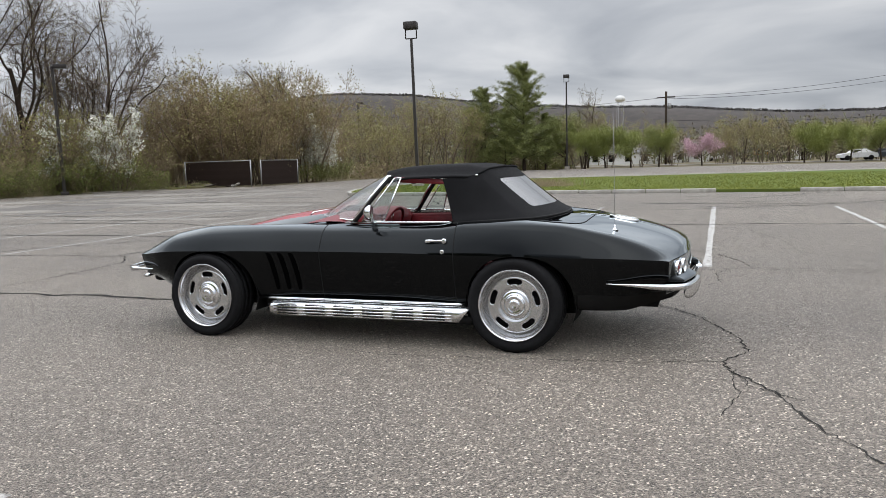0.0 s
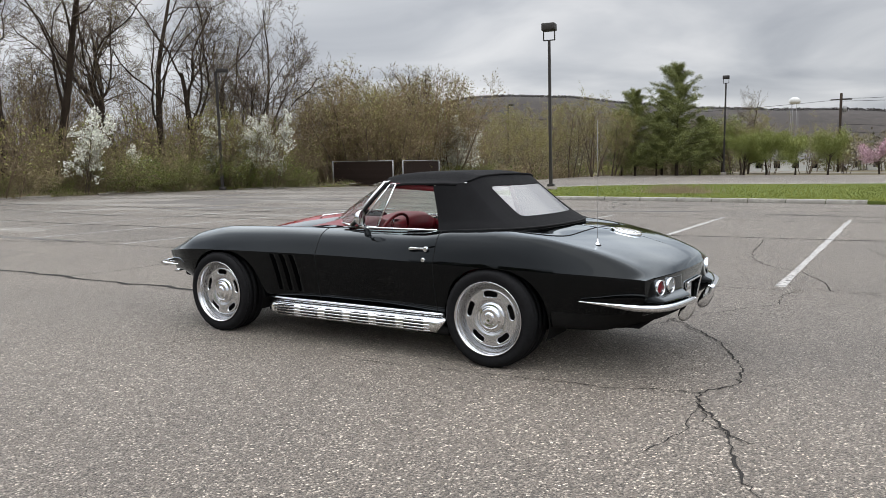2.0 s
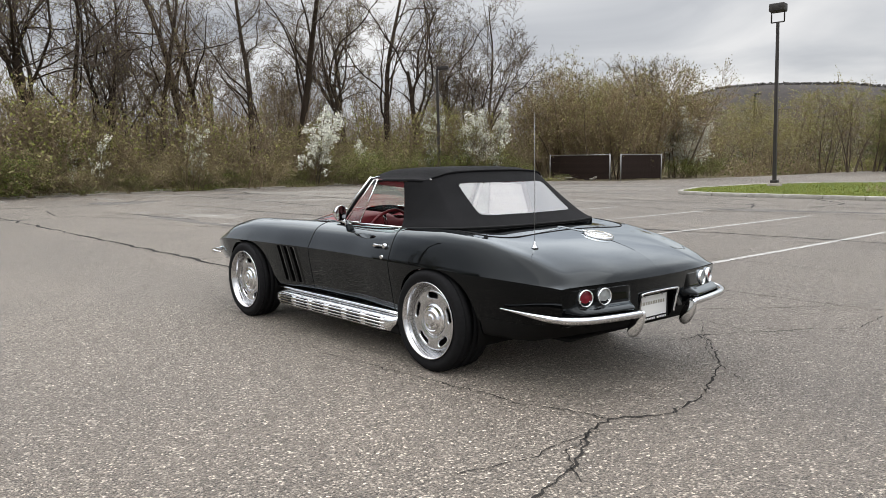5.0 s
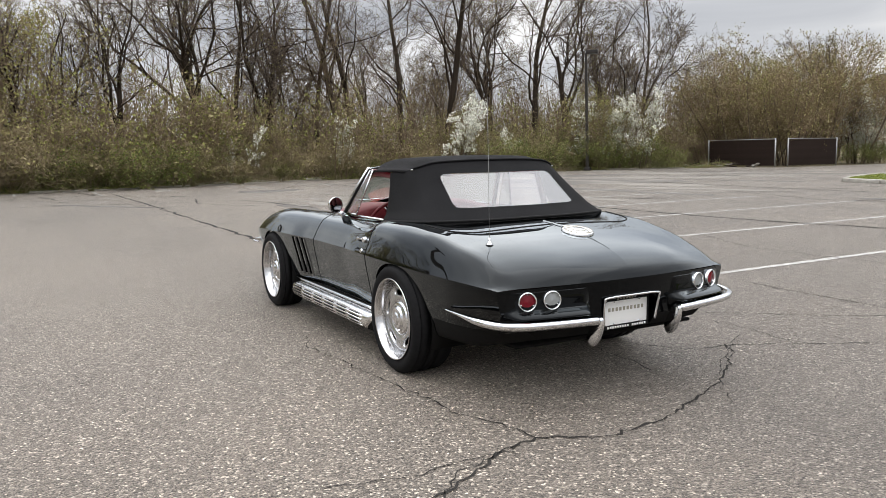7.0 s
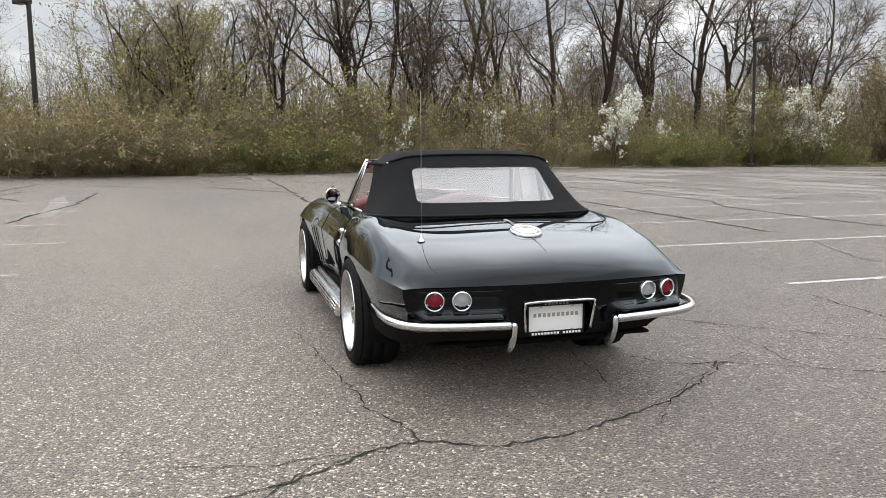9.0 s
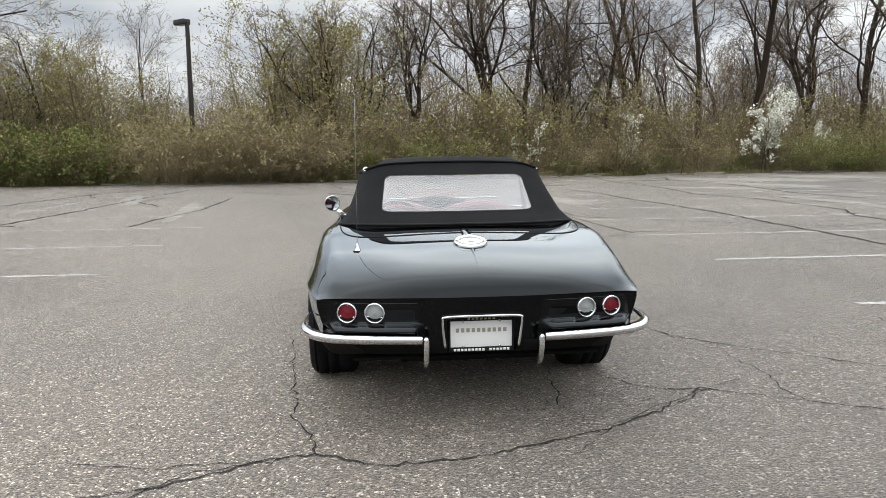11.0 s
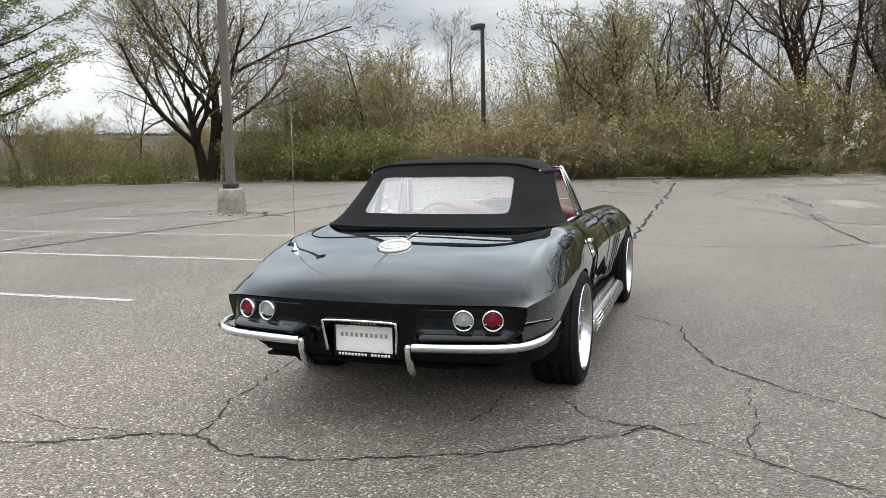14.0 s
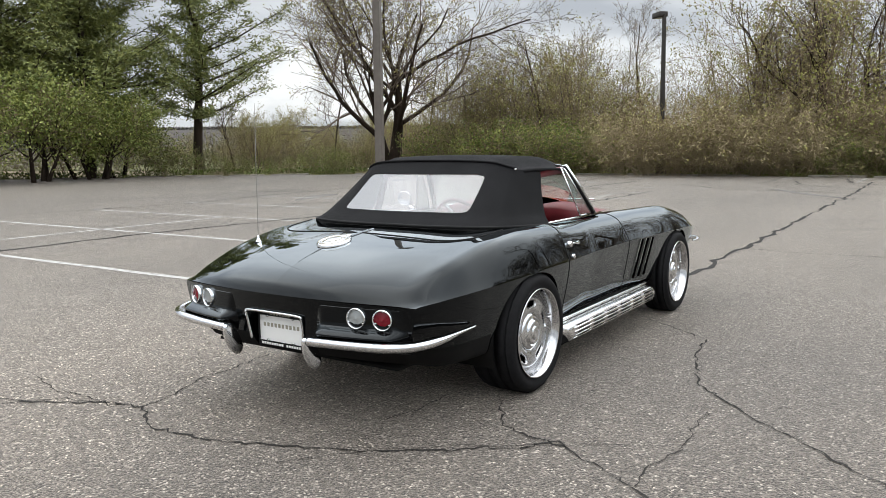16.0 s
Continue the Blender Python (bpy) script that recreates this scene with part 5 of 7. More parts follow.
def build_soft_top(car):
    st = tagged(new("soft_top"), "raised black canvas convertible top")
    st.parent = car
    bm = bmesh.new()
    rows = []
    for x in np.linspace(-1.15, -0.30, 26):
        half = 0.575 + 0.028 * smooth_step(-1.1, -0.7, x) - 0.010 * smooth_step(-0.6, -0.4, x) - 0.055 * smooth_step(-0.42, -0.30, x)
        bowed = 0.11 * smooth_step(-0.8, -1.15, x) - 0.045 * smooth_step(-0.6, -0.3, x)
        rows.append([Vector((x + bowed * abs(s) ** 2.2 + (0.035 * smooth_step(-0.5, -0.3, x)), half * s, roof_z(x, half * s) - 0.026 * smooth_step(-0.45, -0.30, x) * (1 - abs(s) ** 3))) for s in np.linspace(-1, 1, 33)])
    under = [[p + Vector((0, 0, -0.016)) for p in r] for r in rows]
    grid(bm, rows)
    grid(bm, under)
    for a, b in ((rows[0], under[0]), (rows[-1], under[-1]), ([r[0] for r in rows], [r[0] for r in under]), ([r[-1] for r in rows], [r[-1] for r in under])):
        grid(bm, [a, b])
    bmesh.ops.remove_doubles(bm, verts=bm.verts, dist=0.0005)
    bmesh.ops.recalc_face_normals(bm, faces=bm.faces)
    part("roof_panel", bm, CANVAS, st, "taut black canvas roof")
    bm = bmesh.new()
    S = np.linspace(0, 1, 45)
    Hh = np.linspace(0, 1, 22)
    for side in (-1, 1):
        grid(bm, [[skirt(s, h, side) for h in Hh] for s in S])
        grid(bm, [[skirt(s, h, side, -0.013) for h in Hh] for s in S])
        grid(bm, [[skirt(0, h, side), skirt(0, h, side, -0.013)] for h in Hh])
    bmesh.ops.remove_doubles(bm, verts=bm.verts, dist=0.001)

    def window(c):
        # rounded opening for the rear window, in the rear panel alone
        if c.x < -0.29:
            return 1.0
        h = (1.245 - c.z) / (1.245 - 0.912)
        v = (h - 0.475) / 0.315
        half = 0.432 + 0.028 * (h - 0.16) / 0.63
        return (abs(v) ** 14 + abs(c.y / half) ** 20) ** (1 / 17) - 1
    cut(bm, window)
    bmesh.ops.recalc_face_normals(bm, faces=bm.faces)
    part("rear_panel", bm, CANVAS, st, "black canvas quarter and rear panels")
    bm = bmesh.new()
    for side in (-1, 1):
        grid(bm, [[skirt(s, h, side, -0.006) for h in np.linspace(0.08, 0.9, 14)] for s in np.linspace(0.60, 1.0, 18)])
    bmesh.ops.remove_doubles(bm, verts=bm.verts, dist=0.002)
    bmesh.ops.recalc_face_normals(bm, faces=bm.faces)
    w = part("rear_window", bm, VINYL_WINDOW, st, "hazy clear vinyl rear window")
    w.visible_shadow = False
    # welt over the rear bow, and the hem
    bm = bmesh.new()
    line = [skirt(s, 0.0, -1, 0.004) for s in np.linspace(0.36, 1, 24)] + [skirt(s, 0.0, 1, 0.004) for s in np.linspace(1, 0.36, 24)][1:]
    tube(bm, [p + Vector((0, 0, 0.004)) for p in line], 0.007, 8)
    part("welt", bm, CANVAS, st)
    bm = bmesh.new()
    line = [skirt(s, 1.0, -1, 0.004) for s in np.linspace(0, 1, 34)] + [skirt(s, 1.0, 1, 0.004) for s in np.linspace(1, 0, 34)][1:]
    tube(bm, line, 0.008, 8)
    part("hem", bm, BLACK_TRIM, st)
    for side in (-1, 1):
        bm = bmesh.new()
        p = skirt(0.36, 0.0, side, 0.006)
        box(bm, p + Vector((0.01, 0, -0.002)), (0.022, 0.012, 0.010), 0.003)
        part("welt_tip", bm, CHROME, st, "small bright welt end cap")
    # well strip between hem and deck
    bm = bmesh.new()
    grid(bm, [[skirt(s, 1.0, sd) + Vector((0, 0, 0.0)), skirt(s, 1.0, sd) + Vector((0.02, 0, -0.05))] for sd in (1,) for s in np.linspace(0, 1, 20)])
    grid(bm, [[skirt(s, 1.0, sd) + Vector((0, 0, 0.0)), skirt(s, 1.0, sd) + Vector((0.02, 0, -0.05))] for sd in (-1,) for s in np.linspace(0, 1, 20)])
    part("skirt_lining", bm, BLACK_TRIM, st)


def build_interior(car):
    bm = bmesh.new()
    box(bm, (-0.80, 0, 0.34), (1.25, 1.36, 0.03))
    box(bm, (-0.12, 0, 0.58), (0.05, 1.34, 0.5), 0.01)
    box(bm, (-0.85, 0, 0.42), (0.9, 0.22, 0.18), 0.03)
    part("cabin_floor", bm, CARPET_RED, car, "dark red cabin carpet and bulkhead")
    for side in (-1, 1):
        bm = bmesh.new()
        box(bm, (-0.92, side * 0.665, 0.64), (1.05, 0.035, 0.44), 0.012)
        box(bm, (-0.80, side * 0.64, 0.66), (0.45, 0.05, 0.05), 0.02)
        part("door_card", bm, VINYL_RED, car, "red vinyl inner door panel")
        bm = bmesh.new()
        tube(bm, [(-1.34, side * 0.672, 0.882), (-0.45, side * 0.69, 0.886)], 0.008, 6)
        part("door_cap_trim", bm, CHROME, car, "bright strip along the door top")
        seat = tagged(new("seat"), "red vinyl bucket seat")
        seat.parent = car
        bm = bmesh.new()
        box(bm, (-0.72, side * 0.36, 0.47), (0.50, 0.46, 0.15), 0.05)
        part("cushion", bm, VINYL_RED, seat)
        bm = bmesh.new()
        rows = []
        for h in np.linspace(0, 1, 10):
            hw = 0.235 - 0.05 * smooth_step(0.6, 1.0, h)
            rows.append([Vector((-0.44 + 0.20 * h + 0.055 * math.cos(a) * (1 - 0.4 * h), side * 0.36 + hw * math.copysign(abs(math.sin(a)) ** 0.6, math.sin(a)), 0.50 + 0.42 * h)) for a in np.linspace(0, 2 * math.pi, 25)[:-1]])
        vs = grid(bm, rows, close_v=True)
        bm.faces.new(vs[0]); bm.faces.new(vs[-1])
        bmesh.ops.recalc_face_normals(bm, faces=bm.faces)
        part("seat_back", bm, VINYL_RED, seat)
    # dashboard with twin brows
    bm = bmesh.new()
    rows = []
    for x, dz in ((-1.70, 0.0), (-1.50, 0.015), (-1.36, 0.012), (-1.30, -0.02), (-1.32, -0.10), (-1.40, -0.24)):
        row = []
        for y in np.linspace(-0.64, 0.64, 41):
            brow = max(0.0, 1 - ((abs(y) - 0.34) / 0.27) ** 2)
            row.append(Vector((x - 0.02 + (0.06 * brow if x > -1.45 else 0.02), y, 0.875 + dz + 0.055 * brow * (1 if x > -1.6 else 0.2) * (1 if dz > -0.05 else 0.3))))
        rows.append(row)
    grid(bm, rows)
    part("dashboard", bm, VINYL_RED, car, "red vinyl dashboard with twin brows")
    sw = tagged(new("steering_wheel"), "red-rimmed steering wheel")
    sw.parent = car
    sw.matrix_basis = pose(-1.13, -0.34, 0.80, 0, -62, 0)
    bm = bmesh.new()
    rows = [[Vector(((0.19 + 0.012 * math.cos(b)) * math.cos(a), (0.19 + 0.012 * math.cos(b)) * math.sin(a), 0.012 * math.sin(b))) for b in np.linspace(0, 2 * math.pi, 9)[:-1]] for a in np.linspace(0, 2 * math.pi, 41)[:-1]]
    grid(bm, rows, close_u=True, close_v=True)
    part("rim", bm, VINYL_RED, sw)
    bm = bmesh.new()
    for q in range(3):
        a = radians(90 + 120 * q)
        sweep(bm, [(0, 0, -0.01), (0.185 * math.cos(a), 0.185 * math.sin(a), 0)], [(-0.015, -0.003), (0.015, -0.003), (0.015, 0.003), (-0.015, 0.003)])
    part("spoke", bm, CHROME, sw)
    bm = bmesh.new()
    tube(bm, [(0, 0, 0.01), (0, 0, -0.3)], 0.03, 10)
    part("column", bm, BLACK_TRIM, sw)
    mr = tagged(new("inner_mirror"), "dark inside rear-view mirror")
    mr.parent = car
    bm = bmesh.new()
    box(bm, (-1.02, 0.0, 1.175), (0.02, 0.22, 0.055), 0.008)
    tube(bm, [(-1.03, 0, 1.18), (-1.12, 0, 1.235)], 0.007, 6)
    part("housing", bm, BLACK_TRIM, mr)
    # bows of the folding top
    for side in (-1, 1):
        bm = bmesh.new()
        sweep(bm, [(-0.46, side * 0.60, 0.90), (-0.54, side * 0.575, 1.17), (-0.98, side * 0.555, 1.195)], [(-0.012, -0.02), (0.012, -0.02), (0.012, 0.02), (-0.012, 0.02)])
        part("top_rail", bm, VINYL_RED, car, "dark red folding-top rail")


def build_fittings(car):
    for side in (-1, 1):
        h = tagged(new("door_handle"), "chrome push-button door handle")
        h.parent = car
        bm = bmesh.new()
        base = body_point(-0.56, 4.45, side, 0.0)
        line = [body_point(x, 4.45, side, l) for x, l in ((-0.65, 0.006), (-0.62, 0.018), (-0.57, 0.024), (-0.52, 0.022), (-0.49, 0.008))]
        sweep(bm, curve_points(line, 5), ring(10, 0.008, 0.013), scale=[0.5 + 0.5 * math.sin(math.pi * min(1, (i + 1) / 11)) for i in range(21)])
        part("grip", bm, CHROME, h)
        bm = bmesh.new()
        c = body_point(-0.50, 4.45, side, 0.012)
        lathe(bm, [(-0.012, 0.019), (0.006, 0.018), (0.009, 0.014), (0.009, 0.0)], 20, c=(0, 0, 0))
        bm.transform(pose(c.x, c.y, c.z, 0, 0, 0 if side > 0 else 180))
        part("button", bm, CHROME, h)
        bm = bmesh.new()
        c = body_point(-0.513, 4.86, side, 0.002)
        lathe(bm, [(-0.01, 0.016), (0.003, 0.0155), (0.005, 0.012), (0.003, 0.009), (0.004, 0.0)], 20)
        bm.transform(pose(c.x, c.y, c.z, 0, 0, 0 if side > 0 else 180))
        part("door_lock", bm, CHROME, car, "round chrome door lock")
        # three slanting side vents behind the front wheel; near-black sheets paint their inner shade
        for q in range(3):
            x0 = -1.93 + q * 0.092
            bm = bmesh.new()
            rows = []
            for t in np.linspace(0, 1, 9):
                u = 5.35 + 2.35 * t
                xa = x0 + 0.055 * t
                w = 0.040 * math.sin(math.pi * (0.06 + 0.88 * t)) ** 0.25
                rows.append([body_point(xa, u, side, 0.0035), body_point(xa + w * 0.5, u, side, 0.004), body_point(xa + w, u, side, 0.003)])
            grid(bm, rows)
            v = part("side_vent", bm, VENT_SHADE, car, "slanting fender vent, its inner shade coloured near black")
            bm = bmesh.new()
            rows = []
            for t in np.linspace(0, 1, 9):
                u, xa = 5.3 + 2.45 * t, x0 + 0.055 * t + 0.040
                rows.append([body_point(xa, u, side, 0.000), body_point(xa + 0.006, u, side, 0.0050), body_point(xa + 0.02, u, side, 0.0035), body_point(xa + 0.048, u, side, 0.0)])
            grid(bm, rows)
            part("vent_lip", bm, PAINT, v)
    # door mirror on the driver's side
    mr = tagged(new("door_mirror"), "round chrome door mirror on a stalk")
    mr.parent = car
    bm = bmesh.new()
    c = Vector((-1.07, -0.815, 0.965))
    lathe(bm, [(-0.05, 0.0), (-0.048, 0.018), (-0.036, 0.040), (-0.012, 0.055), (0.004, 0.058), (0.010, 0.056), (0.008, 0.052), (0.006, 0.0)], 32)
    bm.transform(Matrix.Translation(c) @ pose(0, 0, 0, 0, 0, -78))
    part("mirror_head", bm, CHROME, mr)
    bm = bmesh.new()
    base = body_point(-1.08, 3.55, -1, 0.0)
    sweep(bm, [base, base.lerp(c, 0.45), c + Vector((-0.015, 0, -0.045))], ring(10, 0.012, 0.022), up=(0, 1, 0), scale=[1.6, 0.8, 0.7])
    part("mirror_stalk", bm, CHROME, mr)
    # fuel flap on the deck
    ff = tagged(new("fuel_flap"), "round chrome fuel filler flap on the deck")
    ff.parent = car
    n0 = (body_point(0.55, 0, 1) - body_point(0.75, 0, 1)).normalized()
    ff.matrix_basis = pose(0.655, 0, table(TOP, 0.655)[0] + 0.002, 0, math.degrees(math.asin(n0.z)), 0)
    bm = bmesh.new()
    lathe(bm, [(-0.004, 0.098), (0.008, 0.096), (0.012, 0.090), (0.013, 0.080), (0.009, 0.074), (0.009, 0.060), (0.014, 0.054), (0.018, 0.04), (0.019, 0.0)], 48, axis="Z")
    bm.transform(Matrix.Diagonal((1.0, 0.93, 1, 1)))
    part("flap", bm, CHROME, ff)
    for r0, z0 in ((0.086, 0.0128), (0.067, 0.0085), (0.047, 0.0165)):
        bm = bmesh.new()
        tube(bm, [(r0 * math.cos(a), 0.93 * r0 * math.sin(a), z0) for a in np.linspace(0, 2 * math.pi, 49)], 0.0022, 6)
        part("flap_groove", bm, LETTER_GREY, ff)
    bm = bmesh.new()
    box(bm, (0.105, 0, 0.004), (0.03, 0.05, 0.012), 0.003)
    bm.transform(Matrix.Rotation(math.pi, 4, "Z"))
    part("hinge", bm, CHROME, ff)
    # aerial
    an = tagged(new("aerial"), "thin steel whip aerial on a chrome base")
    an.parent = car
    b = body_point(0.644, 2.68, -1, 0.0)
    b = Vector((0.644, -0.594, b.z))
    bm = bmesh.new()
    lathe(bm, [(-0.01, 0.018), (0.006, 0.017), (0.011, 0.011), (0.026, 0.008), (0.036, 0.005), (0.04, 0.0)], 20, axis="Z", c=b)
    part("base", bm, CHROME, an)
    bm = bmesh.new()
    lathe(bm, [(-0.012, 0.024), (-0.003, 0.023), (0.001, 0.018)], 20, axis="Z", c=b)
    part("gasket", bm, BLACK_TRIM, an, "black rubber gasket")
    bm = bmesh.new()
    tube(bm, [b + Vector((0, 0, 0.03)), b + Vector((-0.004, 0.002, 0.42)), b + Vector((-0.012, 0.004, 0.79))], 0.0014, 6)
    part("mast", bm, GALVANISED, an)
    # black filler under the rear window, between hem and lid
    bm = bmesh.new()
    rows = []
    for y in np.linspace(-0.66, 0.66, 31):
        xk = 0.185 - 0.14 * abs(y / 0.66) ** 2.5
        rows.append([(xk - 0.1, y, 0.896), (xk + 0.045, y, 0.902 - 0.02 * (abs(y) / 0.66) ** 4)])
    grid(bm, rows)
    part("well_seal", bm, BLACK_TRIM, car)


def build_car():
    car = thing("sports_car", "glossy black vintage convertible sports car with its black soft top up", "car", pose(1.07, 0, 0, 0, 0, -0.41) @ pose(-1.07, 0, 0))
    build_body(car)
    build_seams(car)
    build_hood_scoop(car)
    for side in (-1, 1):
        build_wheel(car, FRONT_AXLE, side, 0.328, 0.235, 0.896)
        build_wheel(car, 0.0, side, 0.333, 0.275, 0.894)
        build_side_pipe(car, side)
        build_vent_window(car, side)
    build_bumpers(car)
    build_tail_lights(car)
    build_tail_ledge(car)
    build_plate(car)
    build_windscreen(car)
    build_soft_top(car)
    build_interior(car)
    build_fittings(car)


build_car()

# ---- plants ----
def bent(rnd, d, angle):
    """d turned by an angle about a random axis across it."""
    a = d.cross(Vector((rnd.gauss(0, 1), rnd.gauss(0, 1), rnd.gauss(0, 1))))
    a = a.normalized() if a.length > 1e-6 else Vector((1, 0, 0))
    return (d * math.cos(angle) + a * math.sin(angle)).normalized()


def grow(rnd, p, d, length, r, level, spec, wood, twig, tips):
    n = spec["segs"][level]
    pts, radii = [p.copy()], [r]
    end = r * spec.get("taper", 0.25)
    for i in range(n):
        w = spec["wiggle"] * (0.5 if level == 0 else 1.0)
        d = (d + Vector((rnd.gauss(0, w), rnd.gauss(0, w), rnd.gauss(0, w) + spec["up"][level]))).normalized()
        p = p + d * (length / n)
        pts.append(p.copy())
        radii.append(max(spec["thin"], r + (end - r) * (i + 1) / n))
    add_tube(wood if level < spec["wood_levels"] else twig, pts, radii, (7, 5, 3, 3, 3)[level])
    last = level == len(spec["kids"]) 
    if level >= len(spec["kids"]) - 1:
        tips.extend(pts[1:])
    if last:
        return
    lo, k = spec["from"][level], spec["kids"][level]
    for c in range(k):
        t = lo + (1 - lo) * (c + rnd.random()) / k
        f = min(t, 0.999) * n
        i = int(f)
        q = pts[i].lerp(pts[i + 1], f - i)
        dd = (pts[i + 1] - pts[i]).normalized()
        ang = rnd.uniform(*spec["angle"][level])
        L = length * rnd.uniform(*spec["ratio"][level]) * (1.15 - 0.55 * t)
        grow(rnd, q, bent(rnd, dd, ang), L, max(spec["thin"], radii[i] * rnd.uniform(*spec.get("slim", (0.38, 0.55)))), level + 1, spec, wood, twig, tips)


def add_leaf(T, p, s, rnd, flat=0.0):
    V, F = T
    u = Vector((rnd.gauss(0, 1), rnd.gauss(0, 1), rnd.gauss(0, 1) * (1 - flat))).normalized()
    v = u.cross(Vector((rnd.gauss(0, 1), rnd.gauss(0, 1), rnd.gauss(0, 1)))).normalized()
    i = len(V)
    for q in (p - u * s, p + v * s * 0.6, p + u * s, p - v * s * 0.6):
        V.append((q.x, q.y, q.z))
    F.append((i, i + 1, i + 2, i + 3))


def make_plant(name, label, category, seed, spec, height, girth, stems=1, foot=0.0, lean=0.0, leaves=(), bark=None, twig_mat=None, group=""):
    """A plant from its stems up: wood, twigs, and leaves given as (count, size, spread, material, part name)."""
    rnd = random.Random(seed)
    wood, twig, tips = ([], []), ([], []), []
    for s in range(stems):
        a = rnd.uniform(0, 2 * math.pi)
        off = Vector((math.cos(a), math.sin(a), 0)) * foot * math.sqrt(rnd.random())
        d = (Vector((0, 0, 1)) + Vector((math.cos(a), math.sin(a), 0)) * rnd.uniform(0.3, 1.0) * lean).normalized()
        k = rnd.uniform(0.7, 1.0) if stems > 1 else 1.0
        grow(rnd, off + Vector((0, 0, -0.15)), d, height * k * spec["trunk"], girth * k, 0, spec, wood, twig, tips)
    t = thing(name, label, category, group=group)
    if stems > 2:
        tagged(raw_part("stem_clump", *wood, bark or BARK, t, smooth=True), kind="stuff")
    else:
        raw_part("trunk", *wood, bark or BARK, t, smooth=True)
    raw_part("crown", *twig, twig_mat or TWIG, t)
    for count, size, spread, mat, pname in leaves:
        L = ([], [])
        nodes = rnd.sample(tips, min(len(tips), 160)) if pname == "blossom" and spread < 0.2 else tips
        for _ in range(count):
            q = rnd.choice(nodes)
            add_leaf(L, q + Vector((rnd.gauss(0, spread), rnd.gauss(0, spread), rnd.gauss(0, spread))), size * rnd.uniform(0.6, 1.4), rnd)
        tagged(raw_part(pname, *L, mat, t), kind="stuff")
    return t


TALL = dict(segs=(10, 7, 4, 2, 1), wiggle=0.19, up=(0.03, 0.055, 0.045, 0.03, 0.0), kids=(10, 7, 5, 3), angle=((0.45, 1.0), (0.45, 1.0), (0.45, 1.1), (0.4, 1.1)),
            ratio=((0.32, 0.58), (0.34, 0.58), (0.36, 0.62), (0.45, 0.8)), thin=0.007, trunk=0.86, wood_levels=2, slim=(0.33, 0.50))
TALL["from"] = (0.22, 0.15, 0.1, 0.1)
FORK = dict(segs=(6, 9, 5, 3, 2), wiggle=0.18, up=(0.04, 0.065, 0.03, 0.01, 0.0), kids=(5, 9, 6, 4), angle=((0.22, 0.62), (0.4, 1.05), (0.4, 1.1), (0.4, 1.1)),
            ratio=((0.95, 1.45), (0.28, 0.52), (0.36, 0.62), (0.45, 0.8)), thin=0.0085, trunk=0.42, wood_levels=3, slim=(0.45, 0.66), taper=0.42)
FORK["from"] = (0.4, 0.2, 0.12, 0.1)
SAPLING = dict(TALL, segs=(8, 5, 3, 1), kids=(10, 6, 4), trunk=0.92, wiggle=0.09, slim=(0.34, 0.5))
SAPLING["from"] = (0.2, 0.15, 0.1)
ORCHARD = dict(TALL, segs=(4, 8, 5, 3, 2), kids=(8, 10, 6, 4), trunk=0.30, wiggle=0.12, taper=0.3, slim=(0.36, 0.56), ratio=((1.5, 2.2), (0.34, 0.58), (0.38, 0.62), (0.45, 0.7)), up=(0.02, 0.035, 0.03, 0.03, 0.02), angle=((0.45, 1.1), (0.4, 0.9), (0.4, 1.0), (0.4, 1.0)))
ORCHARD["from"] = (0.4, 0.2, 0.15, 0.1)
BRUSH = dict(segs=(6, 4, 2, 1), wiggle=0.14, up=(0.03, 0.06, 0.04, 0.0), kids=(8, 5, 4), angle=((0.3, 0.85), (0.4, 1.0), (0.4, 1.0)), ratio=((0.35, 0.6), (0.4, 0.7), (0.4, 0.8)), thin=0.006, trunk=0.85, wood_levels=1)
BRUSH["from"] = (0.15, 0.15, 0.1)
SHRUB = dict(BRUSH, kids=(6, 4, 3), segs=(5, 3, 2, 1))
ARCHING = dict(SHRUB, up=(-0.09, -0.05, -0.02, 0.0), wiggle=0.12)
ROUND = dict(ORCHARD, kids=(7, 7, 5), segs=(4, 6, 4, 2), trunk=0.34, ratio=((1.1, 1.6), (0.34, 0.58), (0.38, 0.62)))
SPRAY = dict(BRUSH, kids=(9, 4, 3), angle=((0.25, 0.6), (0.4, 0.9), (0.4, 1.0)), up=(0.05, 0.10, 0.05, 0.0), ratio=((0.22, 0.40), (0.35, 0.6), (0.4, 0.8)))


def in_sight(x, y, gap):
    """Before the lamp at the edge or before the fence, where nothing tall grows."""
    dx, dy = x + 33.35, y - 28.55
    return x < -29 and (0.74 * dx - 0.67 * dy > -0.3 and abs(0.67 * dx + 0.74 * dy) < gap or y > 34.6 and x > -35.2 and y < 38.6)


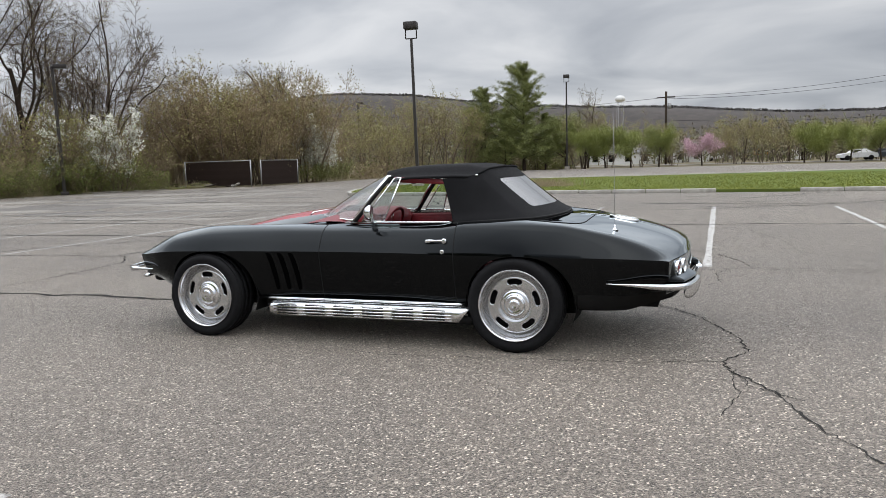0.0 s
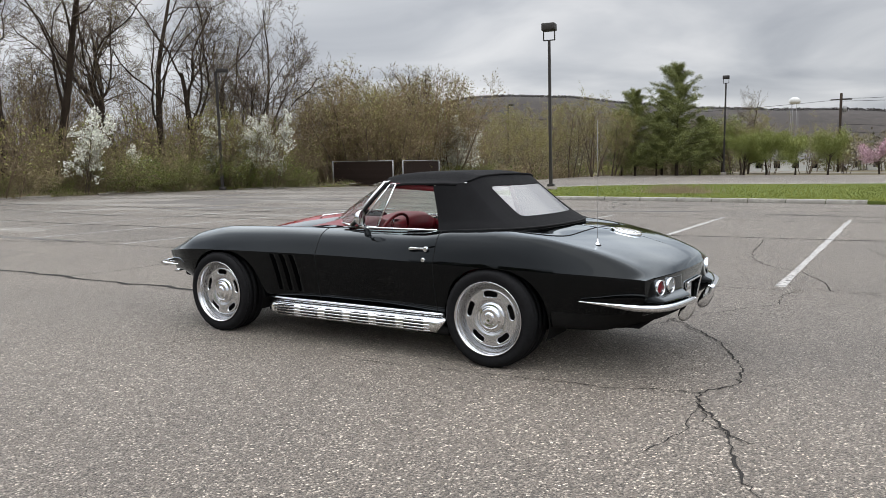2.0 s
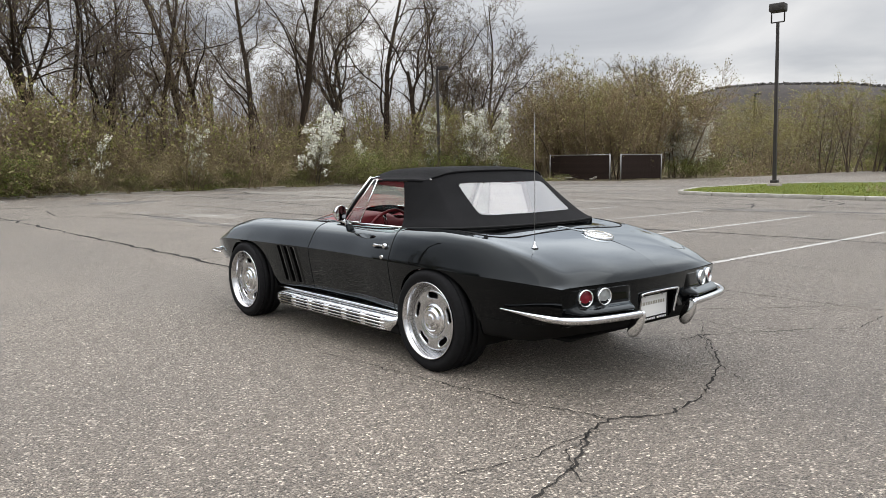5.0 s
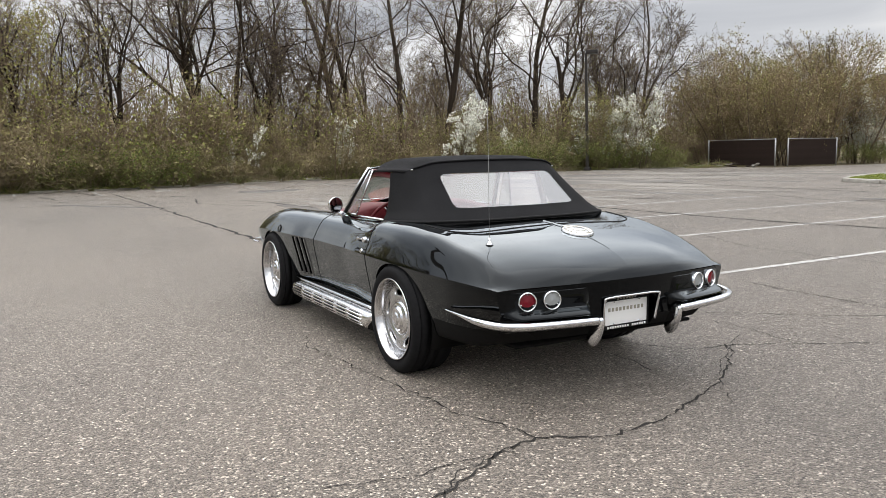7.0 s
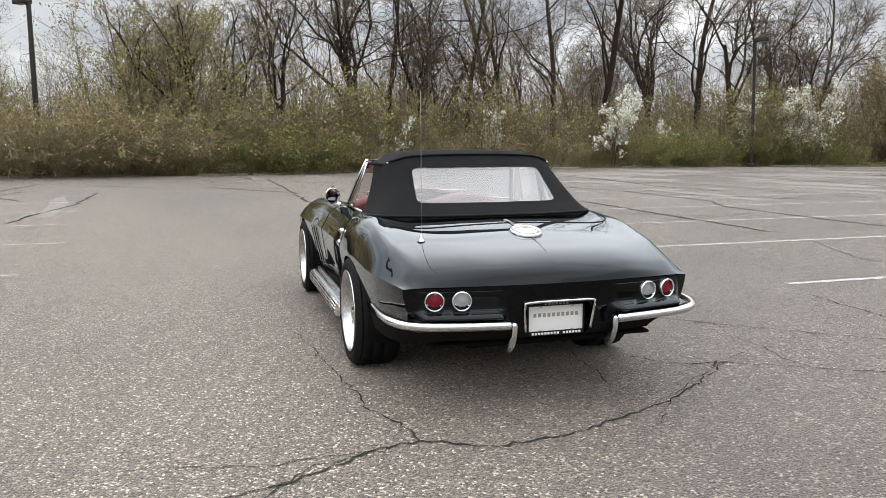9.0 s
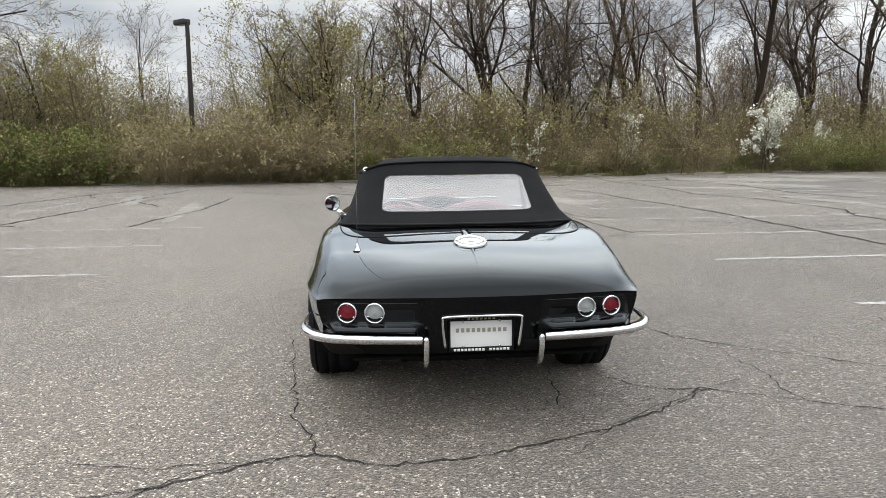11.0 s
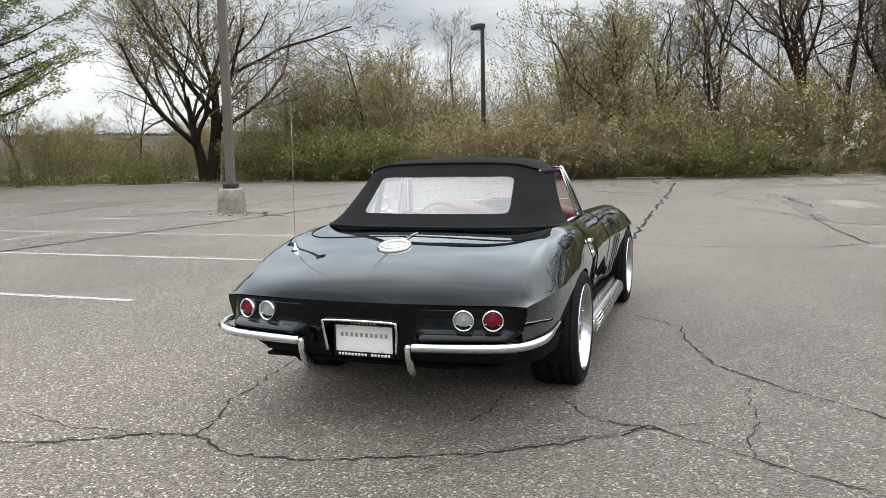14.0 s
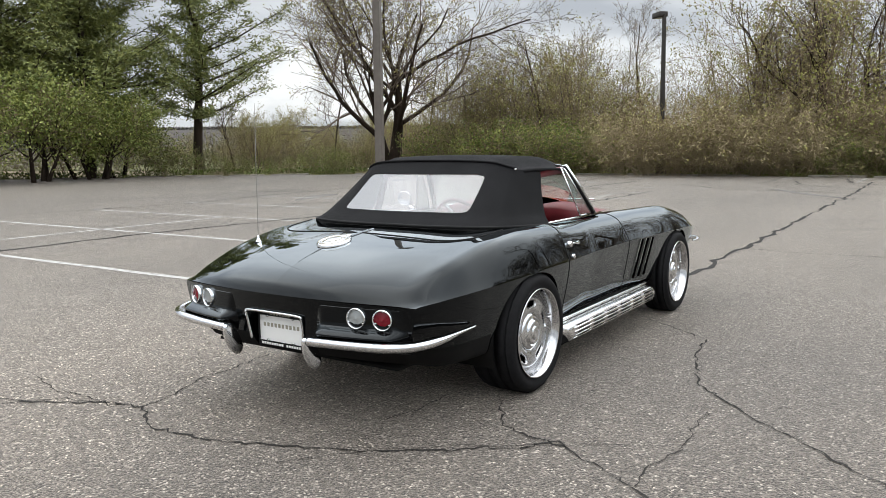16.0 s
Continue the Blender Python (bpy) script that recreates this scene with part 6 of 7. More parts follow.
def place(proto_list, spots, rnd, size=(0.85, 1.15), clear=0.0):
    """Stands copies of the plants at the spots (x, y) or (x, y, scale)."""
    for n, s in enumerate(spots):
        k = s[2] if len(s) > 2 else rnd.uniform(*size)
        if in_sight(s[0], s[1], 1.4) and k > 0.3:
            continue
        if clear and -41.5 < s[0] < -28 and abs(s[1] - (-8.45 + (s[0] + 31.3) * 0.22)) < clear:
            continue  # nothing tall grows before the lamp behind the shrubs
        p = proto_list[s[3] if len(s) > 3 else rnd.randrange(len(proto_list))]
        z = -0.08
        m = pose(s[0], s[1], z, 0, 0, rnd.uniform(0, 360))
        if id(p) not in USED:
            USED.add(id(p))
            p.matrix_basis = m @ Matrix.Diagonal((k, k, k, 1))
        else:
            c = copy_thing(p, m)
            c.matrix_basis = m @ Matrix.Diagonal((k, k, k, 1))


USED = set()


def pine(seed, height, label, open_=0.0):
    """A white pine: uneven whorls of long level limbs with tufts of soft needles on their outer halves."""
    rnd = random.Random(seed)
    t = thing("pine_tree", label, "tree", group="pines")
    wood, twig, leaf = ([], []), ([], []), ([], [])
    pts = [Vector((rnd.gauss(0, 0.03) * i, rnd.gauss(0, 0.03) * i, height * i / 10 - 0.2)) for i in range(11)]
    add_tube(wood, pts, [0.20 * height / 12 * (1 - 0.93 * i / 10) for i in range(11)], 8)
    z = height * (0.14 + 0.06 * open_)
    while z < height * 0.985:
        t0 = z / height
        i = min(9, int(t0 * 10))
        p0 = pts[i].lerp(pts[i + 1], t0 * 10 - i)
        reach = height * (0.40 - 0.05 * open_) * min(1.0, 0.55 + 1.4 * t0) * (1 - t0) ** 0.62 + 0.35
        turn = rnd.uniform(0, 6.28)
        n = rnd.randint(4, 6)
        for b in range(n):
            if rnd.random() < 0.24:
                continue
            a = turn + b * 6.283 / n + rnd.gauss(0, 0.25)
            L = reach * rnd.uniform(0.35, 1.3)
            p = p0.copy()
            d = Vector((math.cos(a), math.sin(a), rnd.uniform(0.0, 0.25) + 0.55 * t0)).normalized()
            line = [p.copy()]
            for k in range(6):
                d = (d + Vector((rnd.gauss(0, 0.10), rnd.gauss(0, 0.10), rnd.gauss(0, 0.05) + 0.03))).normalized()
                p = p + d * L / 6
                line.append(p.copy())
            add_tube(twig, line, [0.030 * L / 3 * (1 - 0.85 * k / 6) + 0.006 for k in range(7)], 4)
            for k in range(1, 7):
                for s in range(3):
                    e = bent(rnd, d, rnd.uniform(0.4, 1.2))
                    e.z = e.z * 0.3 + 0.12
                    q = line[k].lerp(line[k - 1], rnd.random())
                    w = L * rnd.uniform(0.10, 0.26)
                    add_tube(twig, [q, q + e * w], [0.007, 0.004], 3)
                    for _ in range(30):
                        c = q + e * w * rnd.uniform(0.25, 1.15) + Vector((rnd.gauss(0, 0.16), rnd.gauss(0, 0.16), rnd.gauss(0, 0.11)))
                        add_needles(leaf, c, rnd)
        z += height * rnd.uniform(0.026, 0.044) * (1 + 0.35 * open_)
    raw_part("trunk", *wood, BARK_DARK, t, smooth=True)
    raw_part("limb", *twig, BARK_DARK, t)
    raw_part("crown", *leaf, NEEDLES, t, "long soft green needles")
    return t


def add_needles(T, p, rnd):
    V, F = T
    u = Vector((rnd.gauss(0, 1), rnd.gauss(0, 1), abs(rnd.gauss(0, 0.7)))).normalized() * rnd.uniform(0.12, 0.24)
    v = u.cross(Vector((rnd.gauss(0, 1), rnd.gauss(0, 1), rnd.gauss(0, 1)))).normalized() * 0.028
    i = len(V)
    for q in (p - v, p + v, p + u):
        V.append((q.x, q.y, q.z))
    F.append((i, i + 1, i + 2))


def build_plants():
    rnd = random.Random(21)
    buds = ((900, 0.035, 0.12, BUDS, "foliage"),)
    tall = [make_plant("bare_tree", "tall bare dark-trunked tree at the edge of the lot", "tree", 100 + i, TALL, 15.5 - 0.6 * (i % 2), 0.15 + 0.035 * (i % 3), lean=0.12, bark=BARK_DARK, twig_mat=TWIG_DARK, leaves=buds, group="bare trees") for i in range(3)]
    forked = [make_plant("bare_tree", "bare crooked tree forking into several ascending limbs", "tree", 120 + i, FORK, 15.0, 0.19 + 0.03 * i, lean=0.12, leaves=buds, bark=BARK_DARK, twig_mat=TWIG_DARK, group="bare trees") for i in range(3)]
    multi = [make_plant("bare_tree", "bare tree with several slim trunks from one foot", "tree", 126, FORK, 14.0, 0.12, stems=3, foot=0.5, lean=0.30, leaves=buds, bark=BARK_DARK, twig_mat=TWIG_DARK, group="bare trees")]
    sapling = [make_plant("sapling", "slim bare sapling with a few pale buds", "tree", 130 + i, SAPLING, 9.0, 0.055, stems=3, foot=0.9, lean=0.30, leaves=((800, 0.034, 0.12, BUDS, "foliage"),), bark=BARK, twig_mat=TWIG, group="saplings") for i in range(3)]
    olive = [make_plant("budding_tree", "small tree with olive-yellow spring buds", "tree", 140 + i, BRUSH, 7.5, 0.06, stems=6, foot=0.8, lean=0.46, leaves=((3000, 0.044, 0.11, BUDS, "foliage"), (1500, 0.042, 0.12, SPRING, "new_foliage")), bark=BARK, twig_mat=TWIG, group="budding trees") for i in range(3)]
    thicket = [make_plant("thicket", "dense reddish-brown thicket hung with vines and olive buds", "shrub", 150 + i, BRUSH, 6.0, 0.04, stems=11, foot=1.6, lean=0.75, leaves=((2600, 0.042, 0.11, DRY_LEAVES, "foliage"), (2600, 0.040, 0.10, BUDS, "new_foliage")), bark=BARK, twig_mat=TWIG_RED, group="thickets") for i in range(2)]
    brush = [make_plant("shrub", "tangled brown shrub with sparse tan leaves", "shrub", 160 + i, SHRUB, 4.2, 0.026, stems=11, foot=1.0, lean=0.75, leaves=((900, 0.055, 0.10, DRY_LEAVES, "foliage"), (700, 0.05, 0.10, SPRING, "new_foliage")), bark=TWIG, twig_mat=TWIG, group="edge shrubs") for i in range(3)]
    arching = [make_plant("shrub", "arching tan shrub spilling over the lot's edge", "shrub", 170 + i, ARCHING, 3.8, 0.018, stems=22, foot=0.9, lean=0.9, leaves=((1300, 0.045, 0.08, DRY_LEAVES, "foliage"), (1000, 0.042, 0.08, BUDS, "foliage")), bark=TWIG_TAN, twig_mat=TWIG_TAN, group="edge shrubs") for i in range(2)]
    green = [make_plant("green_shrub", "leafy green shrub at the lot's edge", "shrub", 180 + i, ARCHING, 2.4, 0.016, stems=14, foot=0.9, lean=0.8, leaves=((4200, 0.030, 0.12, GREEN, "foliage"), (2600, 0.029, 0.12, SPRING, "new_foliage")), bark=TWIG, twig_mat=TWIG, group="green shrubs") for i in range(2)]
    blossom = [make_plant("blossom_tree", "slender tree in full white spring blossom", "tree", 190, SPRAY, 5.4, 0.045, stems=4, foot=0.35, lean=0.28, leaves=((3800, 0.060, 0.11, BLOSSOM, "blossom"), (500, 0.04, 0.15, SPRING, "new_foliage")), twig_mat=TWIG_DARK, group="blossom trees"),
               make_plant("blossom_tree", "thin tree with scattered white blossom", "tree", 191, SPRAY, 5.0, 0.035, stems=3, foot=0.6, lean=0.40, leaves=((1500, 0.062, 0.09, BLOSSOM, "blossom"), (900, 0.04, 0.18, SPRING, "new_foliage")), twig_mat=TWIG_DARK, group="blossom trees")]
    # tall woods behind the west edge: the trunks that stand out, then others among them
    for k, (x, y, f) in enumerate(((-35.6, -2.0, 0.85), (-35.8, 2.2, 0.95), (-36.6, 5.7, 1.1), (-37.9, 10.2, 1.1), (-38.4, 12.6, 1.12), (-39.1, 18.7, 1.2), (-39.2, 21.6, 1.25), (-38.8, 25.8, 1.22), (-37.9, 30.4, 1.24), (-35.0, 36.4, 1.22), (-35.6, 33.6, 1.2), (-36.9, 7.8, 1.05), (-38.6, 15.4, 1.15), (-38.0, 28.2, 1.15))):
        place([(forked + multi + tall)[k % 7]], [(x, y, f)], rnd)
    spots = []
    for k in range(9):
        y = 2 + 36 * k / 8 + rnd.uniform(-0.9, 0.9)
        spots.append((west_edge(y) - rnd.uniform(6.0, 13.0), y, rnd.uniform(0.9, 1.25) * (0.85 if y < 6 else 1.0)))
    place(tall + forked + multi, spots, rnd)
    place(tall + forked, [(-38, -19.5, 0.62), (-41, -5.6, 0.7), (-38.5, -3.6, 0.78), (-45, -14, 0.68), (-44, -20, 0.66), (-36.2, -17.0, 0.55), (-37, -0.4, 0.85)], rnd, clear=1.4)
    place(sapling, [(west_edge(y) - rnd.uniform(2.0, 9.0), y + rnd.uniform(-1, 1)) for y in np.linspace(-20, 38, 16)], rnd, (0.7, 1.05), clear=1.2)
    place(olive, [(-36.4, -3.6, 1.35), (-34.8, -2.6, 1.25), (-36.4, -16.5, 1.15), (-34.6, -14.0, 0.95), (-36.0, -19, 1.1), (-34.0, -17.6, 1.05), (-34.6, -12.3, 0.85), (-35.2, -5.2, 1.0), (-33.8, -20.2, 0.9)], rnd, clear=1.0)
    spots = [(west_edge(y) - rnd.uniform(2.2, 6.5), y + rnd.uniform(-1, 1), rnd.uniform(0.5, 0.85)) for y in np.linspace(-20, 35, 13)]
    place(olive, spots, rnd, clear=1.1)
    # the thicket behind the fence, domed, with a bare tree rising out of it
    place(thicket, [(-33.6, 41.8, 1.15), (-31.6, 42.2, 1.4), (-30.6, 43.6, 1.15), (-34.6, 44.2, 1.5), (-32.4, 45.6, 1.65), (-36, 42.5, 1.25), (-30.4, 48.0, 1.4), (-33.6, 48.6, 1.6), (-37.5, 45.5, 1.35)], rnd)
    place(olive, [(-31.4, 46.8, 1.25), (-34.8, 45.8, 1.2), (-32.8, 43.4, 1.05)], rnd)
    place([forked[1]], [(-31.0, 47.2, 0.86)], rnd)
    place([multi[0]], [(-29.6, 49.6, 0.72)], rnd)
    place(sapling, [(-33.8, 47.4, 0.95), (-36, 44.6, 0.95), (-32.6, 43.8, 0.9), (-29.5, 46.4, 0.8)], rnd)
    # shrubs along the edge
    spots = [(west_edge(y) - rnd.uniform(0.9, 3.4), y + rnd.uniform(-0.5, 0.5)) for y in np.linspace(-21, 36, 32)]
    place(brush, spots, rnd, (0.35, 1.5), clear=0.01)
    spots = [(west_edge(y) - rnd.uniform(0.9, 1.8), y + rnd.uniform(-0.4, 0.4)) for y in (-9.8, -8.4, -7.0, -5.8, -4.6, -3.4, -1.8, 0.6, 2.2, 4.5, 7.2, 9, 12, 17, 22, 26)]
    place(arching, spots, rnd, (0.6, 0.95))
    place(arching, [(-30.75, -9.4, 1.0), (-30.6, -8.3, 1.2), (-30.6, -6.6, 1.1), (-31.2, -5.0, 1.3), (-31.8, -2.8, 1.2), (-32.1, -6.2, 1.4)], rnd)
    spots = [(west_edge(y) - rnd.uniform(0.7, 2.6), y) for y in (-20, -18.6, -17.2, -16.0, -14.8, -13.6, -12.4, -0.6, 1.4, 2.6, 4.2, 9.5, 13, 15.5, 19, 23, 27, 31, 34)]
    place(green, spots, rnd, (0.45, 1.0))
    place(green, [(-32.4, -19.6, 1.5), (-32.2, -18.0, 1.4), (-32.4, -16.2, 1.6), (-32.3, -14.6, 1.5), (-32.2, -13.2, 1.4), (-33.6, -17.2, 1.7), (-33.8, -14.4, 1.5), (-32.6, -11.9, 1.3), (-31.9, 2.2, 1.2), (-32.2, 3.6, 1.3), (-32.2, 0.8, 1.1)], rnd)
    place(blossom, [(-34.9, 20.2, 1.05, 0), (-35.0, 24.2, 0.62, 0), (-34.9, 30.0, 1.0, 1), (-34.3, 30.9, 1.05, 1), (-32.9, 32.3, 1.15, 0), (-33.0, 6.6, 0.7, 1), (-34.4, 13.3, 0.85, 1), (-35.0, 31.3, 1.2, 1), (-33.6, 33.2, 0.9, 0)], rnd)
    full = make_plant("blossom_tree", "dense egg-shaped tree covered in white blossom", "tree", 195, SPRAY, 6.0, 0.06, stems=6, foot=0.5, lean=0.42, leaves=((9000, 0.07, 0.20, BLOSSOM, "blossom"), (900, 0.06, 0.22, SPRING, "new_foliage")), twig_mat=TWIG_DARK, group="blossom trees")
    place([full], [(-29.6, 49.8, 1.0), (-28.7, 50.6, 0.92)], rnd)
    place(green, [(-34.6, 21.8, 1.2), (-34.8, 25.6, 1.1), (-34.2, 31.4, 1.3), (-33.4, 33.4, 1.2), (-35.2, 30.2, 1.5), (-34.8, 23.4, 1.0), (-27.6, 50.4, 0.9), (-28.6, 49.0, 0.8)], rnd)
    # south-west corner: a wide bare tree, pines, green thicket
    spread = make_plant("bare_tree", "wide spreading bare tree with pale buds", "tree", 211, ORCHARD, 17.0, 0.37, stems=2, foot=0.4, lean=0.40, leaves=((7000, 0.046, 0.10, BUDS, "foliage"),), bark=BARK_DARK, twig_mat=TWIG_DARK, group="bare trees")
    place([spread], [(-31.0, -23.9, 1.2)], rnd)
    pines = [pine(301, 13.5, "tall open green pine with long soft needles", 1.0), pine(302, 12.0, "dense dark green pine tree beside the lot")]
    place(pines, [(-26.4, -34.4, 1.35, 0), (-20.9, -36.6, 1.45, 1), (-15.5, -39.5, 1.45, 1), (-10.5, -41, 1.3, 1), (-18.4, -42, 1.5, 1), (-23.4, -40.5, 1.4, 1),
                  (-18.6, 80.4, 1.02, 1), (-22.9, 79.5, 0.80, 1), (-24.6, 80, 0.62, 1), (-21.0, 83.5, 0.72, 0), (-20.6, 79.6, 0.60, 1), (-16.6, 82.5, 0.55, 1)], rnd)
    leafy_tree = [make_plant("leafy_tree", "broad tree in fresh yellow-green leaf", "tree", 220 + i, ROUND, 7.5, 0.13, leaves=((19000, 0.05, 0.30, FRESH, "foliage"),), bark=BARK_DARK, group="green trees") for i in range(2)]
    place(leafy_tree, [(-14.6, 84.5, 1.25), (-12.2, 83.6, 0.95), (-10.0, 84.5, 1.0), (-7.2, 85, 0.92), (-4.2, 86.5, 0.95), (12.0, 95, 0.92), (14.4, 96, 0.95), (17.2, 97, 0.95), (20.8, 99, 1.0), (24.5, 101, 1.0)], rnd)
    dense = make_plant("leafy_tree", "dense low tree in deep green leaf", "tree", 231, ROUND, 6.5, 0.10, stems=4, foot=0.8, lean=0.5, leaves=((4500, 0.045, 0.34, GREEN, "foliage"), (13500, 0.042, 0.36, FRESH, "new_foliage")), bark=BARK_DARK, group="green trees")
    place([dense], [(-19.9, -34.8, 1.25), (-16.9, -34.6, 1.4), (-13.6, -34.6, 1.45), (-10.4, -34.8, 1.3), (-22.6, -36.6, 1.0)], rnd)
    pink = make_plant("pink_tree", "rounded tree in pink blossom", "tree", 241, ROUND, 6.2, 0.12, leaves=((6500, 0.06, 0.22, PINK, "blossom"),), bark=BARK_DARK)
    place([pink], [(0.5, 92, 0.98)], rnd)
    place(green, [(-30.5, -28.5), (-29.5, -27.5), (-32.5, -20.5), (-27, -31.5), (-25, -34.4), (-31.5, -33), (-35, -30)], rnd, (0.6, 1.1))
    place(olive, [(-33.6, -21.0, 0.75), (-40, -24, 0.8), (-44, -22, 0.9), (-35, -29, 0.5), (-38, -36, 0.5), (-33, -40, 0.45), (-30, -45, 0.5), (-27, -49, 0.55),
                  (-30.1, 72, 1.25), (-28.0, 73, 1.2), (-26.0, 74.5, 1.3), (-31.7, 67, 1.15), (-33.7, 63, 1.1), (-25.2, 78, 1.1), (-13.2, 85.5, 1.1), (-17.6, 84, 0.95), (-36.2, 58.6, 0.9), (-31, 57.4, 0.8), (-27.5, 62, 0.7), (-29, 66, 0.95),
                  (4.8, 99, 0.95), (8, 101, 0.95), (-15.5, 90, 0.9), (-10.5, 91, 0.85), (-7, 93, 0.85), (-3, 95, 0.8), (2.5, 101, 0.8), (10.5, 103, 0.9), (15.5, 104, 0.85), (22, 106, 0.85)], rnd)
    place(tall + forked, [(-13.4, 94, 0.68), (-14.5, 96, 0.62), (28, 110, 0.62), (31, 108, 0.6), (-18, 96, 0.55), (-4, 108, 0.5), (6, 112, 0.5), (12, 114, 0.55), (20, 114, 0.5), (-39, -35, 0.6), (-44, -30, 0.6), (-35, -41, 0.5)], rnd)
    place(brush + olive, [(-30 - 26 * rnd.random(), -26 - 26 * rnd.random()) for _ in range(34)], rnd, (0.45, 0.8))
    place(olive + brush, [(-31 + 2.2 * k, 85.5 + 2 * rnd.random()) for k in range(6)], rnd, (0.45, 0.7))


def build_deep_woods():
    """Crowded pole-sized stems and their twigs that close the woods behind the front trees."""
    rnd = random.Random(44)
    stems, leaf = ([], []), ([], [])
    for _ in range(3600):
        y = rnd.uniform(-24, 58)
        depth = rnd.uniform(4, 30)
        x = west_edge(y) - depth
        if abs(y - (-8.45 + (x + 31.3) * 0.22)) < 1.0:
            continue
        thick = 0.65 + 0.7 * noise.noise(Vector((x * 0.10, y * 0.10, 2.0)))
        if rnd.random() > thick + 0.45:
            continue
        h = rnd.uniform(2.5, 7.0) * (0.75 + 0.5 * thick) * (0.8 if y < 0 else 1.0)
        d = Vector((rnd.gauss(0, 0.13), rnd.gauss(0, 0.13), 1)).normalized()
        p, line = Vector((x, y, -0.1)), []
        for k in range(4):
            line.append(p.copy())
            d = (d + Vector((rnd.gauss(0, 0.12), rnd.gauss(0, 0.12), 0.02))).normalized()
            p = p + d * h / 3
        w = rnd.uniform(0.012, 0.038)
        add_tube(stems, line, [w, w * 0.8, w * 0.55, w * 0.25], 3)
        for _ in range(6):
            k = rnd.randrange(1, 4)
            q = line[k].lerp(line[k - 1], rnd.random())
            e = bent(rnd, d, rnd.uniform(0.4, 1.1))
            L = h * rnd.uniform(0.12, 0.36)
            m = q + e * L * 0.55
            e = (e + Vector((rnd.gauss(0, 0.3), rnd.gauss(0, 0.3), 0.25))).normalized()
            add_tube(stems, [q, m, m + e * L * 0.45], [w * 0.45, w * 0.3, 0.006], 3)
            if rnd.random() < 0.6:
                add_leaf(leaf, m + e * L * rnd.uniform(0.1, 0.45), rnd.uniform(0.03, 0.06), rnd)
    tagged(raw_part("pole_stems", *stems, TWIG), "crowded slim bare stems filling the depth of the woods", "woods", kind="stuff")
    tagged(raw_part("pole_buds", *leaf, BUDS), "scattered pale buds on the crowded stems", "woods", kind="stuff")


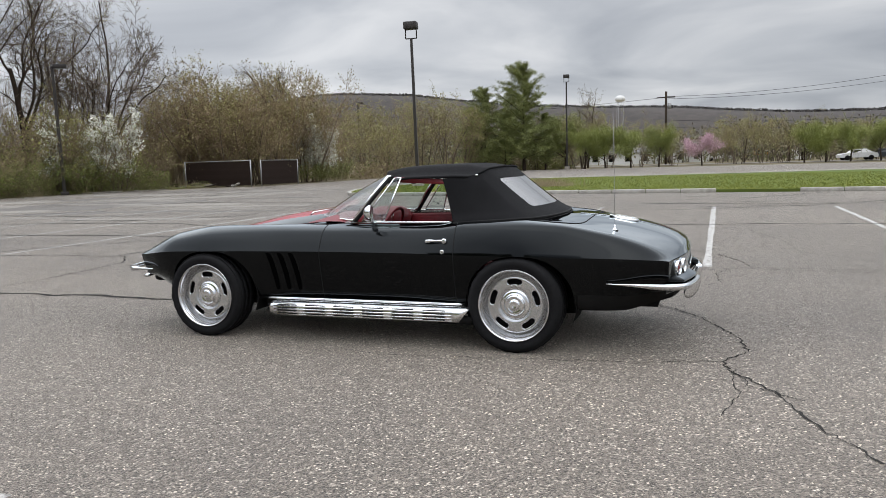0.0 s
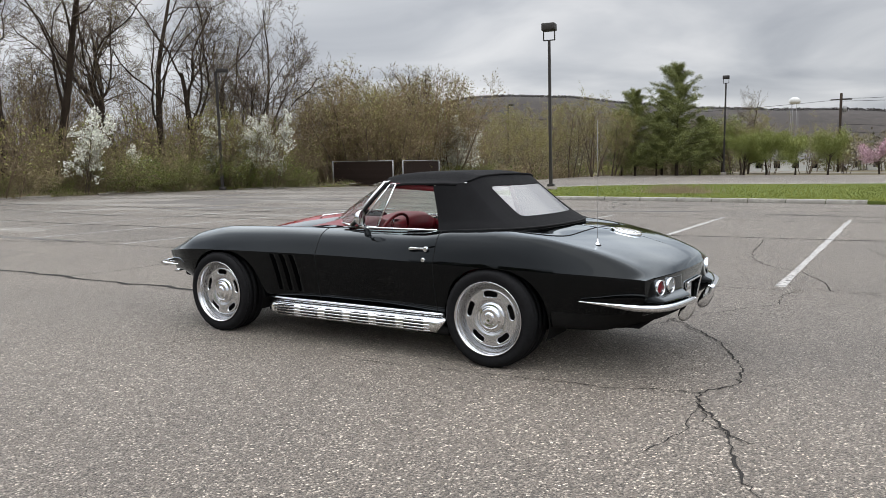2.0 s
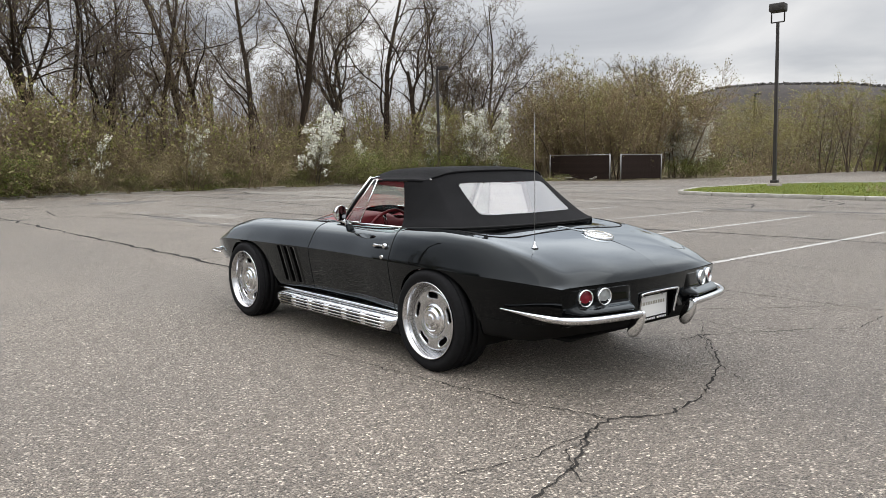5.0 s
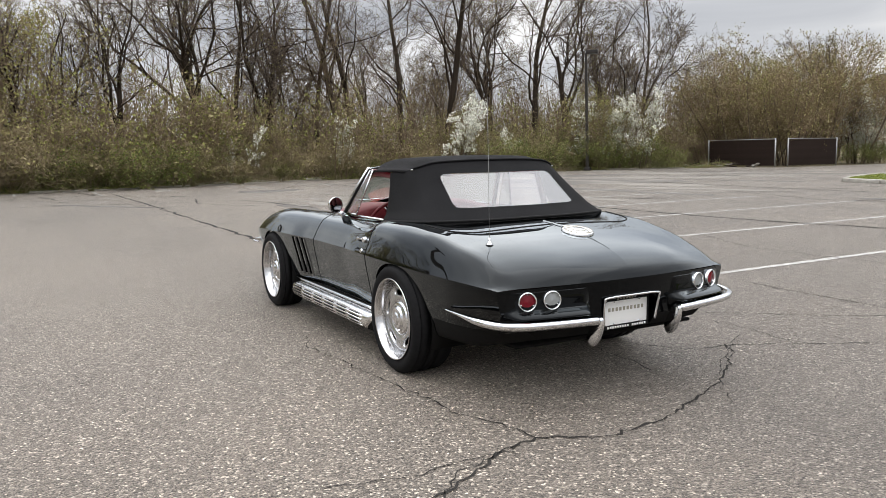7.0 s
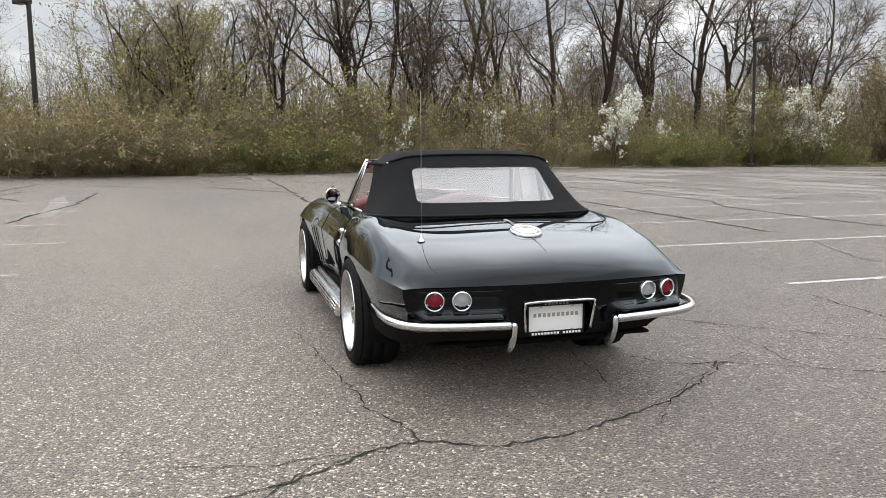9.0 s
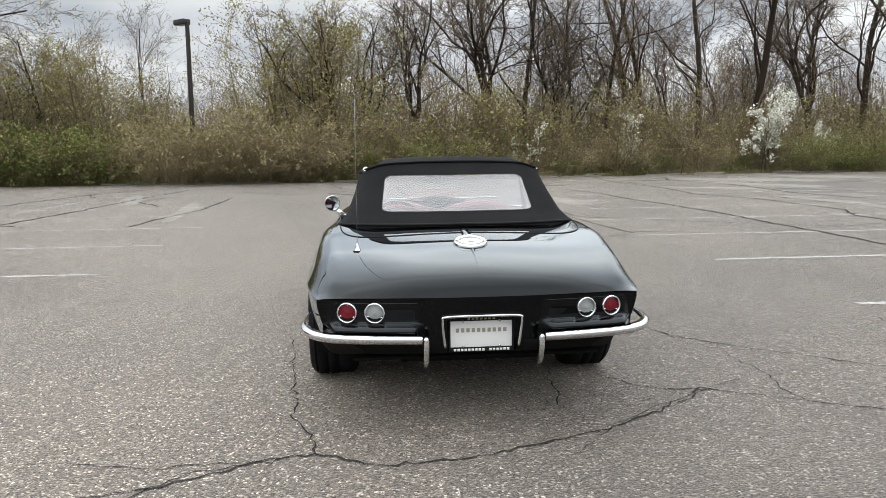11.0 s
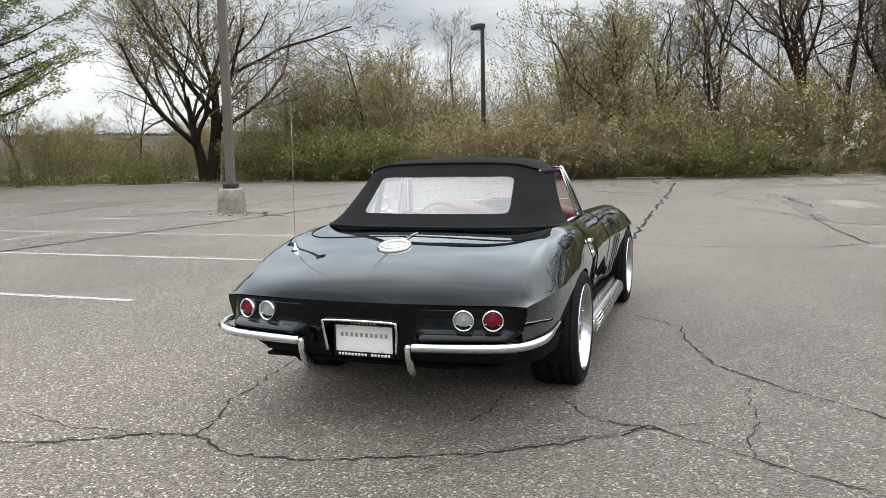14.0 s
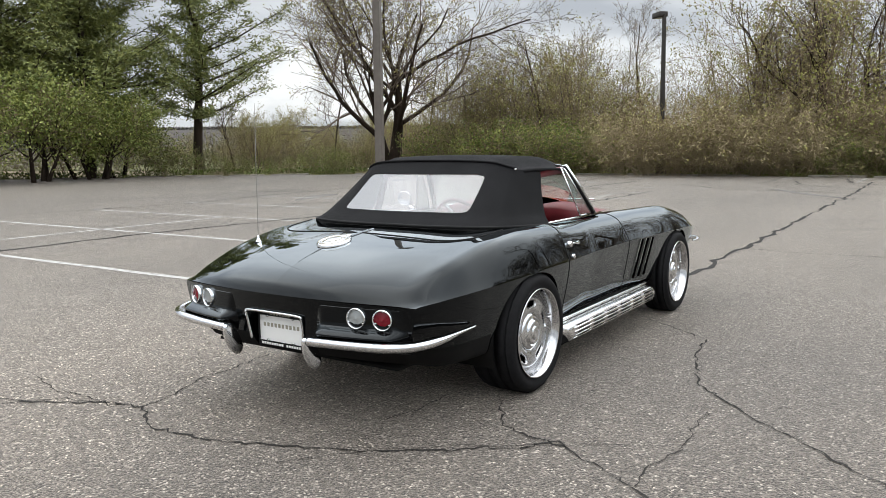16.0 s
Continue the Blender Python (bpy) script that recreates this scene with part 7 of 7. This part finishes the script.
def build_undergrowth():
    """Stems, dry leaves and low green cover that fill the wood's edge."""
    rnd = random.Random(33)
    stems, dry, low, fresh, straw = ([], []), ([], []), ([], []), ([], []), ([], [])
    for _ in range(8000):
        y = rnd.uniform(-26, 52)
        depth = rnd.random() ** 1.3
        x = west_edge(y) - 0.8 - 20 * depth
        if in_sight(x, y, 0.5):
            continue
        swell = max(0.0, 0.42 + 1.5 * noise.noise(Vector((x * 0.22, y * 0.22, 9.0))))
        h = (rnd.uniform(0.6, 2.4) + 3.2 * depth) * (0.3 + 1.5 * swell)
        d = Vector((rnd.gauss(0, 0.24), rnd.gauss(0, 0.24), 1)).normalized()
        p = Vector((x, y, -0.1))
        q = p + d * h * 0.55
        r = q + bent(rnd, d, rnd.uniform(0.1, 0.6)) * h * 0.45
        w = rnd.uniform(0.005, 0.014) * (1 + depth)
        add_tube(stems, [p, q, r], [w, w * 0.7, w * 0.3], 3)
        for _ in range(2):
            e = bent(rnd, d, rnd.uniform(0.4, 1.2))
            k = rnd.uniform(0.2, 0.5) * h
            add_tube(stems, [q.lerp(r, rnd.random()), q + e * k], [w * 0.5, w * 0.25], 3)
        kind = noise.noise(Vector((x * 0.2, y * 0.2, 4.0)))
        for _ in range(4):
            c = p.lerp(r, rnd.uniform(0.1, 1.0))
            pick = kind * 2.6 + rnd.gauss(0, 0.22)
            add_leaf(dry if pick < -0.35 else low if pick < 0.15 else fresh, c + Vector((rnd.gauss(0, 0.25), rnd.gauss(0, 0.25), rnd.gauss(0, 0.15))), rnd.uniform(0.03, 0.066), rnd)
    for _ in range(24000):
        y = rnd.uniform(-34, 40)
        x = west_edge(y) - 0.1 - abs(rnd.gauss(0, 1.4))
        hump = max(0.0, 0.5 + 0.9 * noise.noise(Vector((x * 0.35, y * 0.35, 3.0))))
        z = rnd.uniform(0.0, 0.10 + 0.55 * hump * min(1.0, west_edge(y) - x))
        tone = noise.noise(Vector((x * 0.4, y * 0.4, 6.0))) + rnd.gauss(0, 0.35)
        if tone < -0.15:  # dead grass
            c = Vector((x, y, -0.05))
            add_tube(straw, [c, c + Vector((rnd.gauss(0, 0.18), rnd.gauss(0, 0.18), 0.15 + z))], [0.007, 0.003], 3)
        else:
            add_leaf(low if tone < 0.45 else fresh, Vector((x, y, z)), rnd.uniform(0.02, 0.055), rnd)
    for _ in range(5000):
        y = rnd.uniform(-52, -24)
        x = west_edge(y) - 0.3 - abs(rnd.gauss(0, 1.6)) + max(0.0, -38 - y) * 0.6
        add_leaf(low, Vector((x, y, rnd.uniform(0.0, 0.35))), rnd.uniform(0.04, 0.10), rnd)
    rim = [(-26.0, 53.5), (-28.3, 82.6), (-14, 85.4)]
    for _ in range(2600):  # brush along the far rim of the lot
        a = rnd.randrange(2)
        (x0, y0), (x1, y1) = rim[a], rim[a + 1]
        f, back = rnd.random(), 0.2 + 9 * rnd.random() ** 1.6
        n = Vector((y0 - y1, x1 - x0, 0)).normalized()
        p = Vector((x0 + (x1 - x0) * f, y0 + (y1 - y0) * f, -0.1)) + (Vector((-abs(n.x), abs(n.y) * 0.2, 0)) if a < 1 else Vector((n.x, abs(n.y), 0))) * back
        swell = max(0.1, 0.5 + noise.noise(p * 0.2))
        h = rnd.uniform(0.5, 1.9) * (0.5 + swell) + 0.10 * back
        d = Vector((rnd.gauss(0, 0.3), rnd.gauss(0, 0.3), 1)).normalized()
        add_tube(stems, [p, p + d * h], [0.014, 0.005], 3)
        kind = noise.noise(p * 0.15 + Vector((0, 0, 5)))
        for _ in range(5):
            pick = kind * 2.0 + rnd.gauss(0, 0.3)
            add_leaf(dry if pick < -0.1 else low if pick < 0.45 else fresh, p + d * h * rnd.uniform(0.1, 1.0) + Vector((rnd.gauss(0, 0.3), rnd.gauss(0, 0.3), 0)), rnd.uniform(0.05, 0.12), rnd)
    tagged(raw_part("brush_stems", *stems, TWIG), "thin bare stems of dense undergrowth at the wood's edge", "undergrowth", kind="stuff")
    tagged(raw_part("dead_grass", *straw, TWIG_TAN), "dry tan grass along the foot of the woods", "grass", kind="stuff")
    tagged(raw_part("brush_leaves", *dry, DRY_LEAVES), "dry tan leaves left on the undergrowth", "undergrowth", kind="stuff")
    tagged(raw_part("low_greenery", *low, GREEN), "low green weeds along the edge of the lot", "undergrowth", kind="stuff")
    tagged(raw_part("fresh_greenery", *fresh, SPRING), "fresh yellow-green shoots in the undergrowth", "undergrowth", kind="stuff")


build_plants()
build_deep_woods()
build_undergrowth()

# ---- lamps, fence, far things ----
def lamp_post(x, y, height, kind, turn=0.0, lean=(0, 0), base=0.0, mat=None, label="", w=0.07):
    mat = mat or POLE_BROWN
    lp = thing("street_lamp", label, "lamp", pose(x, y, 0, lean[0], lean[1], turn), "lot lamps")
    if base:
        bm = bmesh.new()
        f = 0.28
        prof = [(0.0, f + 0.02), (base * 0.5, f), (base - 0.04, f - 0.01), (base, f - 0.05)]
        rows = [[Vector((r * math.copysign(min(1.0, abs(math.cos(a)) * 1.3), math.cos(a)), r * math.copysign(min(1.0, abs(math.sin(a)) * 1.3), math.sin(a)), z)) for a in np.linspace(0, 2 * math.pi, 33)[:-1]] for z, r in prof]
        vs = grid(bm, rows, close_v=True)
        bm.faces.new(vs[-1])
        part("footing", bm, STAINED, lp, "chipped square concrete footing")
        bm = bmesh.new()
        box(bm, (0, 0, base + 0.06), (0.32, 0.32, 0.13), 0.015)
        part("base_cover", bm, POLE_BROWN, lp)
    else:
        bm = bmesh.new()
        box(bm, (0, 0, 0.09), (0.42, 0.42, 0.2), 0.02)
        part("base_cover", bm, mat, lp)
    bm = bmesh.new()
    sec = [(-w, -w), (w, -w), (w, w), (-w, w)]
    rows = [[(a * k, b * k, z) for a, b in sec] for z, k in ((base, 1.05), (height * 0.5, 0.95), (height - (0.75 if kind == "flood" else 0.1), 0.8))]
    vs = grid(bm, rows, close_v=True)
    bm.faces.new(vs[-1])
    part("pole", bm, mat, lp, smooth=False)
    if kind == "flood":  # a box floodlight held in an upright yoke
        bm = bmesh.new()
        z = height - 0.75
        for p, q in (((-0.28, 0, z), (0.28, 0, z)), ((-0.28, 0, z), (-0.28, 0, z + 0.55)), ((0.28, 0, z), (0.28, 0, z + 0.55))):
            sweep(bm, [p, q], [(-0.025, -0.025), (0.025, -0.025), (0.025, 0.025), (-0.025, 0.025)], up=(0, 1, 0))
        part("yoke", bm, mat, lp)
        bm = bmesh.new()
        box(bm, (0, 0.0, height - 0.12), (0.66, 0.55, 0.36), 0.04)
        part("lamp_head", bm, mat, lp)
    else:  # a flat shoebox head on a short arm
        bm = bmesh.new()
        box(bm, (0.12, 0, height - 0.06), (0.34, 0.07, 0.07))
        part("arm", bm, mat, lp)
        bm = bmesh.new()
        box(bm, (0.38, 0, height - 0.02), (0.72, 0.40, 0.24), 0.03)
        part("lamp_head", bm, mat, lp)
        bm = bmesh.new()
        box(bm, (0.38, 0, height - 0.145), (0.5, 0.3, 0.015))
        part("lens", bm, LENS_CLEAR, lp)
    return lp


def build_lamps():
    lamp_post(-12.75, 30.9, 8.2, "flood", 8, (0, -1.0), 0.25, label="brown lot lamp with a box floodlight on a yoke")
    lamp_post(-33.35, 28.55, 7.2, "box", 40, (0, -1.0), label="brown lot lamp among the blossom trees", w=0.085)
    lamp_post(-44.4, 92, 9.6, "box", 0, (0, -0.5), label="far brown lot lamp with a shoebox head", w=0.12)
    lamp_post(-14.1, 82.6, 10.6, "flood", 4, (0, 0), 0.35, label="far brown lot lamp with a box floodlight", w=0.09)
    lamp_post(-11.45, -9.17, 9.0, "box", 200, (0.6, -1.3), 0.60, POLE_GREY, "grey lot lamp pole on a chipped concrete footing", 0.092)
    lamp_post(-31.3, -8.45, 7.2, "box", 228, (0, 0), label="brown lot lamp behind the shrubs", w=0.08)


def build_rubble():
    """Chips broken off the lamp's footing."""
    rnd = random.Random(12)
    for k in range(9):
        bm = bmesh.new()
        bmesh.ops.create_icosphere(bm, subdivisions=1, radius=rnd.uniform(0.03, 0.08))
        for v in bm.verts:
            v.co *= rnd.uniform(0.7, 1.2)
            v.co.z *= 0.6
        a, d = rnd.uniform(-1.2, 1.6), rnd.uniform(0.4, 0.95)
        bm.transform(Matrix.Translation((-11.45 + d * math.cos(a), -9.17 + d * math.sin(a), 0.018)))
        tagged(part("concrete_chip", bm, STAINED, smooth=False), "broken concrete chip beside the lamp footing", "rubble", "footing rubble")


def build_fence():
    """A slatted chain-link enclosure with a gate, its posts galvanised."""
    fe = thing("fence", "brown-slatted chain-link fence with galvanised posts and a gate gap", "fence")
    posts = [(-32.6, 38.4), (-27.5, 38.5), (-27.35, 39.5), (-27.0, 43.8)]
    H = 1.72
    for x, y in posts + [(-35.5, 42.0)]:
        bm = bmesh.new()
        tube(bm, [(x, y, -0.1), (x, y, H + 0.05)], 0.045, 10)
        part("post", bm, GALVANISED, fe)
    for (x0, y0), (x1, y1) in ((posts[0], posts[1]), (posts[2], posts[3])):
        bm = bmesh.new()
        tube(bm, [(x0, y0, H), (x1, y1, H)], 0.025, 8)
        part("top_rail", bm, GALVANISED, fe)
        L = math.hypot(x1 - x0, y1 - y0)
        n = int(L / 0.085)
        me = None
        for i in range(n):
            t = (i + 0.5) / n
            if me is None:
                bm = bmesh.new()
                box(bm, (0, 0, H / 2 + 0.02), (0.078, 0.012, H - 0.12))
                o = part("slat", bm, SLAT_BROWN, fe, smooth=False)
                me = o.data
            else:
                o = new("slat", me)
                o.parent = fe
            o.matrix_basis = pose(x0 + (x1 - x0) * t, y0 + (y1 - y0) * t, 0, 0, 0, math.degrees(math.atan2(y1 - y0, x1 - x0)))
    # broken timber and rubbish at its foot
    rnd = random.Random(4)
    for k in range(13):
        bm = bmesh.new()
        box(bm, (0, 0, 0), (rnd.uniform(0.4, 1.4), rnd.uniform(0.08, 0.2), 0.06), 0.01)
        bm.transform(pose(-32.6 + rnd.uniform(-1.5, 5.0), 37.6 + rnd.uniform(-0.4, 0.4), 0.04 + 0.025 * (k % 7), rnd.uniform(-6, 6), rnd.uniform(-12, 12), rnd.uniform(0, 180)))
        tagged(part("plank", bm, CONCRETE if k % 2 else SLAT_BROWN), "broken weathered timber lying by the fence", "debris", "fence debris")
    for k in range(4):
        bm = bmesh.new()
        box(bm, (0, 0, 0.06), (1.7, 0.16, 0.13), 0.03)
        y = (5.4, 8.2, 11.0, 22)[k]
        bm.transform(pose(west_edge(y) - 0.9, y, 0, 0, 0, 95 + 12 * k))
        tagged(part("wheel_stop", bm, CONCRETE), "mossy concrete wheel stop in the weeds", "wheel stop", "wheel stops")


def far_car(x, y, turn, paint, label):
    c = thing("parked_car", label, "car", pose(x, y, 0, 0, 0, turn), "far parked cars")
    bm = bmesh.new()
    prof = [(-2.2, 0.35), (-2.25, 0.7), (-1.9, 0.85), (-1.0, 0.92), (-0.5, 1.38), (0.9, 1.42), (1.6, 0.98), (2.15, 0.9), (2.25, 0.6), (2.2, 0.35)]
    rows = [[(a, s * (0.88 if b < 1 else 0.68), b) for a, b in prof] for s in (-1, 1)]
    vs = grid(bm, rows)
    bm.faces.new(vs[0]); bm.faces.new(vs[1][::-1])
    bmesh.ops.recalc_face_normals(bm, faces=bm.faces)
    part("body", bm, paint, c, smooth=False)
    for s in (-1, 1):
        bm = bmesh.new()
        bm.faces.new([bm.verts.new((a, s * (0.90 if b < 1 else 0.70), b)) for a, b in ((-0.9, 0.95), (-0.45, 1.32), (0.85, 1.35), (1.4, 1.0))])
        part("side_window", bm, BLACK_TRIM, c)
        for wx in (-1.4, 1.4):
            bm = bmesh.new()
            lathe(bm, [(-0.1, 0.0), (-0.1, 0.32), (0.1, 0.32), (0.1, 0.2), (0.08, 0.0)], 18, c=(wx, s * 0.82, 0.32))
            part("wheel", bm, RUBBER, c)


def build_far():
    white = material("white_car_paint", (0.7, 0.7, 0.7), 0.3)
    dark = material("dark_car_paint", (0.03, 0.035, 0.045), 0.3)
    orange = material("orange_truck_paint", (0.55, 0.24, 0.02), 0.4)
    for x, y, a, m, l in ((3.0, 143, 5, white, "white car parked by the far road"), (19, 104, 10, white, "white car parked in the far lot"), (22.2, 106, -8, dark, "dark car parked in the far lot"), (25.6, 107, 4, white, "white car parked among the far trees"), (-6.3, 128, 0, white, "white car behind the far trees")):
        far_car(x, y, a, m, l)
    tr = thing("dump_truck", "small truck with an orange body by the far road", "truck", pose(9.1, 150, 0, 0, 0, 8))
    bm = bmesh.new(); box(bm, (0.9, 0, 1.4), (3.0, 2.0, 1.0), 0.06); part("bed", bm, orange, tr)
    bm = bmesh.new(); box(bm, (-1.6, 0, 1.25), (1.6, 1.9, 1.5), 0.15); part("cab", bm, dark, tr)
    for wx in (-1.6, 1.4):
        for s in (-1, 1):
            bm = bmesh.new()
            lathe(bm, [(-0.13, 0.0), (-0.13, 0.42), (0.13, 0.42), (0.13, 0.0)], 16, c=(wx, s * 0.9, 0.42))
            part("wheel", bm, RUBBER, tr)
    siding = mottled("pale_siding", (0.5, 0.5, 0.48), (0.68, 0.68, 0.66), 2.0, 0.7, 0.1)
    roof = mottled("grey_shingles", (0.08, 0.08, 0.08), (0.16, 0.155, 0.15), 3.0, 0.9, 0.2)
    for x, y, w, d, h, a, lab in ((-11.9, 126, 12, 6, 1.9, 4, "low pale building behind the far trees"), (-1.6, 137, 6, 5, 2.0, 0, "small pale building beyond the road"), (16.4, 141, 2.6, 2.6, 2.2, 8, "small white shed by the far road"), (-118, -118, 30, 9, 4.0, 45, "pale low building far beyond the field")):
        hs = thing("house", lab, "building", pose(x, y, ground_height(x, y), 0, 0, a))
        bm = bmesh.new(); box(bm, (0, 0, h / 2), (w, d, h)); part("wall", bm, siding, hs, smooth=False)
        bm = bmesh.new()
        vs = [bm.verts.new(p) for p in ((-w / 2 - 0.3, -d / 2 - 0.3, h), (w / 2 + 0.3, -d / 2 - 0.3, h), (w / 2 + 0.3, d / 2 + 0.3, h), (-w / 2 - 0.3, d / 2 + 0.3, h), (-w / 2 - 0.3, 0, h + d * 0.28), (w / 2 + 0.3, 0, h + d * 0.28))]
        for f in ((0, 1, 5, 4), (2, 3, 4, 5), (1, 2, 5), (3, 0, 4), (3, 2, 1, 0)):
            bm.faces.new([vs[i] for i in f])
        part("roof", bm, roof, hs, smooth=False)
        for k in range(max(1, int(w / 2.6))):
            bm = bmesh.new()
            box(bm, (-w / 2 + 1.3 + k * 2.6, -d / 2 - 0.02, h * 0.55), (0.9, 0.06, 1.1))
            part("window", bm, BLACK_TRIM, hs)
    # water tower
    wt = thing("water_tower", "pale spheroid water tower on legs far off", "water tower", pose(-42.4, 406.7, 0) @ Matrix.Diagonal((0.63, 0.63, 0.63, 1)))
    bm = bmesh.new(); lathe(bm, [(46.5, 0.0), (46.8, 3.2), (48.2, 4.3), (50.0, 3.9), (51.4, 2.2), (51.8, 0.0)], 28, axis="Z"); part("tank", bm, siding, wt)
    for q in range(4):
        a = q * math.pi / 2 + 0.6
        bm = bmesh.new(); tube(bm, [(4.2 * math.cos(a), 4.2 * math.sin(a), 0), (2.6 * math.cos(a), 2.6 * math.sin(a), 47.4)], 0.12, 6); part("leg", bm, GALVANISED, wt)
    # utility poles and wires along the road
    heads = []
    for x, y, h in ((-4.4, 106, 10.0), (34, 116, 11.5), (15, 126, 6.0)):
        up = thing("utility_pole", "wooden utility pole with a crossarm by the far road", "pole", pose(x, y, 0), "utility poles")
        bm = bmesh.new(); tube(bm, [(0, 0, -0.2), (0, 0, h)], 0.16, 8); part("pole", bm, BARK_DARK, up)
        bm = bmesh.new(); box(bm, (0, 0, h - 0.8), (2.4, 0.14, 0.14)); part("crossarm", bm, BARK_DARK, up)
        bm = bmesh.new(); lathe(bm, [(0, 0.0), (0, 0.25), (0.8, 0.25), (0.85, 0.0)], 12, axis="Z", c=(0.45, 0.1, h - 2.4)); part("transformer", bm, GALVANISED, up)
        heads.append((x, y, h))
    wires = [((-4.4, 106, 9.3), (34, 116, 12.8)), ((-4.4, 106, 9.0), (34, 116, 11.9)), ((-60, 96, 8.4), (-4.4, 106, 9.2)), ((-4.4, 108, 6.2), (38, 118, 6.9)), ((-4.4, 108, 5.2), (38, 118, 6.0))]
    for a, b in wires:
        A, B = Vector(a), Vector(b)
        bm = bmesh.new()
        tube(bm, [A.lerp(B, t) - Vector((0, 0, 0.9 * 4 * t * (1 - t))) for t in np.linspace(0, 1, 13)], 0.022, 4)
        tagged(part("overhead_wire", bm, BLACK_TRIM), "thin dark overhead wire between the poles", "wire", "overhead wires")
    # the road beyond the lot and a paler strip of lot
    bm = bmesh.new()
    sheet(bm, [(-22, 98.5), (70, 98.5), (70, 105), (-22, 105)], 0.02)
    tagged(part("road", bm, PALEPATCH, smooth=False), "pale grey road beyond the lot", "road", kind="structure")
    bm = bmesh.new()
    sheet(bm, [(-105, -40), (-34, -36), (-30, -80), (-125, -100)], 0.0)
    tagged(part("meadow", bm, MEADOW, smooth=False), "pale open field beyond the trees", "field", kind="structure")


# the skyline's height by bearing
RIDGE = ((58, 70, 80, 85, 88, 92, 96, 100, 104, 108, 111, 115, 120, 133), (60, 66, 66, 71, 78, 87, 93, 98, 107, 118, 125, 129, 129, 124))


def build_hills():
    """A long wooded ridge, with bare crowns along it."""
    m = mottled("bare_far_woods", (0.012, 0.010, 0.0095), (0.056, 0.046, 0.040), 0.06, 0.95, 0.5, 2.0)
    rnd = random.Random(9)
    for name, dist, a0, a1, top, seed in (("wooded_ridge", 1150, 58, 133, 131, 1), ("low_ridge", 1500, 20, 100, 66, 2), ("south_ridge", 900, 190, 262, 36, 3)):
        V, F = [], []
        n = 170
        for i in range(n + 1):
            a = radians(a0 + (a1 - a0) * i / n)
            if seed == 1:
                top = float(np.interp(math.degrees(a), RIDGE[0], RIDGE[1]))
            rise = top * (0.93 + 0.06 * noise.noise(Vector((i * 0.035, seed * 7.1, 0))) + 0.025 * noise.noise(Vector((i * 0.11, seed * 3.3, 1)))) * min(1.0, 4 * min(i, n - i) / n + 0.25)
            for k in range(7):
                t = k / 6
                r = dist + 260 * t
                V.append((r * math.cos(a), r * math.sin(a), -2 + (rise + 2) * math.sin(t * math.pi / 2)))
        for i in range(n):
            for k in range(6):
                o = i * 7 + k
                F.append((o, o + 7, o + 8, o + 1))
        tagged(raw_part(name, V, F, m, smooth=True), "long hazy ridge of bare woods on the skyline", "hill", kind="structure")
        C = ([], [])
        for _ in range(5000):
            i, k = rnd.randrange(n), rnd.uniform(5.3, 5.99)
            p0, p1 = Vector(V[i * 7 + int(k)]), Vector(V[(i + 1) * 7 + int(k)])
            q0, q1 = Vector(V[i * 7 + min(6, int(k) + 1)]), Vector(V[(i + 1) * 7 + min(6, int(k) + 1)])
            s = rnd.random()
            p = p0.lerp(p1, s).lerp(q0.lerp(q1, s), k - int(k))
            s = rnd.uniform(1.5, 4.0)
            for _ in range(3):
                add_leaf(C, p + Vector((rnd.gauss(0, 2), rnd.gauss(0, 2), rnd.uniform(0, s))), s * 0.6, rnd)
        tagged(raw_part("ridge_trees", *C, FAR_TREES), "bare grey-brown tree crowns covering the ridge", "far woods", kind="stuff")
    # nearer woods behind the far lot
    C = ([], [])
    for _ in range(3000):
        x = rnd.uniform(-140, 110)
        y = rnd.uniform(118, 185) + abs(x) * 0.1
        h = rnd.uniform(3, 6.5) * (1.15 if x > 4 else 1.0)
        add_tube(C, [Vector((x, y, -0.5)), Vector((x + rnd.gauss(0, 0.5), y, h * 0.6)), Vector((x + rnd.gauss(0, 1), y, h))], [0.10, 0.07, 0.03], 3)
        for _ in range(46):
            add_leaf(C, Vector((x + rnd.gauss(0, 1.5), y + rnd.gauss(0, 1.5), h * rnd.triangular(0.0, 1.05, 0.5))), rnd.uniform(0.14, 0.34), rnd)
    for _ in range(1500):  # brushy rough ground to the south-west
        a, r = radians(rnd.uniform(200, 264)), rnd.uniform(60, 150)
        x, y = -10 + r * math.cos(a), 5 + r * math.sin(a)
        h = rnd.uniform(1.2, 4.2) * (0.6 + 0.6 * noise.noise(Vector((x * 0.05, y * 0.05, 0))) + 0.2)
        for _ in range(3):
            add_tube(C, [Vector((x, y, -0.3)), Vector((x + rnd.gauss(0, 0.5), y + rnd.gauss(0, 0.5), h * rnd.uniform(0.7, 1.1)))], [0.05, 0.015], 3)
        for _ in range(44):
            add_leaf(C, Vector((x + rnd.gauss(0, 0.9), y + rnd.gauss(0, 0.9), max(0.1, h * rnd.triangular(0.0, 1.0, 0.3)))), rnd.uniform(0.07, 0.16), rnd)
    tagged(raw_part("far_crowns", *C, FAR_BROWN), "brown and yellow-green crowns of the far woods", "far woods", kind="stuff")


FAR_TREES = leafy("far_bare_crowns", (0.034, 0.029, 0.027), (0.042, 0.036, 0.033), (0.050, 0.043, 0.038))
FAR_BROWN = leafy("far_brown_crowns", (0.075, 0.06, 0.045), (0.13, 0.105, 0.065), (0.14, 0.145, 0.05), (0.095, 0.078, 0.055))
build_lamps()
build_rubble()
build_fence()
build_far()
build_hills()
